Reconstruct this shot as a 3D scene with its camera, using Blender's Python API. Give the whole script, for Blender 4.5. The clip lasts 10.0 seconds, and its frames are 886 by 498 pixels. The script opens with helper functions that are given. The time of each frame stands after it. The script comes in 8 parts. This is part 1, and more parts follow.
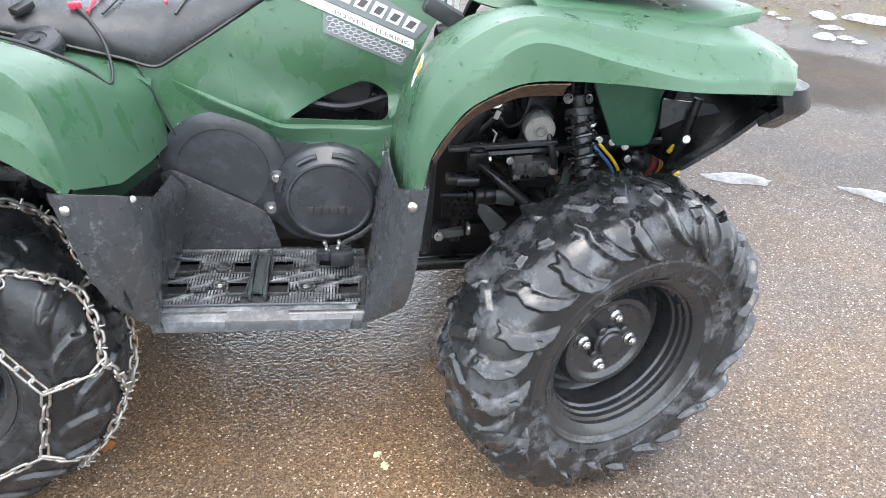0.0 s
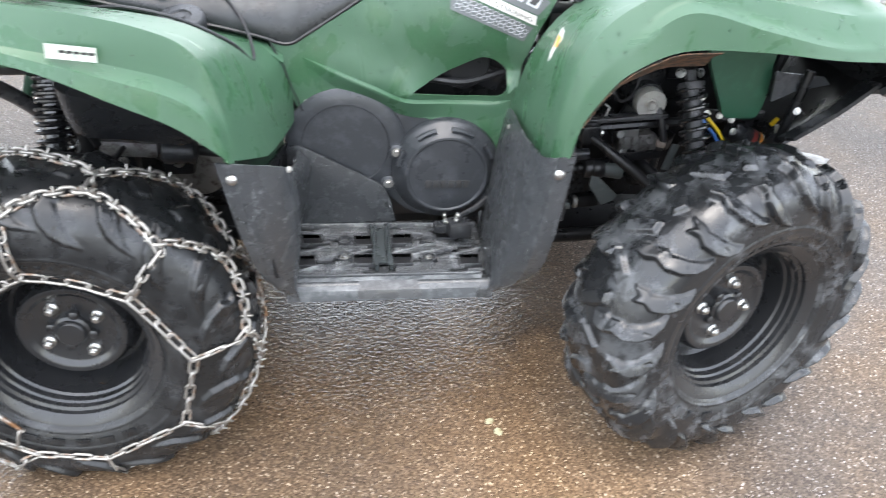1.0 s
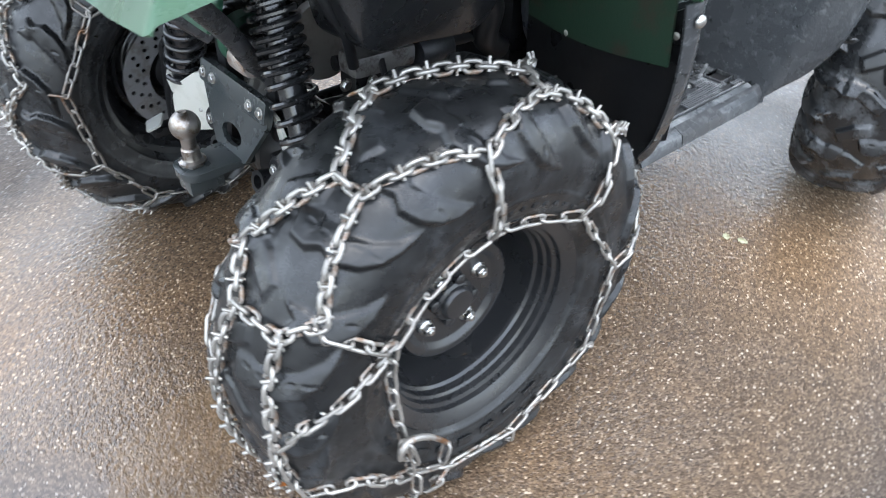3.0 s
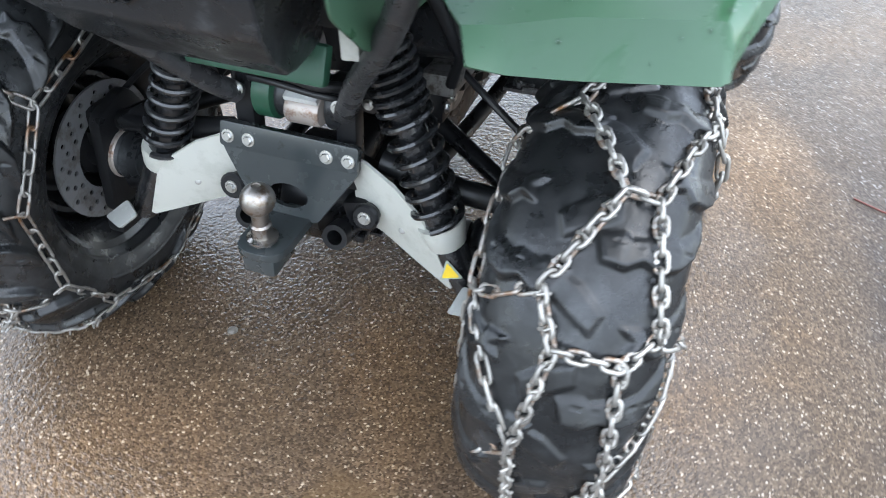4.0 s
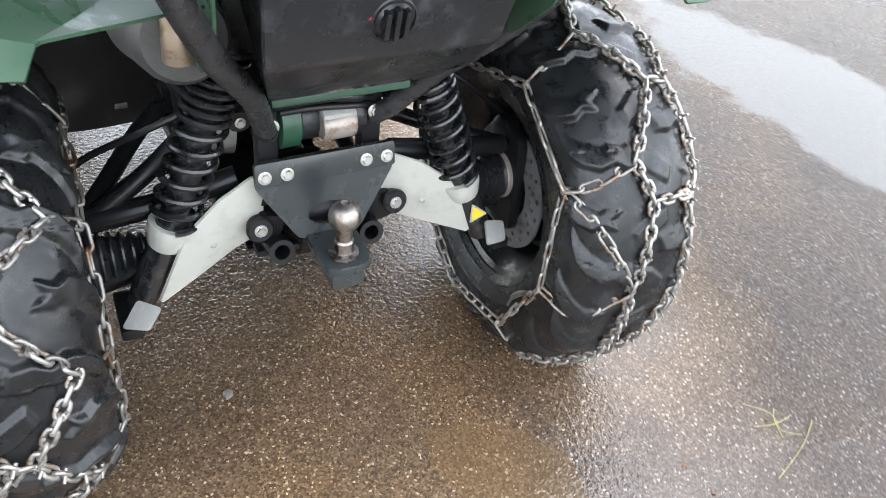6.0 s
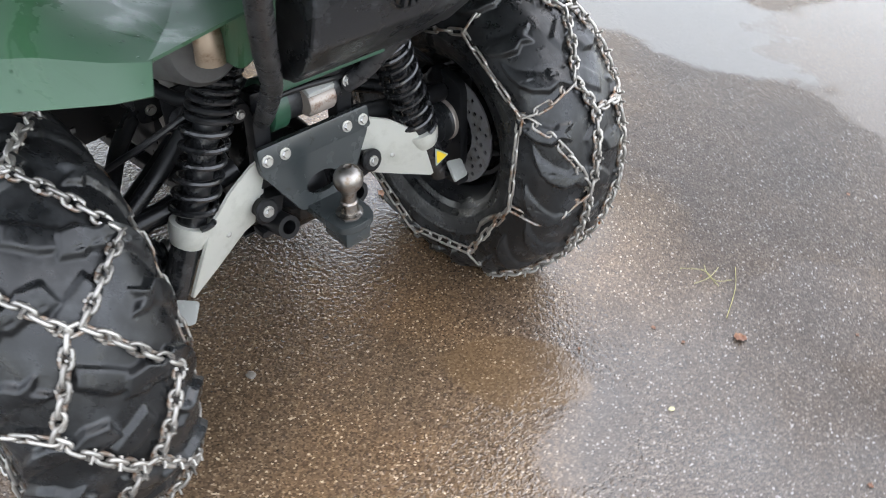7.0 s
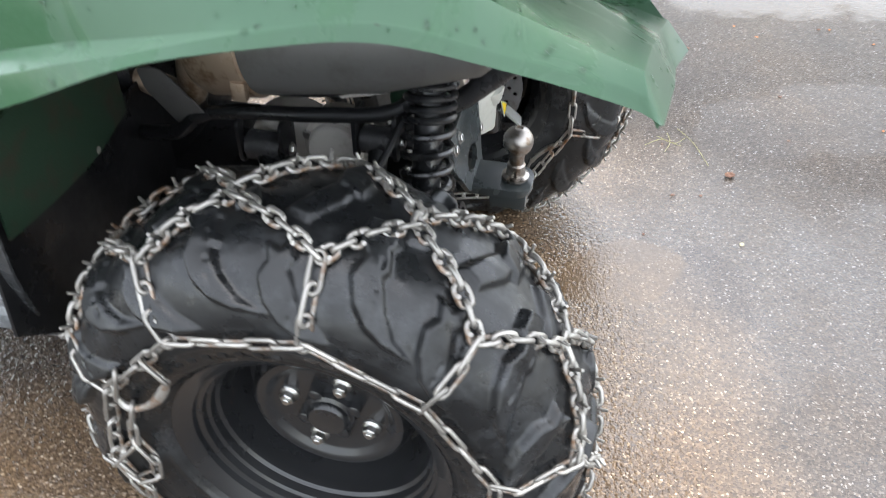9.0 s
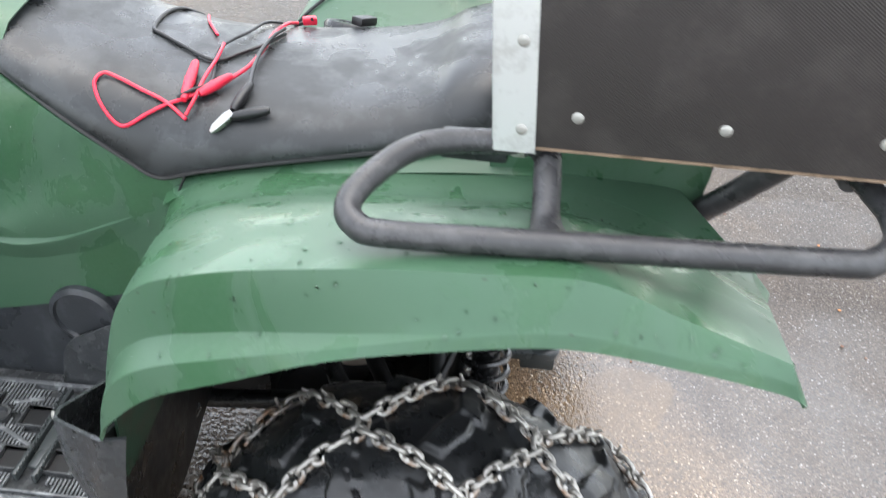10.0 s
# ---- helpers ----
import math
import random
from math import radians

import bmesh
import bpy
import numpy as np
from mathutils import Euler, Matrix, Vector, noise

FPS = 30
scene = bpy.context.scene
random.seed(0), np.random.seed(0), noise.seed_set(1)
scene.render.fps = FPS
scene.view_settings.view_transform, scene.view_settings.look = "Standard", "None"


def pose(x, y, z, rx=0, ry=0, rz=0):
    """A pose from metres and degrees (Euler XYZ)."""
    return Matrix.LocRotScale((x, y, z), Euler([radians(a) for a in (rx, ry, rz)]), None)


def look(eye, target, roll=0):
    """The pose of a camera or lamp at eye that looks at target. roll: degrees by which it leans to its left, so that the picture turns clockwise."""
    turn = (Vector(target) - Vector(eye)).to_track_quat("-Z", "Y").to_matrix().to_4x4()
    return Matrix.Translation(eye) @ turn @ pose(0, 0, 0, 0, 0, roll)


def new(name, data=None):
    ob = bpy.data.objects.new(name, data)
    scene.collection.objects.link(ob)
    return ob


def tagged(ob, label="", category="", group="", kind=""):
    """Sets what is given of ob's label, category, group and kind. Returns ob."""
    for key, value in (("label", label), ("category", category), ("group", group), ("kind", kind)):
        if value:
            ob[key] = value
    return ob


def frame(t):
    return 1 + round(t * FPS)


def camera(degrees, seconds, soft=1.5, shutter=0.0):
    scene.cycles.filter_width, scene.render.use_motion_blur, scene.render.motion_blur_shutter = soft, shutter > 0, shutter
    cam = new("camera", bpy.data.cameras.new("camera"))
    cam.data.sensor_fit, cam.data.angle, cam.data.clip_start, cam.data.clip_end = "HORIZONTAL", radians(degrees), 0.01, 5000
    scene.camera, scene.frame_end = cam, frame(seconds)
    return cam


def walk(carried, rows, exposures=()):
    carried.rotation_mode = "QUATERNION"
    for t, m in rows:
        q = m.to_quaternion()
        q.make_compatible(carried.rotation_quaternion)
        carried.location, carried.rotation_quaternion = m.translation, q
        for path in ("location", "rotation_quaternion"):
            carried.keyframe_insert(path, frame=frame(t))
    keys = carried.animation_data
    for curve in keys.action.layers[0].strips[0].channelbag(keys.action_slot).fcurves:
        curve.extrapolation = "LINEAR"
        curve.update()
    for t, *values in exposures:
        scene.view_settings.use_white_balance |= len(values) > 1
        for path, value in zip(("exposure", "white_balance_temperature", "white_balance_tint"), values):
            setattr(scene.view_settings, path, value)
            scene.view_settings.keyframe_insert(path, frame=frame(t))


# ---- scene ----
cam = camera(58.9, 10.0, soft=0.9, shutter=0.35)
PATH = [
    (0, (0.7593, -1.5830, 1.2649), (0.9294, -0.2524, 0.3927), 3.28),
    (0.5, (0.7259, -1.5780, 1.2511), (0.8973, -0.2509, 0.3738), 3.45),
    (1, (0.5179, -1.6214, 1.2463), (0.6926, -0.3004, 0.3607), 2.91),
    (1.5, (0.2875, -1.5786, 1.2161), (0.5036, -0.2756, 0.3131), 2.48),
    (2, (0.0560, -1.4055, 1.1695), (0.3299, -0.1374, 0.2330), 1.30),
    (2.5, (-0.2750, -1.2810, 1.1279), (0.2360, -0.1363, 0.1338), 0.78),
    (3, (-0.5268, -1.0514, 1.0703), (0.2695, -0.1240, 0.0379), 1.39),
    (3.2, (-0.6036, -0.9340, 1.0453), (0.2906, -0.0951, 0.0174), 1.79),
    (4.3, (-0.8983, -0.3202, 1.0840), (0.2876, -0.1243, 0.0279), 4.43),
    (4.5, (-0.9116, -0.2161, 1.0861), (0.2939, -0.1141, 0.0390), 5.20),
    (5, (-1.0039, -0.0280, 1.1053), (0.2147, -0.1765, 0.0792), 7.45),
    (5.5, (-1.0206, 0.1450, 1.0994), (0.1486, -0.2622, 0.0858), 8.32),
    (5.7, (-0.9810, 0.2215, 1.0848), (0.1565, -0.2900, 0.0825), 8.46),
    (6.8, (-1.0096, 0.5487, 1.1264), (-0.0878, -0.2882, 0.1215), 4.28),
    (7, (-0.9746, 0.6034, 1.1282), (-0.1013, -0.2685, 0.1098), 3.21),
    (7.5, (-0.8279, 0.7473, 1.1118), (-0.1208, -0.2297, 0.0604), 1.81),
    (8, (-0.6525, 0.9047, 1.0844), (-0.1282, -0.1649, 0.0161), 2.55),
    (8.5, (-0.4533, 1.0007, 1.0631), (-0.0535, -0.1245, -0.0018), 1.18),
    (9, (-0.2630, 1.0410, 1.0927), (-0.0031, -0.1479, 0.0540), 0.56),
    (9.5, (-0.1490, 1.1140, 1.2331), (0.0050, -0.1428, 0.2550), 1.08),
    (10, (-0.0289, 1.0289, 1.2757), (0.0468, -0.2667, 0.3398), 3.64),
]
walk(cam, [(t, look(eye, target, roll)) for t, eye, target, roll in PATH], exposures=[(0.0, 2.80, 6600, 10), (1.5, 2.72, 6800, 10), (2.0, 2.68, 7150, 8), (3.0, 2.54, 6200, 8), (4.5, 2.55, 6150, 7), (5.5, 2.82, 6650, 10), (7.0, 2.35, 6700, 10), (10.0, 2.50, 6800, 9)])

# ---- light: a bright overcast sky ----
world = bpy.data.worlds.new("overcast_sky")
scene.world = world
world.use_nodes = True
wn, wl = world.node_tree.nodes, world.node_tree.links
sky = wn.new("ShaderNodeTexSky")
sky.sky_type = 'NISHITA'
sky.sun_disc = False
sky.sun_elevation = radians(78)
sky.sun_rotation = radians(200)
sky.dust_density = 1.5
grey = wn.new("ShaderNodeHueSaturation")
grey.inputs["Saturation"].default_value = 0.42
wl.new(sky.outputs[0], grey.inputs["Color"])
wl.new(grey.outputs[0], wn["Background"].inputs[0])
wn["Background"].inputs[1].default_value = 0.15
sun = new("sun", bpy.data.lights.new("sun", 'SUN'))
sun.data.energy, sun.data.angle, sun.data.color = 0.3, radians(120), (0.94, 0.99, 1.0)
sun.matrix_world = look((0, 0, 10), (1.6, -1.2, 0))

# ---- materials ----


def nd(m, kind, **values):
    node = m.node_tree.nodes.new("ShaderNode" + kind)
    for key, value in values.items():
        node.inputs[key.replace("_", " ")].default_value = value
    return node


def wire(m, a, b):
    m.node_tree.links.new(a, b)


def ramp(m, source, stops):
    node = nd(m, "ValToRGB")
    e = node.color_ramp.elements
    while len(e) < len(stops):
        e.new(0.5)
    for item, (at, c) in zip(e, stops):
        item.position = at
        item.color = (*c, 1) if len(c) == 3 else c
    wire(m, source, node.inputs[0])
    return node.outputs[0]


def g3(v):
    return (v, v, v)


def surface(name, colour, rough, metal=0.0, spot=None, spot_scale=30.0, spot_at=(0.5, 0.62), wet=(0.0, 0.0), wet_scale=9.0,
            grain=0.0, grain_scale=400.0, coat=0.0, vary=0.0, spec=0.5):
    """A painted, moulded or metal surface: colour with spots of a second one, patchy wet gloss, and fine relief."""
    m = bpy.data.materials.new(name)
    m.use_nodes = True
    p = m.node_tree.nodes["Principled BSDF"]
    p.inputs["Metallic"].default_value = metal
    p.inputs["Specular IOR Level"].default_value = spec
    co = nd(m, "TexCoord").outputs["Object"]
    big = nd(m, "TexNoise", Scale=wet_scale, Detail=5.0, Roughness=0.62)
    wire(m, co, big.inputs["Vector"])
    small = nd(m, "TexNoise", Scale=spot_scale, Detail=6.0, Roughness=0.7)
    wire(m, co, small.inputs["Vector"])
    mix = nd(m, "Mix")
    mix.data_type = 'RGBA'
    mix.inputs[6].default_value = (*colour, 1)
    mix.inputs[7].default_value = (*(spot or [c * 1.25 for c in colour]), 1)
    wire(m, ramp(m, small.outputs[0], [(spot_at[0], g3(0)), (spot_at[1], g3(1))]), mix.inputs[0])
    out = mix.outputs[2]
    if vary:
        info = nd(m, "ObjectInfo")
        hsv = nd(m, "HueSaturation")
        mr = nd(m, "MapRange", To_Min=1 - vary, To_Max=1 + vary)
        wire(m, info.outputs["Random"], mr.inputs[0])
        wire(m, mr.outputs[0], hsv.inputs["Value"])
        wire(m, out, hsv.inputs["Color"])
        out = hsv.outputs[0]
    wire(m, out, p.inputs["Base Color"])
    wire(m, ramp(m, big.outputs[0], [(0.42, g3(max(0.03, rough + wet[0]))), (0.6, g3(rough + wet[1]))]), p.inputs["Roughness"])
    if coat:
        p.inputs["Coat Weight"].default_value = coat
        p.inputs["Coat Roughness"].default_value = 0.06
    if grain:
        fine = nd(m, "TexNoise", Scale=grain_scale, Detail=3.0)
        wire(m, co, fine.inputs["Vector"])
        b = nd(m, "Bump", Strength=grain, Distance=0.002)
        wire(m, fine.outputs[0], b.inputs["Height"])
        wire(m, b.outputs[0], p.inputs["Normal"])
    return m


def wet_green():
    """Moulded green plastic: pale where it has dried, dark and glossy under water with ragged, running edges."""
    m = bpy.data.materials.new("green_plastic")
    m.use_nodes = True
    p = m.node_tree.nodes["Principled BSDF"]
    co = nd(m, "TexCoord").outputs["Object"]
    wide = nd(m, "Mapping", Scale=(1.0, 1.0, 0.55))
    wire(m, co, wide.inputs[0])
    patch = nd(m, "TexNoise", Scale=11.0, Detail=6.0, Roughness=0.6, Distortion=0.6)
    wire(m, wide.outputs[0], patch.inputs["Vector"])
    wet = ramp(m, patch.outputs[0], [(0.50, g3(0)), (0.60, g3(1))])
    fine = nd(m, "TexNoise", Scale=160.0, Detail=4.0, Roughness=0.7)
    wire(m, co, fine.inputs["Vector"])
    broad = nd(m, "TexNoise", Scale=4.0, Detail=3.0)
    wire(m, co, broad.inputs["Vector"])
    dry = ramp(m, broad.outputs[0], [(0.35, (0.042, 0.097, 0.056)), (0.65, (0.055, 0.111, 0.068))])
    soak = ramp(m, fine.outputs[0], [(0.35, (0.033, 0.090, 0.043)), (0.7, (0.040, 0.101, 0.052))])
    mix = nd(m, "Mix")
    mix.data_type = 'RGBA'
    wire(m, wet, mix.inputs[0])
    wire(m, dry, mix.inputs[6])
    wire(m, soak, mix.inputs[7])
    # fine scuffs and grit
    grit = nd(m, "TexVoronoi", Scale=85.0)
    long = nd(m, "Mapping", Scale=(0.45, 1.0, 1.0), Rotation=(0.3, 0.2, 0.5))
    wire(m, co, long.inputs[0])
    wire(m, long.outputs[0], grit.inputs["Vector"])
    speck = ramp(m, grit.outputs["Distance"], [(0.07, g3(1)), (0.12, g3(0))])
    pick = nd(m, "SeparateColor")
    wire(m, grit.outputs["Color"], pick.inputs[0])
    few = ramp(m, pick.outputs[0], [(0.80, g3(0)), (0.82, g3(0.75))])
    both = nd(m, "Math")
    both.operation = 'MULTIPLY'
    wire(m, speck, both.inputs[0])
    wire(m, few, both.inputs[1])
    dirt = nd(m, "Mix")
    dirt.data_type = 'RGBA'
    wire(m, both.outputs[0], dirt.inputs[0])
    wire(m, mix.outputs[2], dirt.inputs[6])
    dirt.inputs[7].default_value = (0.022, 0.034, 0.022, 1)
    wire(m, dirt.outputs[2], p.inputs["Base Color"])
    wire(m, ramp(m, patch.outputs[0], [(0.50, g3(0.40)), (0.60, g3(0.17))]), p.inputs["Roughness"])
    p.inputs["Specular IOR Level"].default_value = 0.4
    rise_ = nd(m, "Math")
    rise_.operation = 'MULTIPLY_ADD'
    wire(m, fine.outputs[0], rise_.inputs[0])
    rise_.inputs[1].default_value = 0.25
    wire(m, wet, rise_.inputs[2])
    b = nd(m, "Bump", Strength=0.22, Distance=0.001)
    wire(m, rise_.outputs[0], b.inputs["Height"])
    wire(m, b.outputs[0], p.inputs["Normal"])
    return m


GREEN = wet_green()
# paint of strip and flange; on the inner wing it stands for shade
DEEP_GREEN = surface("deep_green", (0.02, 0.07, 0.04), 0.4, wet=(-0.1, 0.1))
PLASTIC = surface("black_plastic", (0.018, 0.0192, 0.021), 0.40, spot=(0.066, 0.070, 0.075), spot_scale=26, spot_at=(0.54, 0.74), wet=(-0.2, 0.08), wet_scale=12, grain=0.12, grain_scale=700)
BOARD = surface("wet_grey_board", (0.042, 0.044, 0.046), 0.24, spot=(0.085, 0.088, 0.09), spot_scale=40, wet=(-0.12, 0.12), wet_scale=25)
LIP = surface("scuffed_lip_plastic", (0.055, 0.060, 0.064), 0.36, spot=(0.19, 0.20, 0.205), spot_scale=17, spot_at=(0.46, 0.66), wet=(-0.18, 0.1))
GRIP = surface("worn_wet_plastic", (0.10, 0.104, 0.108), 0.20, spot=(0.24, 0.25, 0.255), spot_scale=30, spot_at=(0.5, 0.66), wet=(-0.12, 0.08), wet_scale=25)
COVER = surface("engine_cover_plastic", (0.029, 0.032, 0.036), 0.36, spot=(0.048, 0.052, 0.058), spot_scale=22, wet=(-0.1, 0.08), grain=0.10, grain_scale=900)
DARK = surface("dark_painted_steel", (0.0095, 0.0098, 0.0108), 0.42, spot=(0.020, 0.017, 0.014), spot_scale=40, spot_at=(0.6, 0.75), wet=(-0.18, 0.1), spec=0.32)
GREYSTEEL = surface("grey_painted_steel", (0.036, 0.042, 0.043), 0.27, spot=(0.02, 0.02, 0.02), spot_scale=55, spot_at=(0.6, 0.7), wet=(-0.12, 0.1))
TUBE = surface("textured_black_tube", (0.030, 0.030, 0.032), 0.45, spot=(0.055, 0.055, 0.057), spot_scale=60, wet=(-0.2, 0.05), wet_scale=30, grain=0.25, grain_scale=900)
RUBBER = surface("tyre_rubber", (0.013, 0.0140, 0.0152), 0.27, spot=(0.064, 0.068, 0.072), spot_scale=15, spot_at=(0.51, 0.60), wet=(-0.14, 0.14), wet_scale=17, grain=0.35, grain_scale=60, spec=0.6)
RUBBER_REAR = surface("worn_tyre_rubber", (0.0095, 0.0102, 0.0110), 0.34, spot=(0.034, 0.0362, 0.0385), spot_scale=13, spot_at=(0.50, 0.66), wet=(-0.10, 0.12), wet_scale=30, grain=0.85, grain_scale=32, spec=0.5)
DISC = surface("brake_disc_steel", (0.22, 0.22, 0.225), 0.42, metal=0.5, spot=(0.15, 0.14, 0.13), spot_scale=30)
PALECAST = surface("bare_cast_metal", (0.36, 0.352, 0.325), 0.42, metal=0.35, spot=(0.30, 0.28, 0.25), spot_scale=70, grain=0.1)
MUD = surface("dried_mud", (0.115, 0.058, 0.030), 0.8, spot=(0.028, 0.022, 0.014), spot_scale=95, spot_at=(0.44, 0.58), grain=0.8, grain_scale=150)
# body green darkened for the shade inside the arch, with brown dirt spots
ARCH = surface("shaded_dirty_arch_plastic", (0.016, 0.040, 0.023), 0.5, spot=(0.032, 0.030, 0.020), spot_scale=18, grain=0.3)
PALEGREY = surface("grey_plastic", (0.30, 0.305, 0.285), 0.5)
GUARD = surface("scuffed_black_guard", (0.040, 0.043, 0.046), 0.34, spot=(0.125, 0.131, 0.137), spot_scale=58, spot_at=(0.55, 0.74), wet=(-0.22, 0.08), wet_scale=14, grain=0.35, grain_scale=240)
RIM = surface("black_wheel_paint", (0.0145, 0.0152, 0.0165), 0.25, spot=(0.09, 0.050, 0.024), spot_scale=26, spot_at=(0.67, 0.74), wet=(-0.06, 0.12), coat=0.25)
ZINC = surface("zinc_plated_steel", (0.50, 0.50, 0.485), 0.34, metal=1.0, spot=(0.40, 0.38, 0.35), spot_scale=150, wet=(-0.08, 0.1))
BALLSTEEL = surface("worn_ball_steel", (0.37, 0.345, 0.32), 0.28, metal=1.0, spot=(0.22, 0.17, 0.13), spot_scale=60, wet=(-0.05, 0.12))
CHAIN = surface("chain_steel", (0.36, 0.345, 0.32), 0.47, metal=0.75, spot=(0.20, 0.105, 0.05), spot_scale=19, spot_at=(0.52, 0.64), wet=(-0.08, 0.1), vary=0.25, grain=0.3, grain_scale=300)
CAST = surface("cast_aluminium", (0.22, 0.215, 0.205), 0.5, metal=0.6, spot=(0.08, 0.07, 0.06), spot_scale=45, wet=(-0.1, 0.1), grain=0.2, grain_scale=300)
SHIELD = surface("pale_plastic_guard", (0.50, 0.50, 0.45), 0.42, spot=(0.43, 0.43, 0.38), spot_scale=18, wet=(-0.12, 0.1), grain=0.05)
SPRINGPAINT = surface("gloss_black_spring", (0.010, 0.0105, 0.0115), 0.2, spot=(0.03, 0.03, 0.031), spot_scale=60, wet=(-0.08, 0.1), spec=0.7)
STAINED = surface("stained_bare_metal", (0.40, 0.35, 0.31), 0.36, metal=0.4, spot=(0.20, 0.11, 0.07), spot_scale=38, spot_at=(0.55, 0.66))
GEARCASE = surface("dusty_cast_metal", (0.50, 0.48, 0.44), 0.5, spot=(0.40, 0.37, 0.33), spot_scale=22, grain=0.12, grain_scale=350)
MUFFLER = surface("muffler_steel", (0.115, 0.114, 0.112), 0.5, metal=0.35, spot=(0.085, 0.082, 0.078), spot_scale=9, grain=0.06, grain_scale=500)
HEATED = surface("heat_tanned_steel", (0.36, 0.28, 0.21), 0.45, metal=0.7, spot=(0.2, 0.13, 0.08), spot_scale=40)
VINYL = surface("seat_vinyl", (0.0150, 0.0168, 0.0178), 0.34, spot=(0.030, 0.033, 0.0345), spot_scale=12, spot_at=(0.5, 0.58), wet=(-0.2, 0.16), wet_scale=10, grain=0.22, grain_scale=1100)
WHITE = surface("white_sticker", (0.56, 0.56, 0.52), 0.4, spot=(0.46, 0.46, 0.42), spot_scale=45)
OLDWHITE = surface("faded_sticker", (0.34, 0.38, 0.32), 0.4, spot=(0.24, 0.29, 0.24), spot_scale=60)
INK = surface("dark_print", (0.03, 0.03, 0.03), 0.5)
SILVER = surface("silver_decal", (0.42, 0.43, 0.44), 0.3, metal=0.3)
GREYDECAL = surface("grey_decal", (0.09, 0.10, 0.10), 0.35)
YELLOW = surface("yellow_sticker", (0.75, 0.52, 0.02), 0.4)
ORANGE = surface("orange_sticker", (0.75, 0.30, 0.05), 0.4)
RED = surface("red_insulation", (0.62, 0.02, 0.05), 0.38)
BLUE = surface("blue_hose", (0.05, 0.15, 0.4), 0.4)
BLACKWIRE = surface("black_insulation", (0.012, 0.012, 0.013), 0.4)
ALU = surface("aluminium_angle", (0.62, 0.63, 0.61), 0.42, metal=0.35, spot=(0.5, 0.5, 0.48), spot_scale=25, wet=(-0.05, 0.1))
PLYEDGE = surface("plywood_edge", (0.22, 0.15, 0.10), 0.7, spot=(0.12, 0.08, 0.05), spot_scale=60)
SLUSH = surface("thin_grey_slush", (0.165, 0.166, 0.162), 0.4, spot=(0.085, 0.083, 0.078), spot_scale=30, spot_at=(0.40, 0.60), grain=0.4, grain_scale=90)
SNOW = surface("old_snow", (0.27, 0.274, 0.274), 0.45, spot=(0.10, 0.10, 0.096), spot_scale=38, spot_at=(0.40, 0.62), grain=0.5, grain_scale=80)
LEAF_YELLOW = surface("pale_yellow_leaf", (0.42, 0.40, 0.25), 0.6, spot=(0.28, 0.24, 0.12))
LEAF_BROWN = surface("brown_leaf", (0.12, 0.05, 0.025), 0.6, spot=(0.2, 0.09, 0.04))
LEAF_RUST = surface("rust_orange_leaf", (0.36, 0.12, 0.02), 0.5, spot=(0.25, 0.09, 0.02))
STRAW = surface("dry_straw", (0.24, 0.22, 0.08), 0.6)
STONE = surface("pale_stone", (0.15, 0.135, 0.115), 0.6, spot=(0.25, 0.23, 0.20), spot_scale=160)
TWIG = surface("reddish_twig", (0.14, 0.04, 0.03), 0.6)
SOIL = surface("dark_soil", (0.035, 0.027, 0.02), 0.8, spot=(0.09, 0.06, 0.03), spot_scale=14, grain=0.8, grain_scale=60)


def plywood():
    """Brown film-faced plywood with its fine wire-mesh relief."""
    m = surface("film_faced_plywood", (0.028, 0.023, 0.021), 0.58, spot=(0.040, 0.034, 0.031), spot_scale=12)
    p = m.node_tree.nodes["Principled BSDF"]
    co = nd(m, "TexCoord").outputs["Object"]
    turn = nd(m, "Mapping", Rotation=(0, radians(38), 0))
    wire(m, co, turn.inputs[0])
    v = nd(m, "TexWave", Scale=150.0)
    w = nd(m, "TexWave", Scale=150.0)
    w.bands_direction = 'Z'
    wire(m, turn.outputs[0], v.inputs[0])
    wire(m, turn.outputs[0], w.inputs[0])
    mul = nd(m, "Math")
    mul.operation = 'ADD'
    wire(m, v.outputs[1], mul.inputs[0])
    wire(m, w.outputs[1], mul.inputs[1])
    b = nd(m, "Bump", Strength=0.3, Distance=0.0006)
    wire(m, mul.outputs[0], b.inputs["Height"])
    wire(m, b.outputs[0], p.inputs["Normal"])
    return m


PLY = plywood()


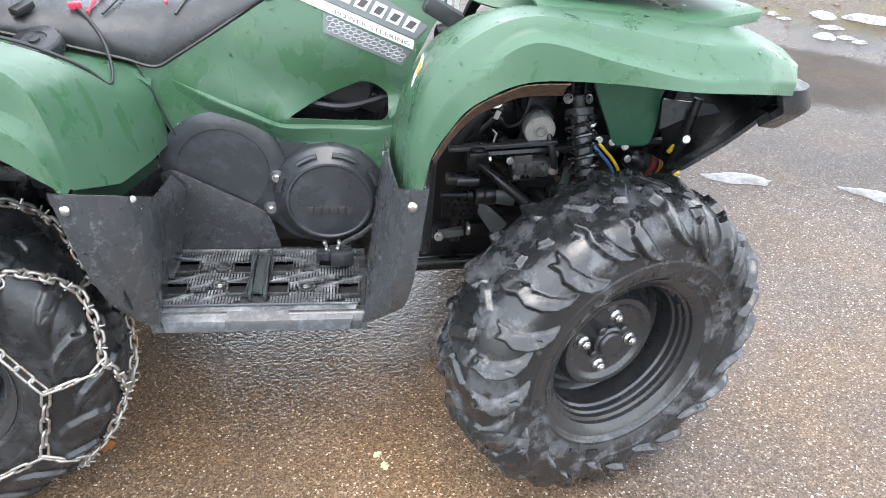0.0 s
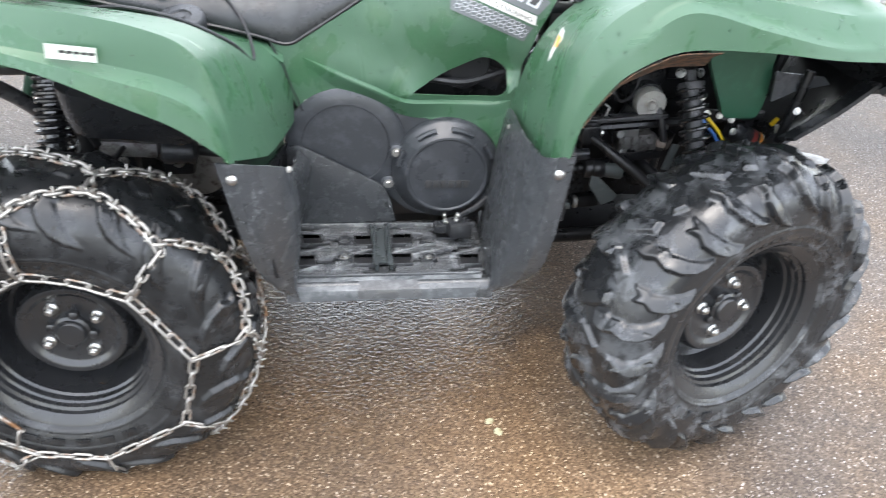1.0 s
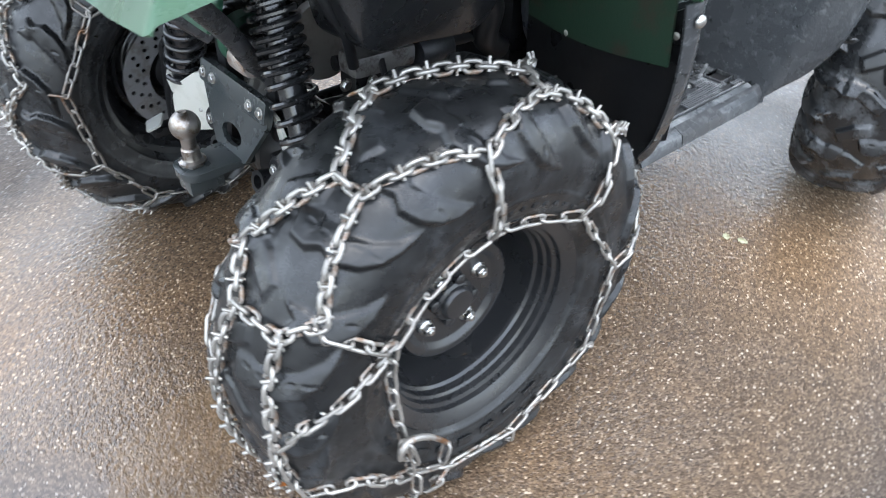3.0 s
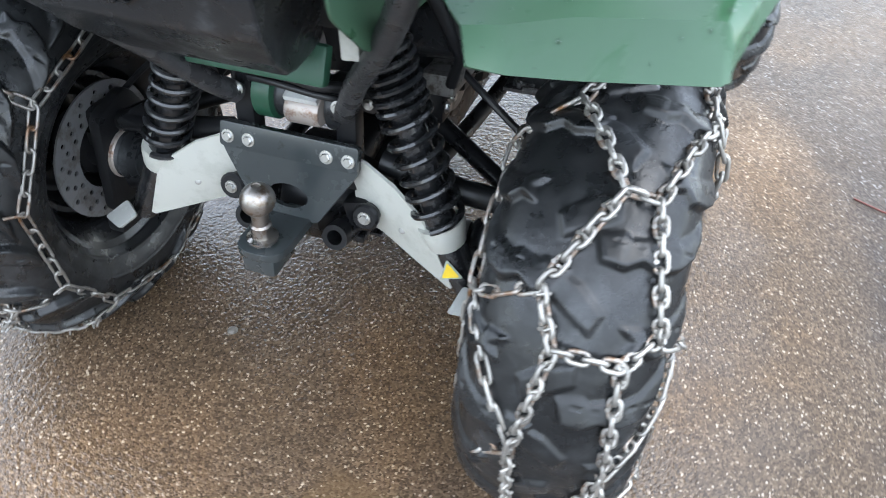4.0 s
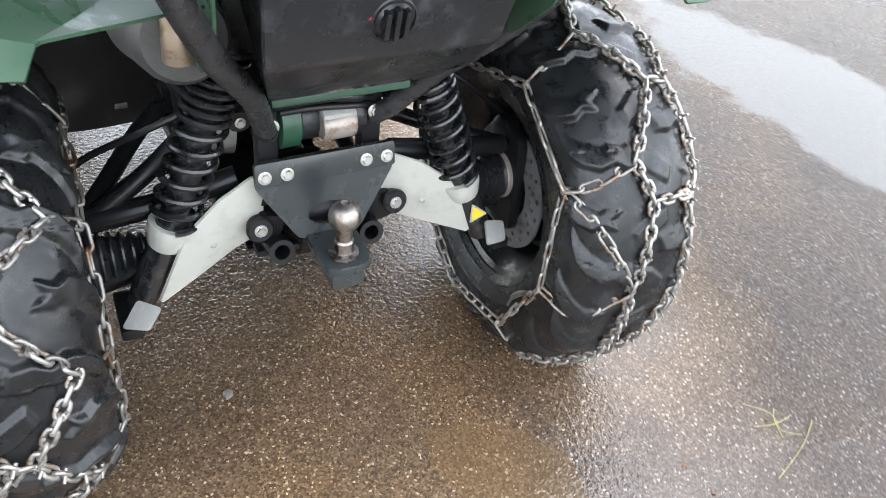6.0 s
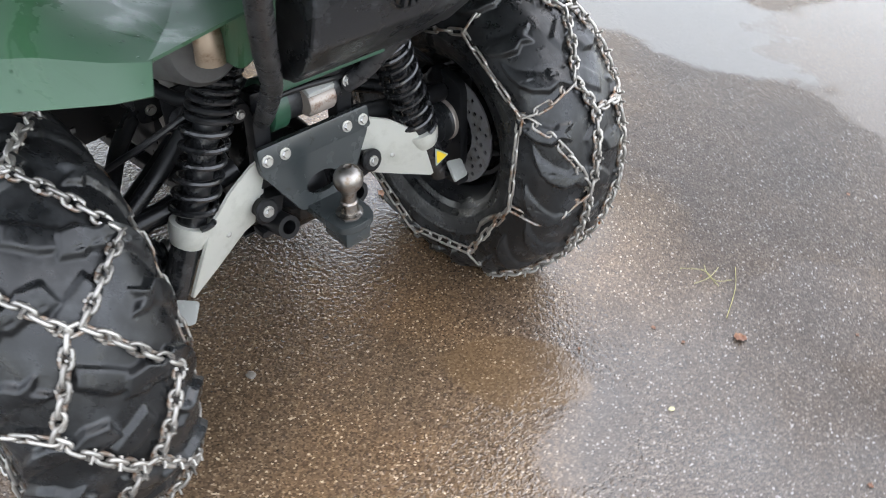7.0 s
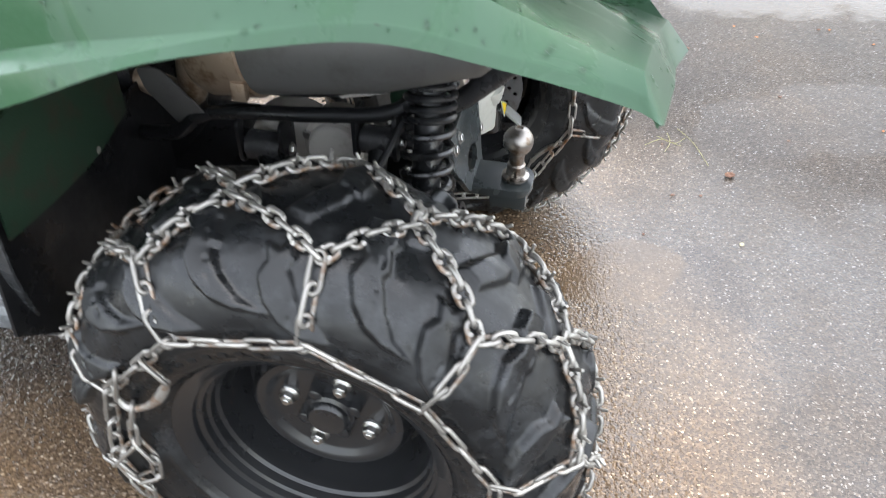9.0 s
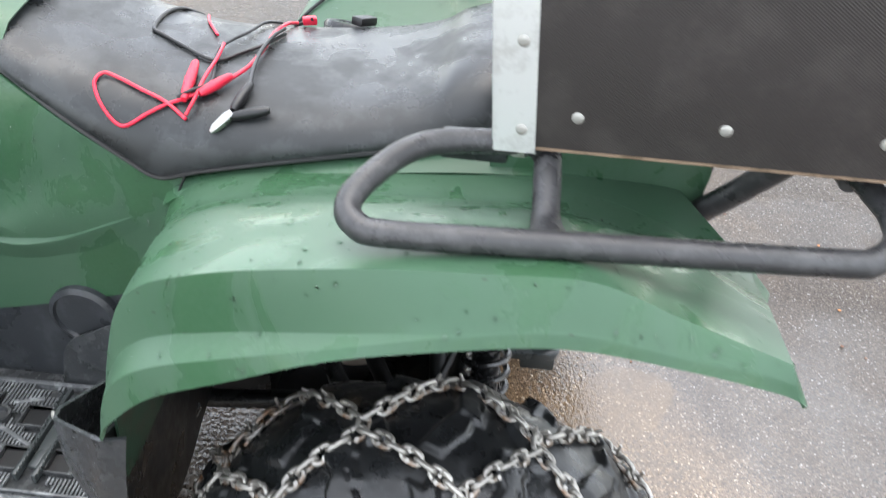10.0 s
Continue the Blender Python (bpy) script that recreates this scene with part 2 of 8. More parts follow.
def asphalt():
    """Wet, brownish asphalt: aggregate under a lumpy skin of water, with smooth films of water, a pale strip and broad
    patches of other tone.
    """
    m = bpy.data.materials.new("wet_asphalt")
    m.use_nodes = True
    p = m.node_tree.nodes["Principled BSDF"]
    co = nd(m, "TexCoord").outputs["Object"]

    def blend(kind, by, x, y):
        mix = nd(m, "Mix")
        mix.data_type = 'RGBA'
        mix.blend_type = kind
        if isinstance(by, float):
            mix.inputs[0].default_value = by
        else:
            wire(m, by, mix.inputs[0])
        for value, slot in ((x, 6), (y, 7)):
            if isinstance(value, tuple):
                mix.inputs[slot].default_value = (*value, 1)
            else:
                wire(m, value, mix.inputs[slot])
        return mix.outputs[2]

    def calc(kind, x, y, z=None):
        node = nd(m, "Math")
        node.operation = kind
        for k, value in enumerate((x, y, z)):
            if isinstance(value, (int, float)):
                node.inputs[k].default_value = value
            elif value is not None:
                wire(m, value, node.inputs[k])
        return node.outputs[0]

    cell = nd(m, "TexVoronoi", Scale=275.0, Randomness=1.0)
    wire(m, co, cell.inputs["Vector"])
    pick = nd(m, "SeparateColor")
    wire(m, cell.outputs["Color"], pick.inputs[0])
    stones = ramp(m, pick.outputs[0], [(0.0, (0.030, 0.023, 0.017)), (0.30, (0.048, 0.037, 0.027)), (0.70, (0.070, 0.054, 0.039)), (0.92, (0.096, 0.076, 0.056)), (0.972, (0.140, 0.120, 0.096)), (0.993, (0.24, 0.22, 0.19))])
    broad = nd(m, "TexNoise", Scale=1.6, Detail=6.0, Roughness=0.6)
    wire(m, co, broad.inputs["Vector"])
    tint = ramp(m, broad.outputs[0], [(0.35, (0.72, 0.72, 0.72)), (0.5, (0.92, 0.88, 0.83)), (0.66, (1.16, 1.02, 0.84))])
    colour = blend('MULTIPLY', 1.0, blend('MULTIPLY', 1.0, stones, tint), (0.94, 1.02, 1.22))
    ragged = nd(m, "TexNoise", Scale=3.2, Detail=6.0, Roughness=0.65)
    wire(m, co, ragged.inputs["Vector"])

    def spot(x, y, sx, sy, turn, amount=0.8, edge=0.93, soft=0.05):
        mp = nd(m, "Mapping")
        mp.vector_type = 'TEXTURE'
        mp.inputs["Location"].default_value = (x, y, 0)
        mp.inputs["Rotation"].default_value = (0, 0, radians(turn))
        mp.inputs["Scale"].default_value = (sx, sy, 1)
        wire(m, co, mp.inputs[0])
        ln = nd(m, "VectorMath")
        ln.operation = 'LENGTH'
        wire(m, mp.outputs[0], ln.inputs[0])
        far = calc('MULTIPLY_ADD', ragged.outputs[0], amount, ln.outputs["Value"])
        return ramp(m, calc('MULTIPLY', far, 0.6), [(edge * 0.6, g3(1)), (edge * 0.6 + soft, g3(0))])

    pale_strip = spot(0.45, -1.92, 1.35, 0.46, 8, 0.7, 1.0)
    # brown patch whose colour stands in for a dark reflection in smooth water
    mud = spot(-0.75, -2.35, 0.95, 0.78, 0, 0.8, 1.325)
    pool = spot(-0.365, -0.225, 0.165, 0.105, 40, 1.3, 1.40, 0.07)
    slick_edge = spot(-0.545, -0.215, 0.105, 0.17, 10, 1.6, 1.45, 0.10)
    sheen = spot(-0.85, -0.95, 0.55, 0.30, 25, 1.0, 1.1)
    far_patch = spot(2.75, 1.75, 1.15, 0.42, -22, 1.3, 1.4, 0.20)
    soaked = spot(0.20, 0.0, 1.75, 0.82, 4, 0.7, 0.8, 0.34)
    ruddy = spot(0.42, -0.52, 0.95, 0.52, 8, 0.9, 1.2, 0.15)
    ruddy2 = spot(-0.16, 0.16, 0.55, 0.56, 20, 0.9, 1.15, 0.18)
    ruddy3 = spot(0.50, 0.66, 0.62, 0.40, 0, 0.9, 1.15, 0.16)
    pale_ahead = spot(2.20, -0.55, 1.50, 1.10, 10, 1.0, 1.15, 0.30)
    pale_strip = calc('SUBTRACT', pale_strip, mud)
    # colour browned near the bike for lost sky reflection, and lifted against its shade
    colour = blend('MIX', calc('MULTIPLY', calc('MAXIMUM', calc('MULTIPLY', calc('MAXIMUM', ruddy, ruddy3), 0.78), ruddy2), 0.85), colour, blend('MULTIPLY', 1.0, colour, (2.22, 1.90, 1.42)))
    # paler ground beyond the right front wheel
    colour = blend('MIX', pale_ahead, colour, blend('MULTIPLY', 1.0, colour, (1.85, 1.80, 1.72)))
    colour = blend('MIX', calc('MULTIPLY', calc('MAXIMUM', pale_strip, 0.0), 0.75), colour, (0.115, 0.115, 0.112))
    # that reflection's brown, mixed into the ground colour
    colour = blend('MIX', calc('MULTIPLY', mud, 0.65), colour, (0.075, 0.058, 0.040))
    colour = blend('MIX', calc('MULTIPLY', pool, 0.35), colour, (0.120, 0.080, 0.040))
    # a darker, rougher patch of far ground ahead of the bike
    colour = blend('MIX', calc('MULTIPLY', far_patch, 0.6), colour, (0.038, 0.031, 0.025))
    # colour of the wet zone lifted to offset the bike's shade
    colour = blend('MIX', calc('MULTIPLY', soaked, 0.9), colour, blend('MULTIPLY', 1.0, colour, (1.18, 1.10, 1.02)))
    # moss and gravel at the yard's far edge
    verge = spot(3.75, 2.75, 1.5, 0.62, -32, 1.3, 1.4, 0.22)
    tuft = nd(m, "TexNoise", Scale=4.5, Detail=8.0, Roughness=0.75)
    wire(m, co, tuft.inputs["Vector"])
    moss = ramp(m, tuft.outputs[0], [(0.50, g3(0)), (0.62, g3(1))])
    colour = blend('MIX', calc('MULTIPLY', verge, 0.75), colour, blend('MIX', calc('MULTIPLY', moss, 0.75), blend('MULTIPLY', 1.0, colour, (1.15, 1.05, 0.82)), (0.085, 0.070, 0.014)))
    wire(m, colour, p.inputs["Base Color"])
    film = calc('MINIMUM', calc('ADD', calc('MAXIMUM', calc('MAXIMUM', calc('MULTIPLY', pale_strip, 0.22), calc('MULTIPLY', pool, 0.40)), calc('MAXIMUM', calc('MULTIPLY', sheen, 0.2), calc('MULTIPLY', slick_edge, 0.8))), calc('MULTIPLY', mud, 0.5)), 1.0)
    # relief: a lumpy skin of water over the aggregate
    edge = ramp(m, cell.outputs["Distance"], [(0.0, g3(1)), (0.75, g3(0))])
    lift = calc('MULTIPLY', edge, pick.outputs[1])
    lump = nd(m, "TexNoise", Scale=165.0, Detail=2.0)
    wire(m, co, lump.inputs["Vector"])
    high = calc('MULTIPLY_ADD', lump.outputs[0], 0.9, calc('MULTIPLY', lift, 0.85))
    b = nd(m, "Bump", Distance=0.0032)
    wire(m, high, b.inputs["Height"])
    wire(m, calc('MULTIPLY', calc('SUBTRACT', 1.0, film), 0.42), b.inputs["Strength"])
    wire(m, b.outputs[0], p.inputs["Normal"])
    wave = nd(m, "TexNoise", Scale=5.0, Detail=4.0)
    wire(m, co, wave.inputs["Vector"])
    rough = ramp(m, wave.outputs[0], [(0.35, g3(0.045)), (0.65, g3(0.11))])
    slick = nd(m, "MapRange", To_Min=1.0, To_Max=0.35)
    wire(m, film, slick.inputs[0])
    wire(m, calc('ADD', calc('MULTIPLY', far_patch, 0.2), calc('MULTIPLY_ADD', calc('SUBTRACT', 1.0, calc('MAXIMUM', soaked, film)), 0.20, calc('MULTIPLY', rough, slick.outputs[0]))), p.inputs["Roughness"])
    p.inputs["IOR"].default_value = 1.36
    wire(m, calc('MULTIPLY_ADD', calc('MAXIMUM', soaked, film), 0.06, 0.04), p.inputs["Specular IOR Level"])
    skin = nd(m, "Bump", Distance=0.0034)
    ripple = nd(m, "TexNoise", Scale=105.0, Detail=1.5, Roughness=0.55)
    wire(m, co, ripple.inputs["Vector"])
    wire(m, calc('MULTIPLY_ADD', ripple.outputs[0], 1.5, calc('MULTIPLY', lift, 0.35)), skin.inputs["Height"])
    wire(m, calc('MULTIPLY', calc('SUBTRACT', 1.0, film), 0.68), skin.inputs["Strength"])
    wire(m, skin.outputs[0], p.inputs["Coat Normal"])
    wire(m, calc('MULTIPLY', calc('MULTIPLY_ADD', calc('MAXIMUM', soaked, calc('MULTIPLY', film, 0.7)), 0.80, 0.20), calc('MULTIPLY_ADD', calc('MAXIMUM', far_patch, verge), -0.9, 1.0)), p.inputs["Coat Weight"])
    p.inputs["Coat Roughness"].default_value = 0.02
    p.inputs["Coat IOR"].default_value = 1.66
    return m


ASPHALT = asphalt()

# ---- building helpers ----
LEAN = 0.035  # the machine sits a little lower on its left


def lean(p):
    return Vector((p[0], p[1], p[2] - LEAN * p[1]))


def finish(name, bm, mat, angle=38):
    bmesh.ops.remove_doubles(bm, verts=bm.verts, dist=1e-5)
    bmesh.ops.recalc_face_normals(bm, faces=bm.faces)
    me = bpy.data.meshes.new(name)
    bm.to_mesh(me)
    bm.free()
    for poly in me.polygons:
        poly.use_smooth = True
    me.set_sharp_from_angle(angle=radians(angle))
    me.materials.append(mat)
    return me


def part(name, bm, mat, parent, label="", body=False, angle=38):
    if body:
        for v in bm.verts:
            v.co = lean(v.co)
    ob = new(name, finish(name, bm, mat, angle))
    ob.parent = parent
    if label:
        ob["label"] = label
    return ob


def again(name, me, parent, m, label=""):
    """One more part on a mesh that is already made."""
    ob = new(name, me)
    ob.parent = parent
    ob.matrix_basis = m
    if label:
        ob["label"] = label
    return ob


def thing(name, label, category, at=None, group="", kind=""):
    ob = new(name)
    ob.empty_display_size = 0.05
    if at is not None:
        ob.matrix_basis = at
    return tagged(ob, label, category, group, kind)


def frame_of(direction, up=(0, 0, 1)):
    """A turn whose z axis points along the direction."""
    z = Vector(direction).normalized()
    u = Vector(up)
    if abs(z.dot(u.normalized())) > 0.97:
        u = Vector((1, 0, 0))
    x = u.cross(z).normalized()
    y = z.cross(x)
    return Matrix(((x.x, y.x, z.x, 0), (x.y, y.y, z.y, 0), (x.z, y.z, z.z, 0), (0, 0, 0, 1)))


def spline(points, n=8, closed=False):
    """A smooth line through the points."""
    p = [Vector(q) for q in points]
    out = []
    count = len(p) if closed else len(p) - 1
    for i in range(count):
        a, b = p[i], p[(i + 1) % len(p)]
        pre = p[i - 1] if (i or closed) else a * 2 - b
        post = p[(i + 2) % len(p)] if (i + 2 < len(p) or closed) else b * 2 - a
        for k in range(n):
            t = k / n
            out.append(0.5 * ((2 * a) + (b - pre) * t + (2 * pre - 5 * a + 4 * b - post) * t * t + (3 * a - pre - 3 * b + post) * t ** 3))
    if not closed:
        out.append(p[-1])
    return out


def tube(path, r, seg=10, closed=False, bm=None, cap=True):
    bm = bm or bmesh.new()
    path = [Vector(p) for p in path]
    n = len(path)
    rings = []
    t0 = (path[1] - path[0]).normalized()
    side = t0.orthogonal().normalized()
    for i, p in enumerate(path):
        if closed:
            t = (path[(i + 1) % n] - path[i - 1]).normalized()
        else:
            t = (path[min(i + 1, n - 1)] - path[max(i - 1, 0)]).normalized()
        side = (side - t * side.dot(t)).normalized()
        other = t.cross(side)
        rad = r[i] if isinstance(r, (list, tuple)) else r
        rings.append([bm.verts.new(p + (side * math.cos(a) + other * math.sin(a)) * rad) for a in (2 * math.pi * k / seg for k in range(seg))])
    for i in range(n if closed else n - 1):
        a, b = rings[i], rings[(i + 1) % n]
        for k in range(seg):
            bm.faces.new((a[k], a[(k + 1) % seg], b[(k + 1) % seg], b[k]))
    if cap and not closed:
        bm.faces.new(rings[0][::-1])
        bm.faces.new(rings[-1])
    return bm


def lathe(profile, seg=48, m=None, bm=None, closed=False, ends=True):
    """A turned shape: (radius, height) pairs about the z axis, then moved by m."""
    bm = bm or bmesh.new()
    m = m or Matrix()
    rings = []
    for r, h in profile:
        rings.append([bm.verts.new(m @ Vector((r * math.cos(a), r * math.sin(a), h))) for a in (2 * math.pi * k / seg for k in range(seg))])
    for i in range(len(rings) if closed else len(rings) - 1):
        a, b = rings[i], rings[(i + 1) % len(rings)]
        for k in range(seg):
            bm.faces.new((a[k], a[(k + 1) % seg], b[(k + 1) % seg], b[k]))
    if ends and not closed:
        for ring in (rings[0], rings[-1]):
            bm.faces.new(ring)
    return bm


def plate(outline, thick, m=None, holes=(), bm=None, bevel=0.0, bend=None, cuts=0):
    """A flat sheet with that outline in x and y and holes through it, thick along z, moved by m; bend moves each point at last."""
    own = bmesh.new()
    for loop in (outline, *holes):
        vs = [own.verts.new((x, y, 0)) for x, y in loop]
        for a, b in zip(vs, vs[1:] + vs[:1]):
            own.edges.new((a, b))
    bmesh.ops.triangle_fill(own, use_beauty=True, use_dissolve=False, edges=own.edges[:])
    if not holes:
        bmesh.ops.dissolve_limit(own, angle_limit=0.01, verts=own.verts[:], edges=own.edges[:])
    if cuts:
        bmesh.ops.triangulate(own, faces=own.faces[:])
        bmesh.ops.subdivide_edges(own, edges=own.edges[:], cuts=cuts, use_grid_fill=True)
    for f in own.faces:
        if f.normal.z < 0:
            f.normal_flip()
    got = bmesh.ops.extrude_face_region(own, geom=own.faces[:])
    for v in got["geom"]:
        if isinstance(v, bmesh.types.BMVert):
            v.co.z += thick
    if bevel and not holes:
        rim = [e for e in own.edges if len(e.link_faces) == 2 and e.calc_face_angle(0) > 0.9 and abs(e.verts[0].co.z - e.verts[1].co.z) < 1e-6]
        bmesh.ops.bevel(own, geom=rim, offset=bevel, segments=2, affect='EDGES', profile=0.6)
    if bend:
        for v in own.verts:
            v.co = Vector(bend(v.co))
    if m is not None:
        own.transform(m)
    if bm is None:
        return own
    me = bpy.data.meshes.new("join")
    own.to_mesh(me)
    own.free()
    bm.from_mesh(me)
    bpy.data.meshes.remove(me)
    return bm


def round_outline(points, r=0.01, n=4):
    """The polygon with rounded corners."""
    out = []
    k = len(points)
    for i in range(k):
        a, b, c = (Vector(points[(i + d) % k]) for d in (-1, 0, 1))
        u, v = a - b, c - b
        cut = min(r, 0.45 * u.length, 0.45 * v.length)
        p, q = b + u.normalized() * cut, b + v.normalized() * cut
        for j in range(n + 1):
            t = j / n
            out.append(tuple(p * (1 - t) ** 2 + b * 2 * t * (1 - t) + q * t * t))
    return out


def circle(x, y, r, n=20):
    return [(x + r * math.cos(2 * math.pi * k / n), y + r * math.sin(2 * math.pi * k / n)) for k in range(n)]


def block(sx, sy, sz, m=None, bevel=0.004, bm=None, taper=1.0):
    own = bmesh.new()
    bmesh.ops.create_cube(own, size=1.0)
    for v in own.verts:
        k = taper if v.co.z > 0 else 1.0
        v.co = Vector((v.co.x * sx * k, v.co.y * sy * k, v.co.z * sz))
    if bevel:
        bmesh.ops.bevel(own, geom=own.edges[:], offset=bevel, segments=2, affect='EDGES', profile=0.6)
    if m is not None:
        own.transform(m)
    if bm is None:
        return own
    me = bpy.data.meshes.new("join")
    own.to_mesh(me)
    own.free()
    bm.from_mesh(me)
    bpy.data.meshes.remove(me)
    return bm


def sheet(rows, nu=6, thick=0.004, fold=(0.12, 0.88), bulge=0.0, wave=0.0, crease=None):
    """A moulded shell: each row is a line of control points across it; rows are joined smoothly, points across by soft folds."""
    cols = list(zip(*rows))
    lines = [spline(c[:crease + 1], nu) + spline(c[crease:], nu)[1:] if crease else spline(c, nu) for c in cols]
    bm = bmesh.new()
    grid = []
    for i in range(len(lines[0])):
        pts = [l[i] for l in lines]
        out = [pts[0]]
        for a, b in zip(pts, pts[1:]):
            for t in fold:
                out.append(a.lerp(b, t))
            out.append(b)
        # soften the folds
        soft = out[:1] + [(out[k - 1] + out[k] * 2 + out[k + 1]) / 4 for k in range(1, len(out) - 1)] + out[-1:]
        if wave:
            soft = [q + Vector((0, 0, wave * noise.noise(q * 9))) for q in soft]
        grid.append([bm.verts.new(q) for q in soft])
    for a, b in zip(grid, grid[1:]):
        for k in range(len(a) - 1):
            bm.faces.new((a[k], a[k + 1], b[k + 1], b[k]))
    bmesh.ops.recalc_face_normals(bm, faces=bm.faces)
    bmesh.ops.solidify(bm, geom=bm.faces[:], thickness=thick)
    return bm


def shell(rim, thick):
    """A thin moulded sheet inside a bent outline: rings shrink towards its middle."""
    bm = bmesh.new()
    mid = sum((Vector(q) for q in rim), Vector()) / len(rim)
    loops = [[bm.verts.new(Vector(q).lerp(mid, t)) for q in rim] for t in (0.0, 0.04, 0.45, 0.8)]
    for a, b in zip(loops, loops[1:]):
        for k in range(len(rim)):
            j = (k + 1) % len(rim)
            bm.faces.new((a[k], a[j], b[j], b[k]))
    bm.faces.new(loops[-1])
    bmesh.ops.recalc_face_normals(bm, faces=bm.faces)
    bmesh.ops.solidify(bm, geom=bm.faces[:], thickness=thick)
    return bm


def hexbolt(r=0.0070, h=0.006, washer=1.4):
    bm = lathe([(r * washer, 0), (r * washer, 0.0016), (r * 1.05, 0.0018)], 20)
    lathe([(r, 0.0015), (r, h * 0.85), (r * 0.86, h)], 6, bm=bm)
    return finish("bolt", bm, ZINC)


def dome(r=0.008, h=0.004, mat=None):
    return finish("rivet", lathe([(r, 0), (r * 0.97, h * 0.35), (r * 0.75, h * 0.8), (r * 0.35, h)], 18), mat or ZINC)


BOLT = hexbolt()
SMALLBOLT = hexbolt(0.0054, 0.005)
RIVET = dome(0.0056, 0.0020, PALECAST)


def bolt_at(parent, at, direction, me=None, name="bolt", body=True):
    p = lean(at) if body else Vector(at)
    return again(name, me or BOLT, parent, Matrix.Translation(p) @ frame_of(direction))

# ---- ground ----


def rise(x):
    """The yard rises a little towards the bike's front."""
    return 0.015 * min(4.0, max(0.0, x))


bm = bmesh.new()
edges_at = [-400, -60, -12, -4, 0, 4, 12, 60, 400]
pts = [[bm.verts.new((x, y, rise(x))) for y in edges_at] for x in edges_at]
for i in range(len(edges_at) - 1):
    for j in range(len(edges_at) - 1):
        bm.faces.new((pts[i][j], pts[i + 1][j], pts[i + 1][j + 1], pts[i][j + 1]))
ground = new("ground", finish("ground", bm, ASPHALT))
tagged(ground, "wet brown-grey asphalt yard with pale gravel in it", "ground", kind="structure")

# ---- the quad bike ----
quad = thing("quad_bike", "green all-terrain quad bike with black guards, wet with rain", "quad bike")


class Tyre:
    """A tyre's half profile (distance from its middle plane, radius), with places on its skin."""

    def __init__(self, half):
        self.half = half
        self.arc = [0.0]
        for (a, b), (c, d) in zip(half, half[1:]):
            self.arc.append(self.arc[-1] + math.hypot(c - a, d - b))

    def at(self, s):
        k = abs(s)
        for i in range(len(self.half) - 1):
            if k <= self.arc[i + 1] or i == len(self.half) - 2:
                t = (k - self.arc[i]) / (self.arc[i + 1] - self.arc[i])
                (a, b), (c, d) = self.half[i], self.half[i + 1]
                off = Vector((d - b, -(c - a))).normalized()
                off = -off if off.y < 0 and abs(off.x) < 0.5 else off
                nrm = Vector((b - d, c - a)).normalized()
                return (math.copysign(a + (c - a) * t, s), b + (d - b) * t, math.copysign(nrm.x, s) if nrm.x else 0.0, nrm.y)

    def place(self, theta, s, h=0.0):
        y, r, ny, nr = self.at(s)
        r += nr * h
        return Vector((r * math.cos(theta), y + ny * h, r * math.sin(theta)))

    def radius(self, dy):
        k = abs(dy)
        for (a, b), (c, d) in zip(self.half, self.half[1:]):
            if a <= k <= c:
                return b + (d - b) * (k - a) / (c - a)
        return self.half[5][1]

    def side(self, r):
        """The sidewall's distance from the middle plane at that radius."""
        tail = self.half[3:]
        for (a, b), (c, d) in zip(tail, tail[1:]):
            if d <= r <= b:
                return a + (c - a) * (b - r) / (b - d)
        return tail[-1][0] if r < tail[-1][1] else tail[0][0]


def arc_profile(points, n=4):
    """The profile, rounded."""
    return [(p.x, p.y) for p in spline([(a, b, 0) for a, b in points], n)]


FRONT_TYRE = Tyre(arc_profile([(0, 0.309), (0.035, 0.307), (0.064, 0.299), (0.086, 0.284), (0.099, 0.262), (0.103, 0.236), (0.103, 0.206), (0.094, 0.182), (0.086, 0.170)]))
LEFT_TYRE = Tyre(arc_profile([(0, 0.316), (0.035, 0.313), (0.065, 0.304), (0.090, 0.287), (0.108, 0.262), (0.116, 0.236), (0.115, 0.206), (0.105, 0.183), (0.092, 0.168)]))
RIGHT_TYRE = Tyre(arc_profile([(0, 0.326), (0.035, 0.324), (0.065, 0.316), (0.090, 0.300), (0.106, 0.275), (0.112, 0.248), (0.112, 0.214), (0.104, 0.186), (0.092, 0.168)]))

# tread blocks as outlines: distance round the tread, distance from its middle
LUG_LONG = [(-0.020, 0.018), (0.006, 0.010), (0.012, 0.036), (0.008, 0.044), (0.014, 0.066), (0.010, 0.074), (0.022, 0.100), (0.040, 0.120), (0.066, 0.134), (0.034, 0.131), (0.010, 0.122), (-0.008, 0.104), (-0.018, 0.080), (-0.012, 0.060), (-0.022, 0.044)]
LUG_SHORT = [(-0.018, 0.066), (-0.004, 0.072), (0.008, 0.056), (0.012, 0.080), (0.008, 0.088), (0.020, 0.114), (0.038, 0.136), (0.062, 0.154), (0.032, 0.152), (0.006, 0.142), (-0.012, 0.122), (-0.020, 0.098), (-0.012, 0.084)]
LUG_MID = [(-0.030, -0.026), (-0.008, -0.036), (0.014, -0.006), (0.022, 0.022), (0.000, 0.026), (-0.014, 0.004)]


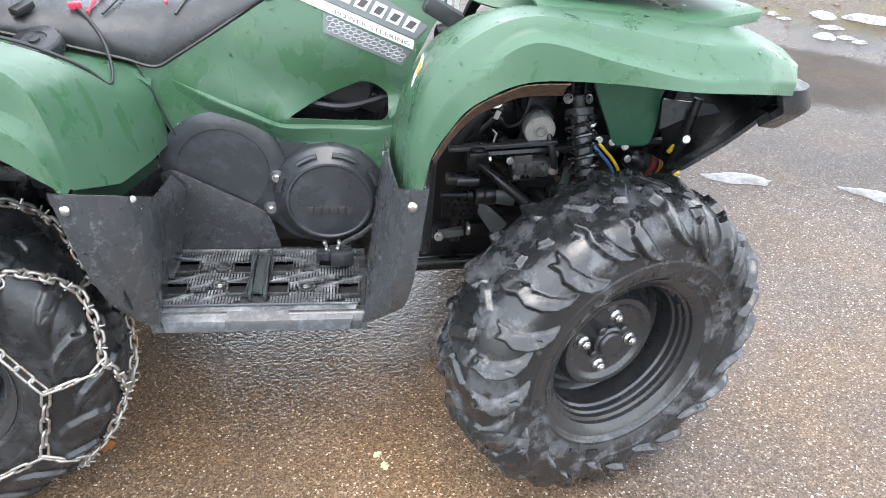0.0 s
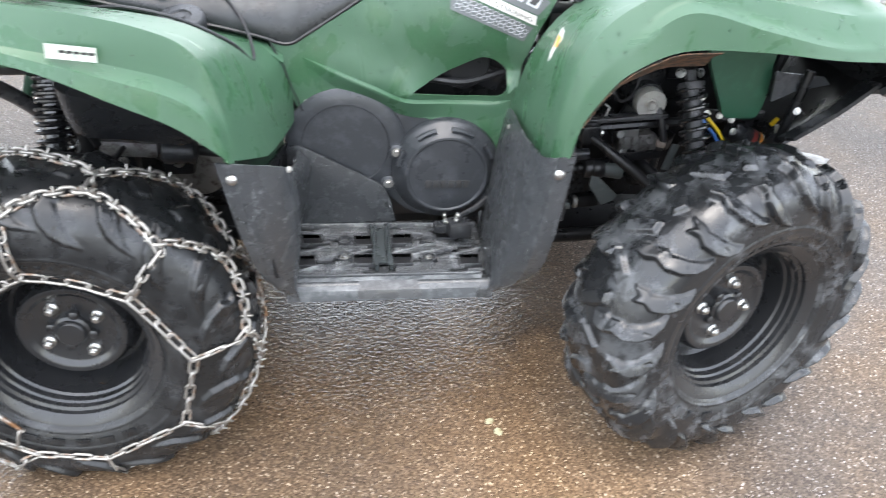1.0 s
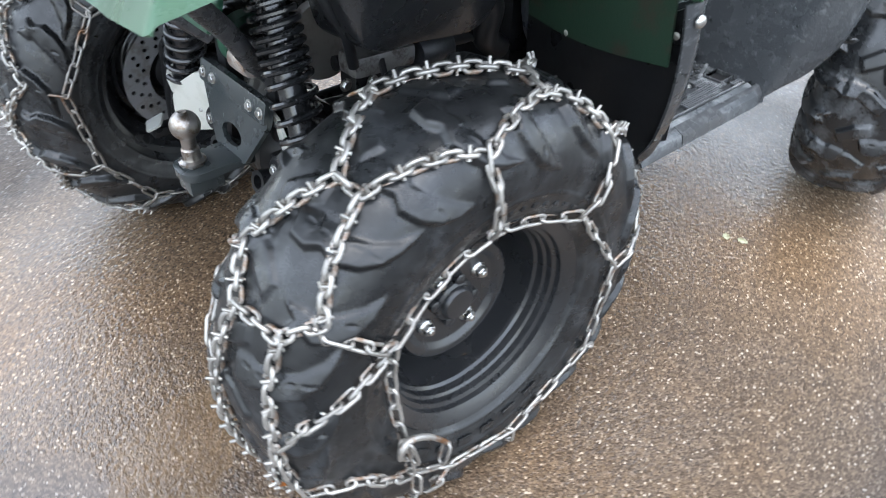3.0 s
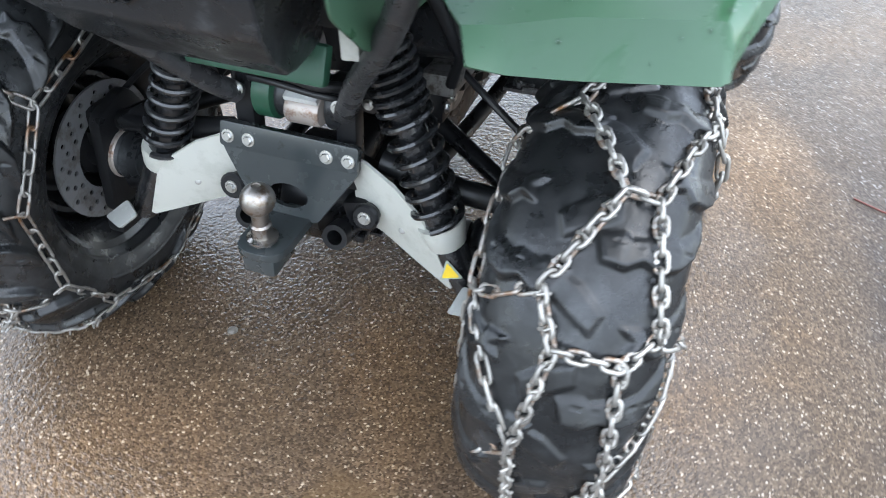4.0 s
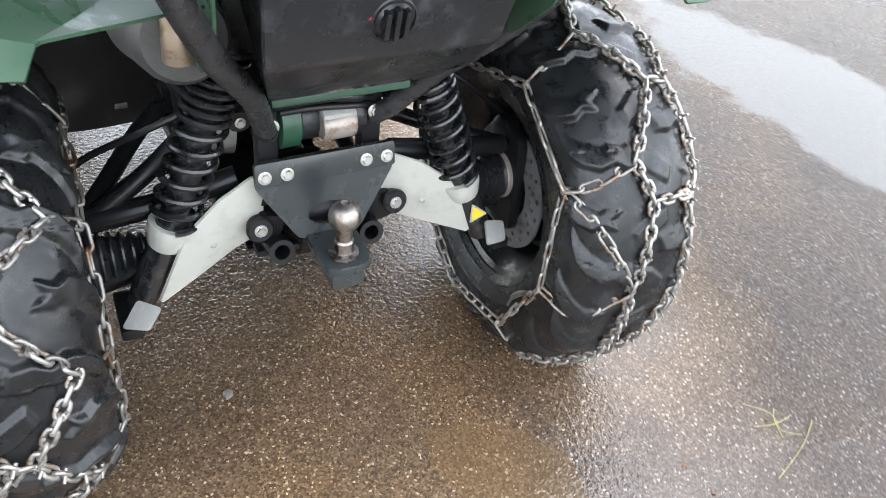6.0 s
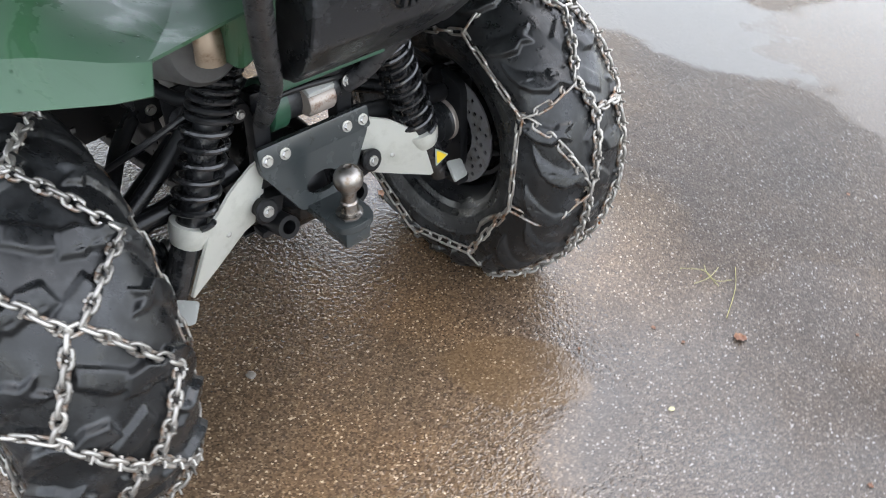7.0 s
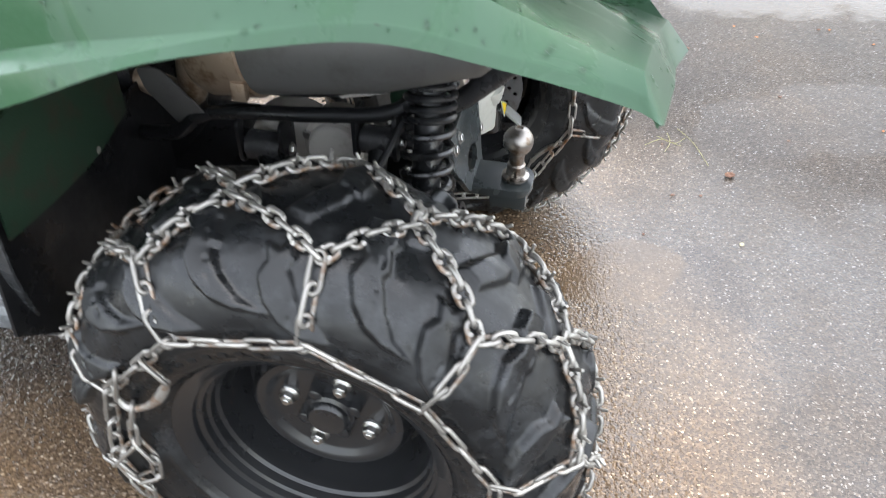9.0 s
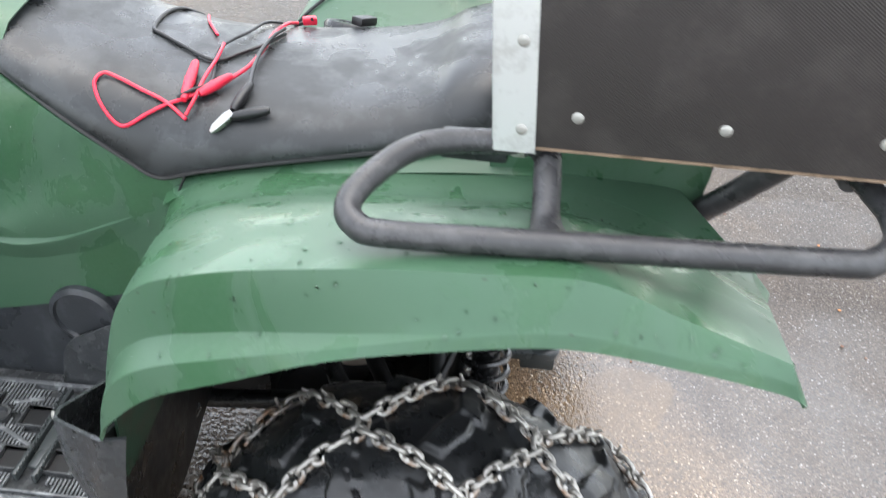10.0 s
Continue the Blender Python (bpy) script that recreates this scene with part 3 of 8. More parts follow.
def depth_in(u, v, outline):
    """How far each point lies inside the outline; negative outside."""
    best, odd = np.full(u.shape, 1e9), np.zeros(u.shape, bool)
    for (ax, ay), (bx, by) in zip(outline, outline[1:] + outline[:1]):
        dx, dy = bx - ax, by - ay
        t = np.clip(((u - ax) * dx + (v - ay) * dy) / (dx * dx + dy * dy), 0, 1)
        best = np.minimum(best, np.hypot(u - ax - t * dx, v - ay - t * dy))
        if dy:
            odd ^= ((ay > v) != (by > v)) & (u < ax + dx * (v - ay) / dy)
    return np.where(odd, best, -best)


def span_of(outline, v, n=240):
    """The outline's first and last place round the tread at each distance v."""
    xs = np.linspace(min(p[0] for p in outline), max(p[0] for p in outline), n)
    inside = depth_in(xs[:, None] * np.ones((1, len(v))), np.ones((n, 1)) * v[None, :], outline) > 0
    lo = np.where(inside, xs[:, None], 1.0).min(0)
    hi = np.where(inside, xs[:, None], -1.0).max(0)
    return np.where(lo < hi, lo, xs[0]), np.where(lo < hi, hi, xs[-1])


def tyre_mesh(name, tyre, mat, pitches, h, hub_z, turn, floor, wide, flank, low_edge=0.22):
    """One moulded tyre: its tread blocks rise out of the carcass with sloping flanks and thin cuts in their tops."""
    r0, per = tyre.half[0][1], 64 if pitches > 12 else 72
    pitch = 2 * math.pi * r0 / pitches
    tread = np.linspace(-0.168, 0.168, 133)
    wall = np.linspace(0.172, tyre.arc[-1], 22)
    s_at = np.concatenate([-wall[::-1], tread, wall])
    u = (np.arange(per) / per * pitch)[:, None] * np.ones((1, len(s_at)))
    v = np.ones((per, 1)) * s_at[None, :]
    rise_to = np.zeros(u.shape)
    for side in (-1, 1):
        for outline, at, tall in ((LUG_LONG, 0.0, 1.0), (LUG_SHORT, 0.5, 0.94)):
            shape = [(x * turn * wide, y) for x, y in outline]
            lo, hi = span_of(shape, s_at * side)
            for lap in (-1, 0, 1):
                off = u - pitch * (at + lap + (0.25 if side > 0 else 0.0))
                inside = depth_in(off, v * side, shape)
                up = np.clip((inside + flank * 0.45) / flank, 0, 1)
                across = np.clip((off - lo[None, :]) / (hi - lo)[None, :], 0, 1)
                slope = low_edge + (1 - low_edge) * (across if turn < 0 else 1 - across) ** 0.8
                # a thin cut along the middle of the block
                line = np.abs(off - turn * wide * (0.002 + 0.16 * np.clip(v * side - 0.05, 0, 1))) < 0.0016
                cut = np.where(line & (inside > 0.008) & (np.sin(v * 330) > -0.3), 0.30, 0.0)
                rise_to = np.maximum(rise_to, (up * up * (3 - 2 * up) * (1 - cut)) * h * tall * slope)
    for at, flip in ((0.36, 1), (0.86, -1)):
        for lap in (-1, 0, 1):
            up = np.clip((depth_in(u - pitch * (at + lap), v * flip, [(x * turn * wide, y) for x, y in LUG_MID]) + flank * 0.45) / flank, 0, 1)
            rise_to = np.maximum(rise_to, up * up * (3 - 2 * up) * h * 0.5)
    skin = [tyre.at(float(a)) for a in s_at]
    # fine moulded ribs on the sidewalls
    rb = tyre.half[-1][1]
    rib = np.array([0.0018 if min(abs(q[1] - rb - 0.013), abs(q[1] - rb - 0.046)) < 0.0022 else 0.0 for q in skin])
    lift = np.tile(rise_to, (pitches, 1)) + rib[None, :]
    sy, sr, ny, nr = (np.array([q[k] for q in skin]) for k in range(4))
    # smooth the bends of the profile
    for _ in range(3):
        ny[1:-1], nr[1:-1] = (ny[:-2] + 2 * ny[1:-1] + ny[2:]) / 4, (nr[:-2] + 2 * nr[1:-1] + nr[2:]) / 4
    ang = (2 * math.pi * np.arange(per * pitches) / (per * pitches))[:, None]
    r = sr[None, :] + nr[None, :] * lift
    co = np.stack([r * np.cos(ang), sy[None, :] + ny[None, :] * lift, r * np.sin(ang)], -1)
    co[..., 2] = np.maximum(co[..., 2], floor + 0.002 - hub_z)
    n, m = co.shape[:2]
    k = np.arange(n * m).reshape(n, m)
    nxt = np.roll(k, -1, axis=0)
    quads = np.stack([k[:, :-1], k[:, 1:], nxt[:, 1:], nxt[:, :-1]], -1).reshape(-1, 4)
    me = bpy.data.meshes.new(name)
    me.from_pydata(co.reshape(-1, 3).tolist(), [], quads.tolist())
    me.polygons.foreach_set("use_smooth", np.ones(len(quads), bool))
    me.materials.append(mat)
    return me


def wheel(name, at, steer, camber, out, tyre, me, spin, width):
    """A steel wheel: out is +1 where its outer face looks to +y of its own axes."""
    m = Matrix.Translation(at) @ Matrix.Rotation(radians(steer), 4, 'Z') @ Matrix.Rotation(radians(camber), 4, 'X')
    ax = Matrix.Rotation(radians(-90 * out), 4, 'X')  # z of a turned shape to the outer side
    rb = tyre.half[-1][1]
    w = width
    half_w = tyre.half[-1][0]
    prof = [(rb - 0.010, -w + 0.004), (rb + 0.004, -w - 0.004), (rb + 0.004, -w), (rb - 0.012, -w + 0.012), (rb - 0.034, -w + 0.040), (rb - 0.034, 0.010), (rb - 0.022, 0.030), (rb - 0.022, w - 0.034),
            (rb - 0.013, w - 0.022), (rb - 0.012, w - 0.004), (rb + 0.001, w + 0.001), (rb + 0.006, w + 0.006), (rb + 0.003, w + 0.010), (rb - 0.004, w + 0.007), (rb - 0.017, w - 0.002),
            (rb - 0.018, w - 0.010), (rb - 0.024, w - 0.013), (rb - 0.025, w - 0.022), (rb - 0.029, w - 0.025), (rb - 0.030, w - 0.036), (rb - 0.034, w - 0.040), (rb - 0.035, w - 0.052), (rb - 0.037, -0.004), (0.122, -0.016), (0.114, -0.016), (0.109, -0.006), (0.105, 0.010), (0.101, 0.020), (0.095, 0.0275), (0.088, 0.0285), (0.082, 0.026), (0.077, 0.0205), (0.073, 0.019), (0.0, 0.019)]
    hub = part("wheel", lathe(prof, 72, ax, ends=False), RIM, quad, "black painted steel wheel with four lug nuts")
    hub.matrix_basis = m @ Matrix.Rotation(radians(spin), 4, 'Y')
    back = m @ Matrix.Rotation(radians(spin), 4, 'Y')
    ty = again("tyre", me, hub, Matrix.Rotation(radians(-spin), 4, 'Y'))
    cap = lathe([(0.034, 0.018), (0.033, 0.027), (0.028, 0.030), (0.027, 0.034), (0.023, 0.038), (0.010, 0.039)], 30, ax)
    for k in range(4):
        a = radians(90 * k + 45)
        lathe([(0.009, 0.018), (0.009, 0.028), (0.006, 0.030)], 10, ax @ Matrix.Translation((0.036 * math.cos(a), 0.036 * math.sin(a), 0)), cap)
    part("hub_cap", cap, RIM, hub)
    nut = bpy.data.meshes.get("lug_nut")
    if nut is None:
        nb = lathe([(0.0125, 0), (0.0125, 0.002), (0.0095, 0.005)], 20)
        lathe([(0.0092, 0.004), (0.0092, 0.012), (0.0078, 0.0135)], 6, bm=nb)
        lathe([(0.0050, 0.013), (0.0050, 0.016), (0.004, 0.017)], 10, bm=nb)
        nut = finish("lug_nut", nb, ZINC)
    for k in range(4):
        a = radians(90 * k)
        again("lug_nut", nut, hub, Matrix.Translation((0.055 * math.cos(a), 0.019 * out, 0.055 * math.sin(a))) @ ax)
    # raised marks on the outer sidewall, as plain bars, and the valve
    for k, (deg, r, wide, tall) in enumerate([(200 + 13 * i, tyre.half[-1][1] + 0.034, 0.026, 0.020) for i in range(6)] + [(20 + 6 * i, tyre.half[-1][1] + 0.030, 0.010, 0.007) for i in range(9)] + [(100 + 6 * i, tyre.half[-1][1] + 0.028, 0.010, 0.007) for i in range(8)]):
        th = radians(deg - spin)
        mark = block(wide, tall, 0.0022, None, 0.0008)
        turn = Matrix(((-math.sin(th), math.cos(th), 0, r * math.cos(th)), (0, 0, out, out * (tyre.side(r) + 0.0004)), (math.cos(th), math.sin(th), 0, r * math.sin(th)), (0, 0, 0, 1)))
        mark.transform(turn)
        part("sidewall_mark", mark, me.materials[0], ty)
    part("valve", tube([(0.148 * math.cos(0.9), out * (w - 0.030), 0.148 * math.sin(0.9)), (0.138 * math.cos(0.9), out * (w - 0.004), 0.138 * math.sin(0.9))], [0.0045, 0.003], 8), BLACKWIRE, hub)
    # brake disc and hub inside
    rim_holes = []
    for j, r in enumerate((0.078, 0.091, 0.104)):
        for k in range(18):
            a = 2 * math.pi * (k + 0.33 * j) / 18
            rim_holes.append(circle(r * math.cos(a), r * math.sin(a), 0.0048, 8))
    disc = plate(circle(0, 0, 0.118, 56), 0.004, ax @ Matrix.Translation((0, 0, -0.066)), [circle(0, 0, 0.066, 28)] + rim_holes)
    part("brake_disc", disc, DISC, hub, "drilled steel brake disc")
    part("hub", lathe([(0.030, -0.085), (0.032, -0.05), (0.046, -0.046), (0.047, -0.03), (0.060, -0.01), (0.060, 0.0)], 28, ax), DARK, hub)
    return hub


FRONT_Z, REAR_Z = 0.336, 0.308
front_me = tyre_mesh("front_tyre", FRONT_TYRE, RUBBER, 13, 0.0165, FRONT_Z, -1, rise(1.22), 1.0, 0.0065)
left_me = tyre_mesh("left_tyre", LEFT_TYRE, RUBBER_REAR, 11, 0.0140, REAR_Z, 1, 0.0, 1.15, 0.0080, 0.35)
right_me = tyre_mesh("right_tyre", RIGHT_TYRE, RUBBER_REAR, 11, 0.0108, REAR_Z, -1, 0.0, 1.15, 0.0085, 0.26)
STEER = 20.0
# the nuts' plane lies 19 mm outside a wheel's middle
sx, sy = math.sin(radians(STEER)), math.cos(radians(STEER))
RF = (1.220 - 0.026 * sx, -0.490 + 0.026 * sy, FRONT_Z)
LF = (1.215, 0.47, FRONT_Z)
RR = (0.003, -0.436, REAR_Z)
LR = (0.001, 0.455, REAR_Z)
wheel("front_right", RF, STEER, -1.5, -1, FRONT_TYRE, front_me, 12, 0.078)
wheel("front_left", LF, STEER, 0, 1, FRONT_TYRE, front_me, 40, 0.078)
wheel("rear_right", RR, 0, 0, -1, RIGHT_TYRE, right_me, -31, 0.086)
wheel("rear_left", LR, 0, 0, 1, LEFT_TYRE, left_me, -20, 0.086)

# ---- green body shells ----
# rear fender, half: inner edge, valley, ridge, moulded line, lip; from the front foot round to the tail
REAR_FENDER = [
    [(0.404, 0.186, 0.590), (0.391, 0.276, 0.595), (0.372, 0.400, 0.612), (0.338, 0.508, 0.655), (0.336, 0.516, 0.662), (0.333, 0.534, 0.657), (0.330, 0.538, 0.668)],
    [(0.400, 0.186, 0.655), (0.379, 0.272, 0.660), (0.350, 0.390, 0.705), (0.322, 0.506, 0.742), (0.314, 0.513, 0.740), (0.309, 0.543, 0.731), (0.308, 0.549, 0.692)],
    [(0.380, 0.184, 0.715), (0.354, 0.266, 0.731), (0.318, 0.380, 0.792), (0.290, 0.504, 0.826), (0.274, 0.515, 0.782), (0.268, 0.547, 0.771), (0.258, 0.555, 0.733)],
    [(0.310, 0.182, 0.752), (0.285, 0.262, 0.770), (0.250, 0.372, 0.834), (0.212, 0.512, 0.868), (0.194, 0.524, 0.810), (0.189, 0.550, 0.800), (0.186, 0.557, 0.768)],
    [(0.160, 0.184, 0.778), (0.135, 0.262, 0.796), (0.100, 0.370, 0.858), (0.072, 0.520, 0.897), (0.088, 0.538, 0.837), (0.089, 0.551, 0.829), (0.092, 0.557, 0.812)],
    [(0.010, 0.195, 0.796), (-0.007, 0.271, 0.811), (-0.030, 0.375, 0.870), (-0.030, 0.526, 0.909), (-0.012, 0.550, 0.862), (-0.010, 0.552, 0.858), (-0.005, 0.557, 0.840)],
    [(-0.110, 0.215, 0.806), (-0.112, 0.286, 0.818), (-0.115, 0.385, 0.872), (-0.122, 0.530, 0.915), (-0.110, 0.551, 0.878), (-0.109, 0.552, 0.875), (-0.105, 0.557, 0.857)],
    [(-0.205, 0.250, 0.803), (-0.203, 0.312, 0.812), (-0.200, 0.398, 0.862), (-0.196, 0.532, 0.889), (-0.202, 0.550, 0.864), (-0.203, 0.551, 0.861), (-0.205, 0.555, 0.847)],
    [(-0.270, 0.300, 0.800), (-0.267, 0.348, 0.815), (-0.262, 0.415, 0.846), (-0.256, 0.534, 0.868), (-0.270, 0.547, 0.852), (-0.272, 0.548, 0.849), (-0.282, 0.552, 0.834)],
    [(-0.316, 0.336, 0.802), (-0.309, 0.374, 0.811), (-0.303, 0.430, 0.833), (-0.292, 0.540, 0.859), (-0.297, 0.548, 0.845), (-0.298, 0.549, 0.842), (-0.302, 0.552, 0.831)],
    [(-0.338, 0.350, 0.782), (-0.327, 0.383, 0.781), (-0.324, 0.440, 0.796), (-0.312, 0.546, 0.824), (-0.311, 0.549, 0.825), (-0.310, 0.550, 0.826), (-0.309, 0.553, 0.827)],
]
# front fender, half
FRONT_FENDER = [
    [(0.814, 0.205, 0.478), (0.822, 0.330, 0.590), (0.830, 0.430, 0.606), (0.836, 0.515, 0.655), (0.845, 0.530, 0.662), (0.857, 0.537, 0.668)],
    [(0.822, 0.218, 0.620), (0.828, 0.330, 0.680), (0.834, 0.430, 0.715), (0.838, 0.517, 0.745), (0.852, 0.535, 0.735), (0.868, 0.541, 0.725)],
    [(0.850, 0.240, 0.750), (0.856, 0.340, 0.790), (0.862, 0.430, 0.822), (0.866, 0.517, 0.842), (0.880, 0.540, 0.802), (0.893, 0.546, 0.772)],
    [(0.905, 0.252, 0.832), (0.915, 0.350, 0.866), (0.922, 0.430, 0.890), (0.926, 0.516, 0.902), (0.926, 0.544, 0.848), (0.925, 0.551, 0.812)],
    [(0.985, 0.256, 0.872), (0.998, 0.350, 0.902), (1.005, 0.430, 0.922), (1.008, 0.512, 0.930), (1.002, 0.546, 0.882), (1.000, 0.553, 0.847)],
    [(1.120, 0.256, 0.880), (1.128, 0.350, 0.906), (1.132, 0.430, 0.918), (1.136, 0.514, 0.914), (1.126, 0.547, 0.876), (1.120, 0.554, 0.847)],
    [(1.250, 0.256, 0.875), (1.252, 0.340, 0.896), (1.256, 0.420, 0.904), (1.258, 0.506, 0.892), (1.250, 0.543, 0.850), (1.245, 0.551, 0.834)],
    [(1.360, 0.256, 0.870), (1.364, 0.330, 0.886), (1.368, 0.405, 0.890), (1.368, 0.480, 0.878), (1.366, 0.515, 0.842), (1.364, 0.524, 0.822)],
    [(1.452, 0.256, 0.838), (1.456, 0.320, 0.846), (1.458, 0.380, 0.850), (1.456, 0.440, 0.842), (1.448, 0.466, 0.820), (1.442, 0.474, 0.802)],
]

# a moulded ledge that runs out along the front fender's side
LEDGE = {4: ((1.004, 0.522, 0.912), (1.002, 0.548, 0.903)), 5: ((1.128, 0.530, 0.886), (1.126, 0.551, 0.877)), 6: ((1.252, 0.534, 0.856), (1.250, 0.545, 0.850))}
for i, row in enumerate(FRONT_FENDER):
    inner, outer = LEDGE.get(i, (tuple(Vector(row[3]).lerp(Vector(row[4]), 0.7)), row[4]))
    FRONT_FENDER[i] = row[:4] + [inner, outer] + row[5:]


def mirrored(rows, s):
    """The half's rows for one side; the right tail's outer corner stands longer and lower than the dented left one."""
    def place(x, y, z):
        k = min(1.0, max(0.0, (-0.18 - x) / 0.12)) if s < 0 else 0.0
        o = min(1.0, max(0.0, (y - 0.34) / 0.20))
        return (x - 0.039 * k * o, (y - k * (0.021 + 0.016 * o)) * s, z - k * (0.004 + 0.019 * o))
    return [[place(*p) for p in row] for row in rows]


for s in (-1, 1):
    rows = mirrored(REAR_FENDER, s)
    if s > 0:
        # the lip sits a little higher on this side
        for row, up in zip(rows, (0.0, 0.012, 0.020, 0.018, 0.013, 0.010, 0.010, 0.008, 0.004, 0.0, 0.0)):
            for k, share in ((-1, 1.0), (-2, 0.4), (-3, 0.2)):
                x, y, z = row[k]
                row[k] = (x, y, z + up * share)
    fender = part("rear_fender", sheet(rows, 7, 0.0035, fold=(0.06, 0.94), crease=9), GREEN, quad, "green plastic rear fender with wet streaks", body=True, angle=22)
    front = part("front_fender", sheet(mirrored(FRONT_FENDER, s), 7, 0.0035, fold=(0.07, 0.93)), GREEN, quad, "green plastic front fender, scuffed along its edge", body=True)
    # the left tail runs in to the wall beside the box
    inner = [[(-0.020, 0.187, 0.802), (-0.020, 0.201, 0.799)], [(-0.110, 0.187, 0.806), (-0.110, 0.219, 0.807)], [(-0.205, 0.187, 0.804), (-0.205, 0.255, 0.804)], [(-0.245, 0.187, 0.801), (-0.268, 0.306, 0.801)], [(-0.262, 0.187, 0.798), (-0.314, 0.342, 0.803)]]
    if s > 0:
        part("fender_return", sheet(inner, 5, 0.0035), GREEN, fender, body=True)
    # black flap behind the footwell
    arch = [[(0.384, 0.500, 0.425), (0.350, 0.520, 0.650)], [(0.364, 0.430, 0.395), (0.356, 0.420, 0.590)], [(0.372, 0.320, 0.395), (0.368, 0.310, 0.560)], [(0.387, 0.200, 0.400), (0.386, 0.195, 0.545)]]
    if s > 0:
        arch[0] = [(0.352, 0.540, 0.442), (0.340, 0.524, 0.652)]
        for row, z in zip(arch[1:], (0.345, 0.325, 0.320)):
            row[0] = (row[0][0], row[0][1], z)
        arch.append([(0.392, 0.100, 0.330), (0.392, 0.100, 0.545)])
    part("mud_flap", sheet(mirrored(arch, s), 5, 0.004), DARK, quad, "black plastic mud guard behind the footwell", body=True)
    for y, z in ((0.500, 0.600), (0.40, 0.555), (0.30, 0.535)):
        bolt_at(quad, (0.346 + 0.06 * (0.53 - y), y * s, z), (-1, 0, 0), RIVET, "push_rivet")

for s in (-1, 1):
    wall = plate(round_outline([(-0.030, 0.690), (-0.030, 0.850), (-0.250, 0.862), (-0.296, 0.835), (-0.288, 0.770), (-0.210, 0.700)], 0.016), 0.004, Matrix(((1, 0, 0, 0), (0, 0, s, 0.186 * s), (0, 1, 0, 0), (0, 0, 0, 1))), bevel=0.001)
    part("tail_wall", wall, GREEN, quad, "green inner wall beside the storage box", body=True)
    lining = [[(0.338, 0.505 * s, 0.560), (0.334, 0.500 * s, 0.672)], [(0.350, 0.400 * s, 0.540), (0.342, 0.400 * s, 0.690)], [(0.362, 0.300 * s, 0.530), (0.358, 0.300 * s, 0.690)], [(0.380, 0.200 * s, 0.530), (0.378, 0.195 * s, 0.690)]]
    part("arch_lining", sheet(lining, 4, 0.003), ARCH, quad, "green lining of the wheel arch, colour darkened for shade", body=True)
    liner = [[(x, 0.50 * s, z + 0.022), (x, 0.36 * s, z + 0.004), (x, 0.215 * s, z - 0.028)] for x, z in ((0.20, 0.765), (0.10, 0.800), (0.0, 0.818), (-0.08, 0.826), (-0.16, 0.826))]
    part("wheel_arch_liner", sheet(liner, 4, 0.004), PLASTIC, quad, "black plastic liner in the wheel arch", body=True)

# ---- side panels ----
PANEL = [(0.362, 0.752), (0.398, 0.735), (0.428, 0.750), (0.520, 0.806), (0.600, 0.856), (0.660, 0.880), (0.760, 0.893), (0.900, 0.893), (0.930, 0.862), (0.900, 0.822), (0.868, 0.762), (0.846, 0.700), (0.832, 0.600), (0.824, 0.470),
         (0.800, 0.505), (0.768, 0.540), (0.720, 0.572), (0.660, 0.592), (0.598, 0.612), (0.545, 0.640), (0.483, 0.644), (0.440, 0.632), (0.412, 0.610)]
WINDOW = [(0.628, 0.646), (0.700, 0.682), (0.768, 0.712), (0.790, 0.708), (0.818, 0.690), (0.818, 0.652), (0.806, 0.636), (0.720, 0.636)]


def panel_y(x, z):
    y = 0.188 - 0.10 * max(0.0, z - 0.66) + 0.03 * max(0.0, x - 0.74) + 0.019 * math.exp(-((z - (0.700 - 0.30 * max(0.0, x - 0.44) + 0.33 * max(0.0, x - 0.62))) / 0.020) ** 2) * min(1.0, max(0.0, (x - 0.43) * 7))
    if z > 0.80:
        y -= 0.22 * (z - 0.80)
    d = math.hypot((x - 0.74) / 0.115, (z - 0.672) / 0.052)
    return y - 0.022 * math.exp(-(d ** 4) * 0.5)


for s in (-1, 1):
    edge = PANEL if s < 0 else PANEL[:14] + [(0.800, 0.462), (0.661, 0.490), (0.571, 0.512), (0.448, 0.548), (0.412, 0.585)]
    bm = plate(round_outline(edge, 0.008, 3), 0.005, holes=[round_outline(WINDOW, 0.012, 3)], cuts=3, bend=lambda c: (c.x, s * (panel_y(c.x, c.y) - c.z), c.y))
    panel = part("side_panel", bm, GREEN, quad, "green plastic side panel with a triangular opening", body=True, angle=50)

# joint between the panel and the rear body
for s in (-1, 1):
    joint = [(0.360, 0.748), (0.368, 0.730), (0.383, 0.696), (0.397, 0.655), (0.412, 0.612)]
    part("panel_joint", tube(spline([(x + (0.007 if s < 0 else 0.0), s * (panel_y(x, z) + 0.008), z) for x, z in joint], 4), 0.0018, 6), BLACKWIRE, quad, "dark joint between two green panels", body=True)

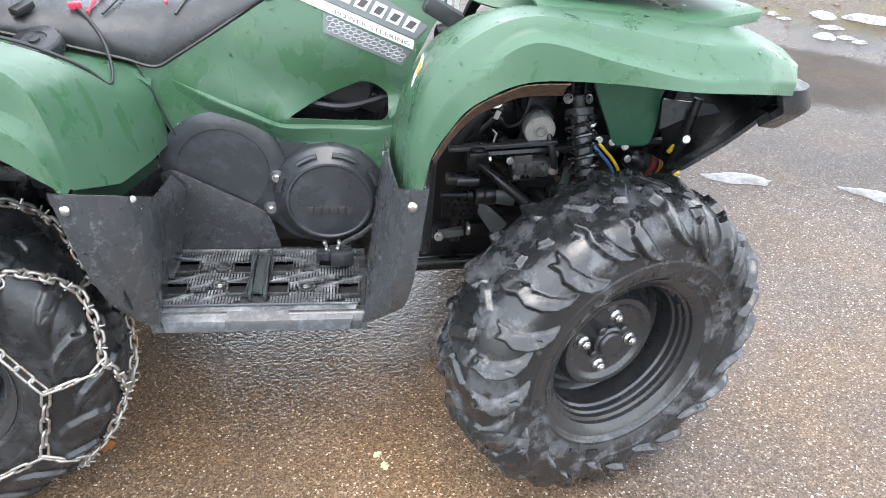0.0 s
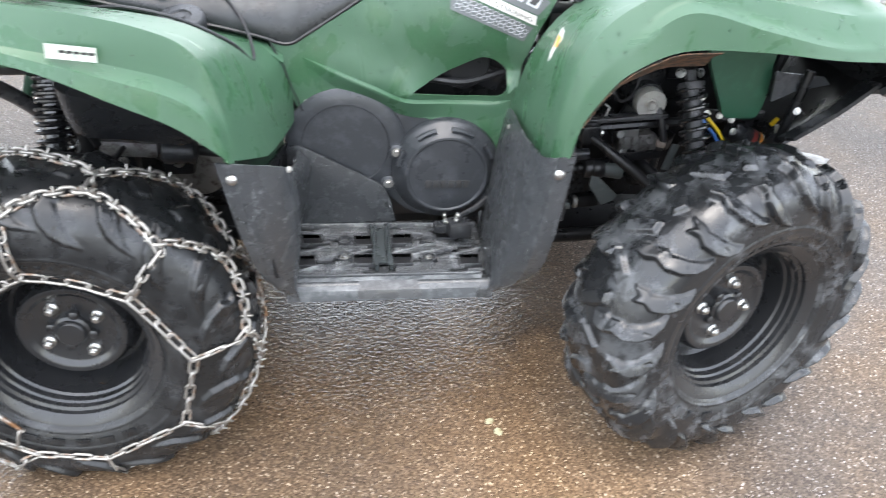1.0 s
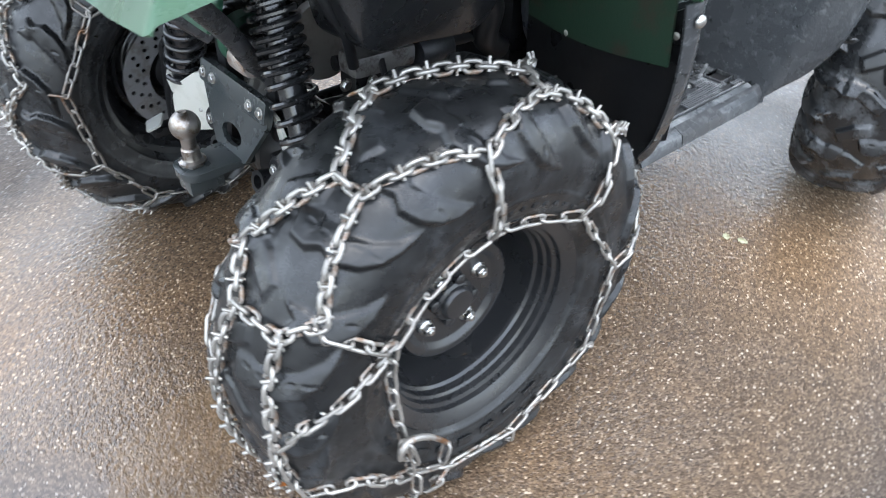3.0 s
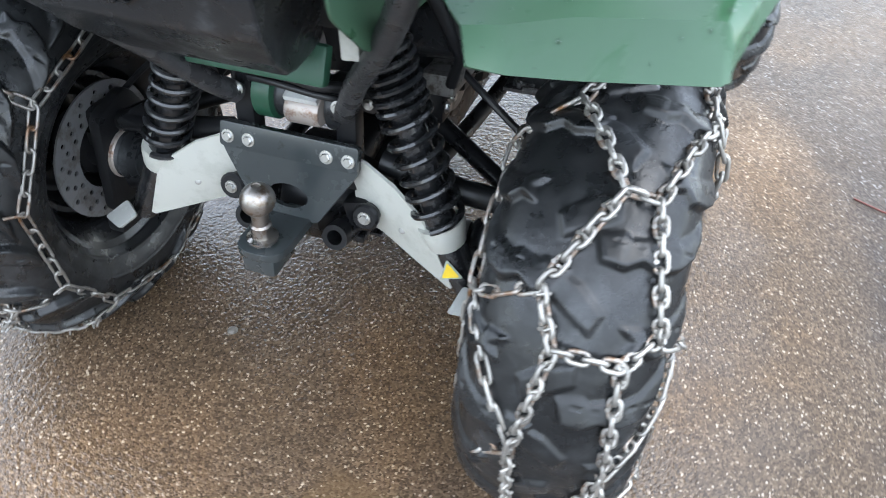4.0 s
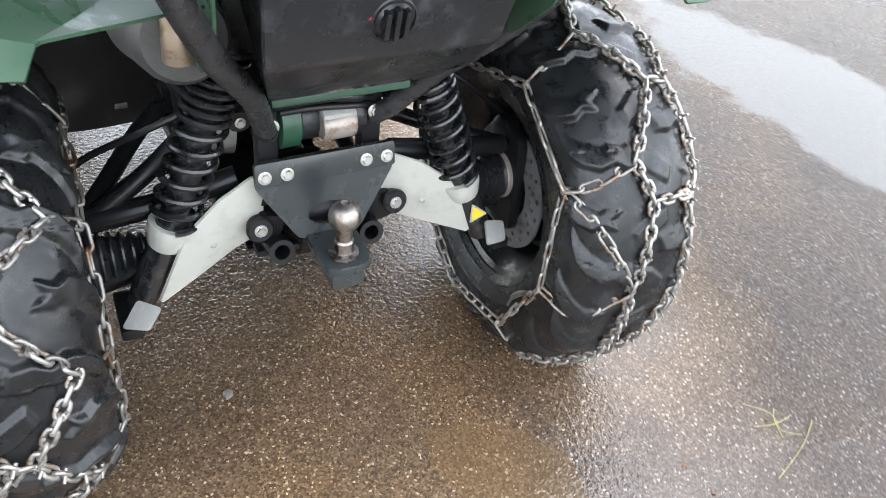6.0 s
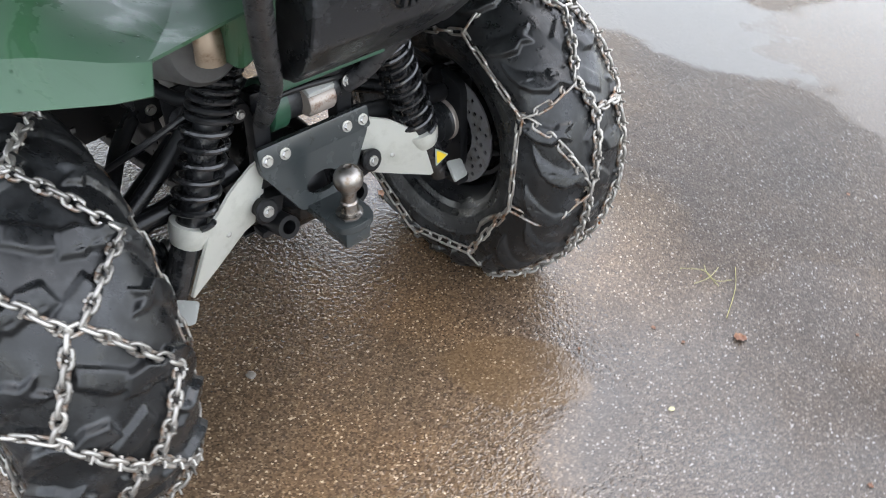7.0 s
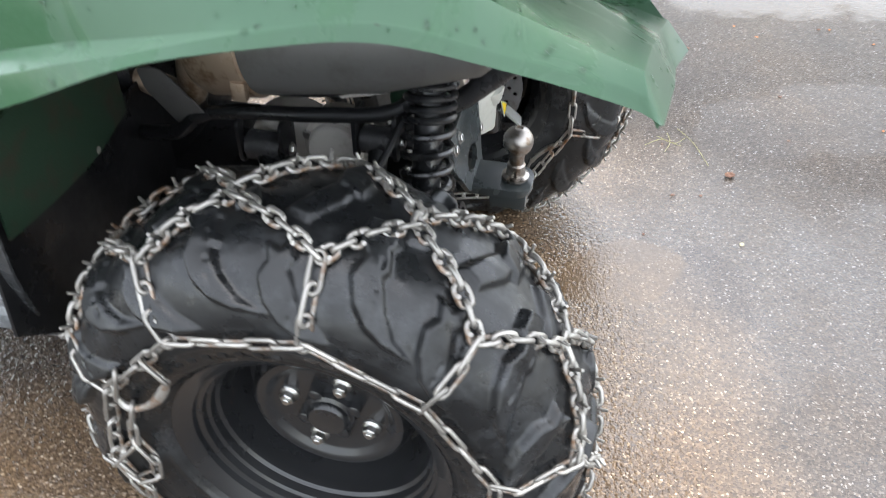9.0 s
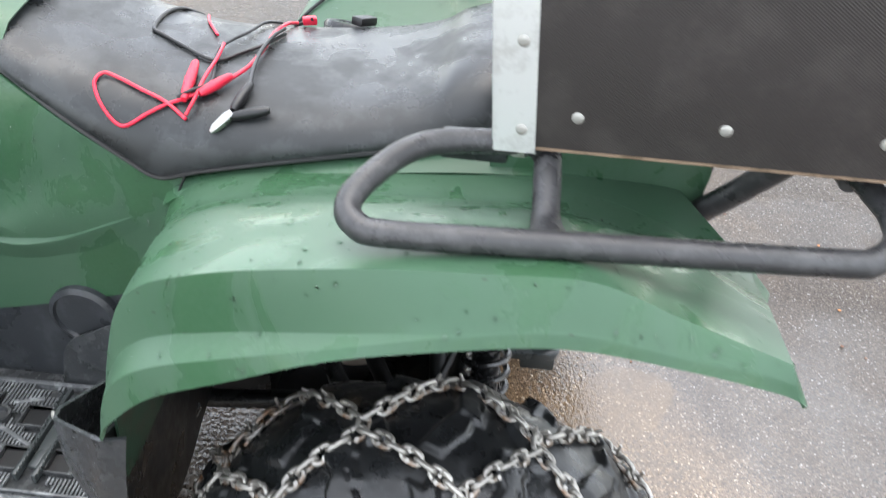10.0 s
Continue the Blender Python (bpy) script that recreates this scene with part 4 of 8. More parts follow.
# moulded rib along the panel and under its opening
for s in (-1, 1):
    drop = 0.0 if s < 0 else -0.030
    rib = []
    for x, z, g, fall in ((0.424, 0.716, 0.0003, 0.02), (0.450, 0.706, 0.004, 0.030), (0.500, 0.687, 0.009, 0.040), (0.560, 0.664, 0.012, 0.026), (0.620, 0.636, 0.014, 0.026), (0.700, 0.629, 0.015, 0.036), (0.790, 0.627, 0.014, 0.050), (0.826, 0.630, 0.004, 0.060)):
        z += drop * min(1.0, max(0.0, (0.66 - x) / 0.1))
        g *= 0.62
        fall = max(fall, 0.034)
        w = 0.6 * g
        rib.append([(x, s * (panel_y(x, z) - 0.001), z), (x, s * (panel_y(x, z) + g * 0.92), z - w), (x, s * (panel_y(x, z - w) + g), z - w - 0.004), (x, s * (panel_y(x, z - fall) - 0.001), z - fall - w)])
    part("panel_rib", sheet(rib, 5, 0.002), GREEN, quad, "moulded rib of the green side panel", body=True)

# tank cover between the panels and the fenders
tank = [[(0.600, y, z) for y, z in ((-0.16, 0.856), (-0.10, 0.900), (0.0, 0.915), (0.10, 0.900), (0.16, 0.856))],
        [(0.720, y, z) for y, z in ((-0.155, 0.885), (-0.11, 0.950), (0.0, 0.975), (0.11, 0.950), (0.155, 0.885))],
        [(0.900, y, z) for y, z in ((-0.160, 0.885), (-0.12, 0.960), (0.0, 0.985), (0.12, 0.960), (0.160, 0.885))],
        [(1.020, y, z) for y, z in ((-0.250, 0.872), (-0.16, 0.930), (0.0, 0.960), (0.16, 0.930), (0.250, 0.872))],
        [(1.300, y, z) for y, z in ((-0.262, 0.866), (-0.16, 0.900), (0.0, 0.920), (0.16, 0.900), (0.262, 0.866))],
        [(1.430, y, z) for y, z in ((-0.262, 0.828), (-0.16, 0.850), (0.0, 0.860), (0.16, 0.850), (0.262, 0.828))]]
part("tank_cover", sheet(tank, 6, 0.004), GREEN, quad, "green plastic tank and front cover", body=True)
# body under the seat, between the rear fenders
under = [[(x, y, z) for y, z in ((-0.20, a - 0.012), (-0.172, a), (0.0, a - 0.01), (0.172, a), (0.20, a - 0.012))] for x, a in ((0.390, 0.722), (0.345, 0.745), (0.150, 0.792), (0.010, 0.812), (-0.110, 0.816), (-0.200, 0.808))]
part("seat_base", sheet(under, 5, 0.004), GREEN, quad, "green plastic under the seat", body=True)
# black rack pad at the front
part("front_rack_pad", block(0.300, 0.80, 0.022, pose(1.195, 0, 0.950), 0.010), PLASTIC, quad, "black plastic front rack pad", body=True)
for s in (-1, 1):
    lip = [[(1.020, 0.250 * s, 0.930), (1.025, 0.400 * s, 0.930), (1.029, 0.420 * s, 0.924), (1.029, 0.424 * s, 0.910)], [(1.150, 0.250 * s, 0.920), (1.150, 0.400 * s, 0.920), (1.152, 0.422 * s, 0.914), (1.152, 0.426 * s, 0.898)],
           [(1.260, 0.250 * s, 0.912), (1.264, 0.400 * s, 0.910), (1.266, 0.424 * s, 0.903), (1.266, 0.428 * s, 0.886)], [(1.360, 0.250 * s, 0.912), (1.378, 0.390 * s, 0.922), (1.386, 0.420 * s, 0.920), (1.378, 0.422 * s, 0.904)]]
    part("hood_lip", sheet(lip, 5, 0.004), GREEN, quad, "green moulded lip of the front hood", body=True)
for y in (-0.24, -0.08, 0.08, 0.24):
    part("rack_strut", tube([(1.02, y, 0.958), (1.30, y, 0.958)], 0.012, 8), TUBE, quad, body=True)
part("hinge", block(0.07, 0.03, 0.03, pose(0.905, -0.262, 0.868, 0, 30, 0), 0.006), PLASTIC, quad, "black plastic strap and clip at the fender's shoulder", body=True)

# ---- seat ----
SEAT = [(0.640, 0.890, 0.905, 0.10), (0.600, 0.858, 0.892, 0.148), (0.520, 0.806, 0.868, 0.166), (0.440, 0.756, 0.850, 0.175), (0.398, 0.735, 0.843, 0.178), (0.345, 0.750, 0.838, 0.180), (0.250, 0.773, 0.838, 0.181), (0.140, 0.796, 0.846, 0.180), (0.060, 0.812, 0.866, 0.176), (0.020, 0.820, 0.892, 0.170), (-0.030, 0.828, 0.905, 0.164), (-0.060, 0.832, 0.880, 0.150)]
bm = bmesh.new()
rings = []
for x, lo, hi, w in SEAT:
    ring = []
    for y, k in ((-1.0, 0.0), (-1.015, 0.16), (-0.98, 0.42), (-0.89, 0.68), (-0.74, 0.87), (-0.52, 0.97), (-0.26, 1.0), (0.0, 1.005), (0.26, 1.0), (0.52, 0.97), (0.74, 0.87), (0.89, 0.68), (0.98, 0.42), (1.015, 0.16), (1.0, 0.0)):
        ring.append(Vector((x, w * y, lo + (hi - lo) * k)))
    rings.append(ring)
fine = [spline(line, 5) for line in zip(*rings)]
grid = [[bm.verts.new(p) for p in line] for line in fine]
for a, b in zip(grid, grid[1:]):
    for k in range(len(a) - 1):
        bm.faces.new((a[k], a[k + 1], b[k + 1], b[k]))
for k in (0, -1):
    bm.faces.new([line[k] for line in grid])
bm.faces.new([grid[0][k] for k in range(len(grid[0]))] + [grid[-1][k] for k in range(len(grid[0]) - 1, -1, -1)])
seat = part("seat", bm, VINYL, quad, "long black vinyl seat, wet in patches", body=True, angle=60)
for s in (-1, 1):
    part("seat_piping", tube(spline([(x, s * w * 1.01, lo + 0.004) for x, lo, hi, w in SEAT[1:-1]], 5), 0.0035, 6), BLACKWIRE, seat, body=True)

# ---- footwells ----


def footwell(s):
    side = "right" if s < 0 else "left"

    def at(x, y, z):
        return (x, y * s, z)

    # board with an outer lip
    base = [[at(x, 0.185, 0.352), at(x, 0.418, 0.354), at(x, 0.424, 0.362), at(x, 0.432, 0.361), at(x, 0.443, 0.350), at(x, 0.445, 0.330)] for x in (0.388, 0.470, 0.580, 0.690, 0.772)]
    board = part("foot_board", sheet(base, 4, 0.006), BOARD, quad, "black plastic foot board with raised grip bars", body=True)
    bar = bmesh.new()

    def ridge_bar(x0, y0, x1, y1, w, h=0.010, teeth=True):
        a, b = Vector(at(x0, y0, 0.358)), Vector(at(x1, y1, 0.358))
        run = b - a
        length = run.length
        m = Matrix.Translation((a + b) / 2) @ Matrix.Rotation(math.atan2(run.y, run.x), 4, 'Z')
        block(length, w, h, m, 0.0015, bar)
        if teeth:
            n = max(3, int(length / 0.006))
            for k in range(n):
                t = (k + 0.5) / n
                block(0.003, w * 0.86, 0.0024, Matrix.Translation(a.lerp(b, t) + Vector((0, 0, h / 2 + 0.0008))) @ Matrix.Rotation(math.atan2(run.y, run.x), 4, 'Z'), 0, bar)

    ridge_bar(0.392, 0.212, 0.770, 0.216, 0.008, 0.012, False)
    ridge_bar(0.380, 0.222, 0.386, 0.400, 0.007, 0.012, False)
    for x0, y0, x1, y1 in ((0.388, 0.333, 0.463, 0.301), (0.441, 0.351, 0.510, 0.317), (0.500, 0.336, 0.548, 0.315), (0.590, 0.332, 0.679, 0.291), (0.625, 0.340, 0.709, 0.312), (0.392, 0.236, 0.480, 0.266), (0.398, 0.393, 0.452, 0.368), (0.466, 0.391, 0.516, 0.365), (0.700, 0.345, 0.765, 0.318), (0.612, 0.245, 0.655, 0.258)):
        ridge_bar(x0, y0, x1, y1, 0.0065, 0.013, False)
    ridge_bar(0.400, 0.404, 0.756, 0.406, 0.004, 0.011, False)
    holes = ((0.428, 0.274), (0.417, 0.353), (0.534, 0.282), (0.609, 0.279), (0.531, 0.353), (0.605, 0.354), (0.738, 0.362), (0.700, 0.262))
    mounts = ((0.494, 0.341), (0.659, 0.350), (0.494, 0.276), (0.664, 0.283))
    for j in range(16):
        y = 0.222 + 0.0116 * j
        for i in range(64):
            x = 0.392 + 0.0058 * i
            clear = min(max(abs(x - hx) / 0.024, abs(y - hy) / 0.021) for hx, hy in holes) > 1 and min(math.hypot(x - hx, y - hy) for hx, hy in mounts) > 0.019
            if clear and abs(x - 0.567) > 0.026 and math.sin((x * 0.42 + y) * 88) > -0.80:
                block(0.0034, 0.0104, 0.0042, pose(x, y * s, 0.3605), 0, bar)
    part("grip_bar", bar, GRIP, board, "dark ridged grip bars", body=True)
    for x, y in holes:
        well = bmesh.new()
        for dx, dy, sx, sy in ((0, -0.0185, 0.043, 0.003), (0, 0.0185, 0.043, 0.003), (-0.020, 0, 0.003, 0.034), (0.020, 0, 0.003, 0.034)):
            block(sx, sy, 0.011, pose(x + dx, (y + dy) * s, 0.360), 0.001, well)
        rim = part("drain_hole", well, BOARD, board, "", body=True)
        # a black plate at board level stands for the hole's dark depth
        part("hole_floor", block(0.036, 0.033, 0.002, pose(x, y * s, 0.3565), 0), BLACKWIRE, rim, body=True)
    for x, y in mounts:
        part("mount_boss", lathe([(0.0, 0.3570), (0.011, 0.3570), (0.012, 0.3590), (0.0130, 0.3650), (0.0165, 0.3655), (0.0175, 0.3560)], 20, Matrix.Translation((x, y * s, 0))), BOARD, board, body=True)
    lip = [[at(0.396 + 0.361 * k, 0.409, 0.3600), at(0.398 + 0.357 * k, 0.414, 0.3640), at(0.401 + 0.350 * k, 0.425, 0.3620), at(0.408 + 0.337 * k, 0.4460, 0.3540), at(0.414 + 0.326 * k, 0.4500, 0.334)] for k in (0, 0.25, 0.5, 0.75, 1)]
    part("board_lip", sheet(lip, 4, 0.003), LIP, board, "scuffed grey lip of the foot board", body=True)
    # the lip's recess as a proud sheet, its shade put into a darker grey
    pocket = [[at(0.520, 0.4265, 0.3632), at(0.519, 0.4475, 0.3550), at(0.517, 0.4520, 0.3385)], [at(0.630, 0.4265, 0.3632), at(0.634, 0.4475, 0.3550), at(0.640, 0.4520, 0.3385)]]
    part("lip_pocket", sheet(pocket, 4, 0.002), BOARD, board, "darker trapezoid laid on the lip for its pocket's shade", body=True)
    cross = bmesh.new()
    for x0, x1 in ((0.556, 0.549), (0.584, 0.578)):
        slant = math.atan2(x0 - x1, 0.155 * -s)
        block(0.007, 0.160, 0.016, Matrix.Translation(((x0 + x1) / 2, 0.307 * s, 0.364)) @ Matrix.Rotation(slant, 4, 'Z'), 0.002, cross)
        for k in range(20):
            f = k / 19
            lathe([(0.0024, 0.370), (0.0024, 0.3745), (0.0012, 0.376)], 6, pose(x0 + (x1 - x0) * f, (0.231 + 0.152 * f) * s, 0), cross)
    block(0.018, 0.135, 0.006, pose(0.567, 0.300 * s, 0.362), 0.002, cross)
    part("grip_rail", cross, GREYSTEEL, board, "toothed metal grip rail", body=True)
    bolt_at(board, at(0.494, 0.341, 0.362), (0, 0, 1), BOLT)
    bolt_at(board, at(0.659, 0.350, 0.362), (0, 0, 1), SMALLBOLT)

    # rear guard: outer cheek, then the wall that turns in towards the engine
    cheek = [[at(0.306, 0.532, 0.662), at(0.330, 0.540, 0.664), at(0.405, 0.500, 0.640), at(0.416, 0.470, 0.625), at(0.408, 0.350, 0.560), at(0.410, 0.230, 0.545)],
             [at(0.318, 0.532, 0.600), at(0.345, 0.538, 0.590), at(0.415, 0.490, 0.560), at(0.424, 0.460, 0.545), at(0.408, 0.340, 0.530), at(0.430, 0.222, 0.510)],
             [at(0.332, 0.524, 0.520), at(0.360, 0.524, 0.505), at(0.415, 0.475, 0.470), at(0.420, 0.450, 0.460), at(0.402, 0.320, 0.455), at(0.425, 0.210, 0.440)],
             [at(0.350, 0.500, 0.435), at(0.376, 0.490, 0.405), at(0.408, 0.455, 0.372), at(0.408, 0.440, 0.362), at(0.396, 0.300, 0.360), at(0.405, 0.200, 0.360)],
             [at(0.372, 0.465, 0.380), at(0.388, 0.460, 0.358), at(0.410, 0.447, 0.342), at(0.408, 0.435, 0.340), at(0.396, 0.300, 0.345), at(0.405, 0.200, 0.345)]]
    guard = part("rear_guard", sheet(cheek, 5, 0.004), GUARD, quad, "black plastic splash guard, scuffed", body=True)
    if s < 0:
        bolt_at(guard, at(0.330, 0.541, 0.638), (-0.2, s, 0.1), dome_big, "rivet")
    bolt_at(guard, at(0.412, 0.486, 0.628), (0.5, s * 0.8, 0.2), RIVET, "rivet")
    # inner wall beside the engine: a wedge falling to the front
    wedge = plate(round_outline([(0.402, 0.346), (0.380, 0.536), (0.404, 0.545), (0.570, 0.454), (0.586, 0.430), (0.606, 0.346)], 0.012), 0.005, Matrix(((1, 0, 0, 0), (0, 0, s, 0.202 * s), (0, 1, 0, 0), (0, 0, 0, 1))), bevel=0.0015)
    part("inner_guard", wedge, GUARD, quad, "black plastic inner guard beside the engine", body=True)
    # front guard
    fg = [[at(0.868, 0.532, 0.668), at(0.838, 0.538, 0.668), at(0.818, 0.505, 0.655), at(0.810, 0.400, 0.648), at(0.808, 0.280, 0.650), at(0.812, 0.235, 0.630)],
          [at(0.860, 0.534, 0.600), at(0.830, 0.540, 0.590), at(0.796, 0.490, 0.540), at(0.792, 0.400, 0.540), at(0.796, 0.280, 0.545), at(0.800, 0.225, 0.540)],
          [at(0.850, 0.532, 0.510), at(0.818, 0.534, 0.490), at(0.780, 0.470, 0.450), at(0.778, 0.390, 0.445), at(0.784, 0.280, 0.450), at(0.790, 0.215, 0.450)],
          [at(0.835, 0.512, 0.430), at(0.806, 0.500, 0.405), at(0.768, 0.455, 0.372), at(0.768, 0.390, 0.362), at(0.774, 0.280, 0.360), at(0.780, 0.205, 0.360)],
          [at(0.800, 0.470, 0.380), at(0.780, 0.460, 0.358), at(0.760, 0.447, 0.342), at(0.762, 0.390, 0.342), at(0.770, 0.280, 0.345), at(0.776, 0.200, 0.345)]]
    fguard = part("front_guard", sheet(fg, 5, 0.004), GUARD, quad, "black plastic front splash guard, rubbed pale at the corner", body=True)
    bolt_at(fguard, at(0.842, 0.540, 0.640), (-0.1, s, 0.1), dome_big, "rivet")
    bolt_at(fguard, at(0.806, 0.420, 0.600), (-1, s * 0.5, 0.1), RIVET, "rivet")
    bolt_at(fguard, at(0.806, 0.300, 0.620), (-1, s * 0.5, 0.1), RIVET, "rivet")
    # dark wall of the front arch
    wall = [[at(0.864, 0.524, 0.545), at(0.866, 0.530, 0.665)], [at(0.872, 0.485, 0.520), at(0.876, 0.490, 0.700)], [at(0.884, 0.430, 0.495), at(0.890, 0.435, 0.740)]]
    part("arch_wall", sheet(wall, 4, 0.004), DARK, quad, "dark plastic wall of the front wheel arch", body=True)


dome_big = dome(0.0088, 0.005, ZINC)
for s in (-1, 1):
    footwell(s)

# ---- engine ----
SIDE = Matrix(((1, 0, 0, 0), (0, 0, -1, 0), (0, 1, 0, 0), (0, 0, 0, 1)))  # x, z in a plane that faces the right side


def facing(x, y, z, s=-1):
    """Places a turned shape with its axis along s*y."""
    return Matrix.Translation((x, y, z)) @ Matrix.Rotation(radians(-90 * s), 4, 'X')


part("engine", block(0.42, 0.30, 0.26, pose(0.60, 0.0, 0.47), 0.03), DARK, quad, "dark engine block", body=True)
part("cylinder", block(0.20, 0.24, 0.30, pose(0.66, 0.0, 0.62, 0, 12, 0), 0.02), DARK, quad, body=True)
part("crankcase", block(0.50, 0.22, 0.12, pose(0.55, 0, 0.31), 0.02), DARK, quad, body=True)
# belt cover: one long shell with a flat round face at the back
bm = plate(round_outline([(0.408, 0.560), (0.416, 0.600), (0.445, 0.636), (0.485, 0.646), (0.540, 0.640), (0.600, 0.606), (0.640, 0.596), (0.690, 0.590), (0.760, 0.555), (0.796, 0.500), (0.800, 0.440), (0.770, 0.385), (0.700, 0.362), (0.630, 0.370), (0.580, 0.420), (0.520, 0.440), (0.440, 0.450), (0.412, 0.500)], 0.03), 0.055, SIDE @ Matrix.Translation((0, 0, 0.130)), bevel=0.012)
cover = part("belt_cover", bm, COVER, quad, "black plastic belt drive cover", body=True)
part("cover_face", lathe([(0.120, -0.004), (0.120, 0.004), (0.112, 0.010), (0.088, 0.011), (0.086, 0.0085), (0.0, 0.0085)], 56, facing(0.500, -0.185, 0.536)), COVER, cover, body=True)
for x, z in ((0.428, 0.628), (0.412, 0.560)):
    bolt_at(cover, (x, -0.187, z), (0, -1, 0), RIVET)
# round clutch cover with ribs and a raised nameplate
round_cover = part("clutch_cover", lathe([(0.112, -0.015), (0.112, 0.010), (0.107, 0.020), (0.088, 0.035), (0.084, 0.042), (0.080, 0.0425), (0.077, 0.040), (0.0, 0.043)], 64, facing(0.703, -0.185, 0.482)), COVER, quad, "round black engine cover with ribs and a raised nameplate", body=True)
for a0, a1, r in ((58, 88, 0.097), (104, 130, 0.097), (20, 42, 0.098), (-50, -10, 0.100), (150, 172, 0.100)):
    ribs = bmesh.new()
    tube([(0.703 + r * math.cos(radians(a)), -0.215, 0.482 + r * math.sin(radians(a))) for a in range(a0, a1, 4)], 0.006, 8, False, ribs)
    part("cover_rib", ribs, COVER, round_cover, body=True)
name_bm = bmesh.new()
for k in range(6):
    block(0.0115, 0.003, 0.017, pose(0.665 + 0.0155 * k, -0.2285, 0.463), 0.001, name_bm)
part("nameplate", name_bm, INK, round_cover, "dark raised maker's mark", body=True)
for at in ((0.602, -0.205, 0.525), (0.586, -0.200, 0.452)):
    bolt_at(round_cover, at, (0, -1, 0))
    part("bolt_lug", lathe([(0.016, -0.03), (0.016, -0.002), (0.013, 0.0)], 16, facing(*at)), COVER, round_cover, body=True)
left_cover = plate(round_outline([(0.400, 0.350), (0.398, 0.545), (0.450, 0.552), (0.570, 0.518), (0.700, 0.490), (0.800, 0.465), (0.795, 0.350)], 0.015), 0.02, Matrix(((1, 0, 0, 0), (0, 0, 1, 0.165), (0, 1, 0, 0), (0, 0, 0, 1))), bevel=0.004)
left_ob = part("side_cover", left_cover, COVER, quad, "black plastic engine side cover", body=True)
part("starter_cover", lathe([(0.052, 0.0), (0.052, 0.012), (0.044, 0.016), (0.042, 0.011), (0.0, 0.011)], 36, facing(0.545, 0.185, 0.495, 1)), COVER, left_ob, "round black starter cover", body=True)
# brake pedal
pedal = bmesh.new()
tube(spline([(0.790, -0.225, 0.430), (0.765, -0.245, 0.418), (0.735, -0.262, 0.410), (0.715, -0.272, 0.402)], 5), 0.006, 8, False, pedal)
block(0.045, 0.040, 0.032, pose(0.724, -0.285, 0.392, 0, 0, 8), 0.006, pedal)
block(0.030, 0.024, 0.02, pose(0.690, -0.268, 0.385), 0.005, pedal)
pedal_ob = part("brake_pedal", pedal, PLASTIC, quad, "black brake pedal with a toothed steel tread", body=True)
teeth = tube(spline([(0.694, -0.282, 0.424), (0.698, -0.285, 0.408), (0.708, -0.286, 0.402), (0.718, -0.285, 0.410), (0.720, -0.282, 0.426)], 4), 0.003, 6)
for k, (x, z) in enumerate(((0.693, 0.424), (0.696, 0.410), (0.708, 0.404), (0.718, 0.412), (0.721, 0.424))):
    lathe([(0.004, -0.284), (0.004, -0.292), (0.002, -0.294)], 8, Matrix(((1, 0, 0, x), (0, 0, 1, 0), (0, 1, 0, z), (0, 0, 0, 1))), teeth)
part("pedal_tread", teeth, ZINC, pedal_ob, body=True)

# machinery seen through the side window
for s in (-1, 1):
    # dark sheet added to hide the bright ground behind the opening
    part("inner_screen", block(0.27, 0.006, 0.15, pose(0.735, 0.085 * s, 0.675), 0.002), DARK, quad, "dark sheet added behind the opening", body=True)
    carb = part("carburettor", lathe([(0.055, 0.0), (0.055, 0.02), (0.05, 0.03), (0.02, 0.032)], 28, facing(0.735, 0.115 * s, 0.690, s)), DARK, quad, "dark machinery behind the side opening", body=True)
    part("fuel_hose", tube(spline([(0.63, 0.13 * s, 0.66), (0.68, 0.15 * s, 0.66), (0.74, 0.15 * s, 0.655), (0.82, 0.13 * s, 0.67)], 5), 0.008, 8), BLACKWIRE, carb, body=True)
    part("float_bowl", block(0.05, 0.03, 0.04, pose(0.79, 0.12 * s, 0.655, 0, 20, 0), 0.006), DARK, carb, body=True)

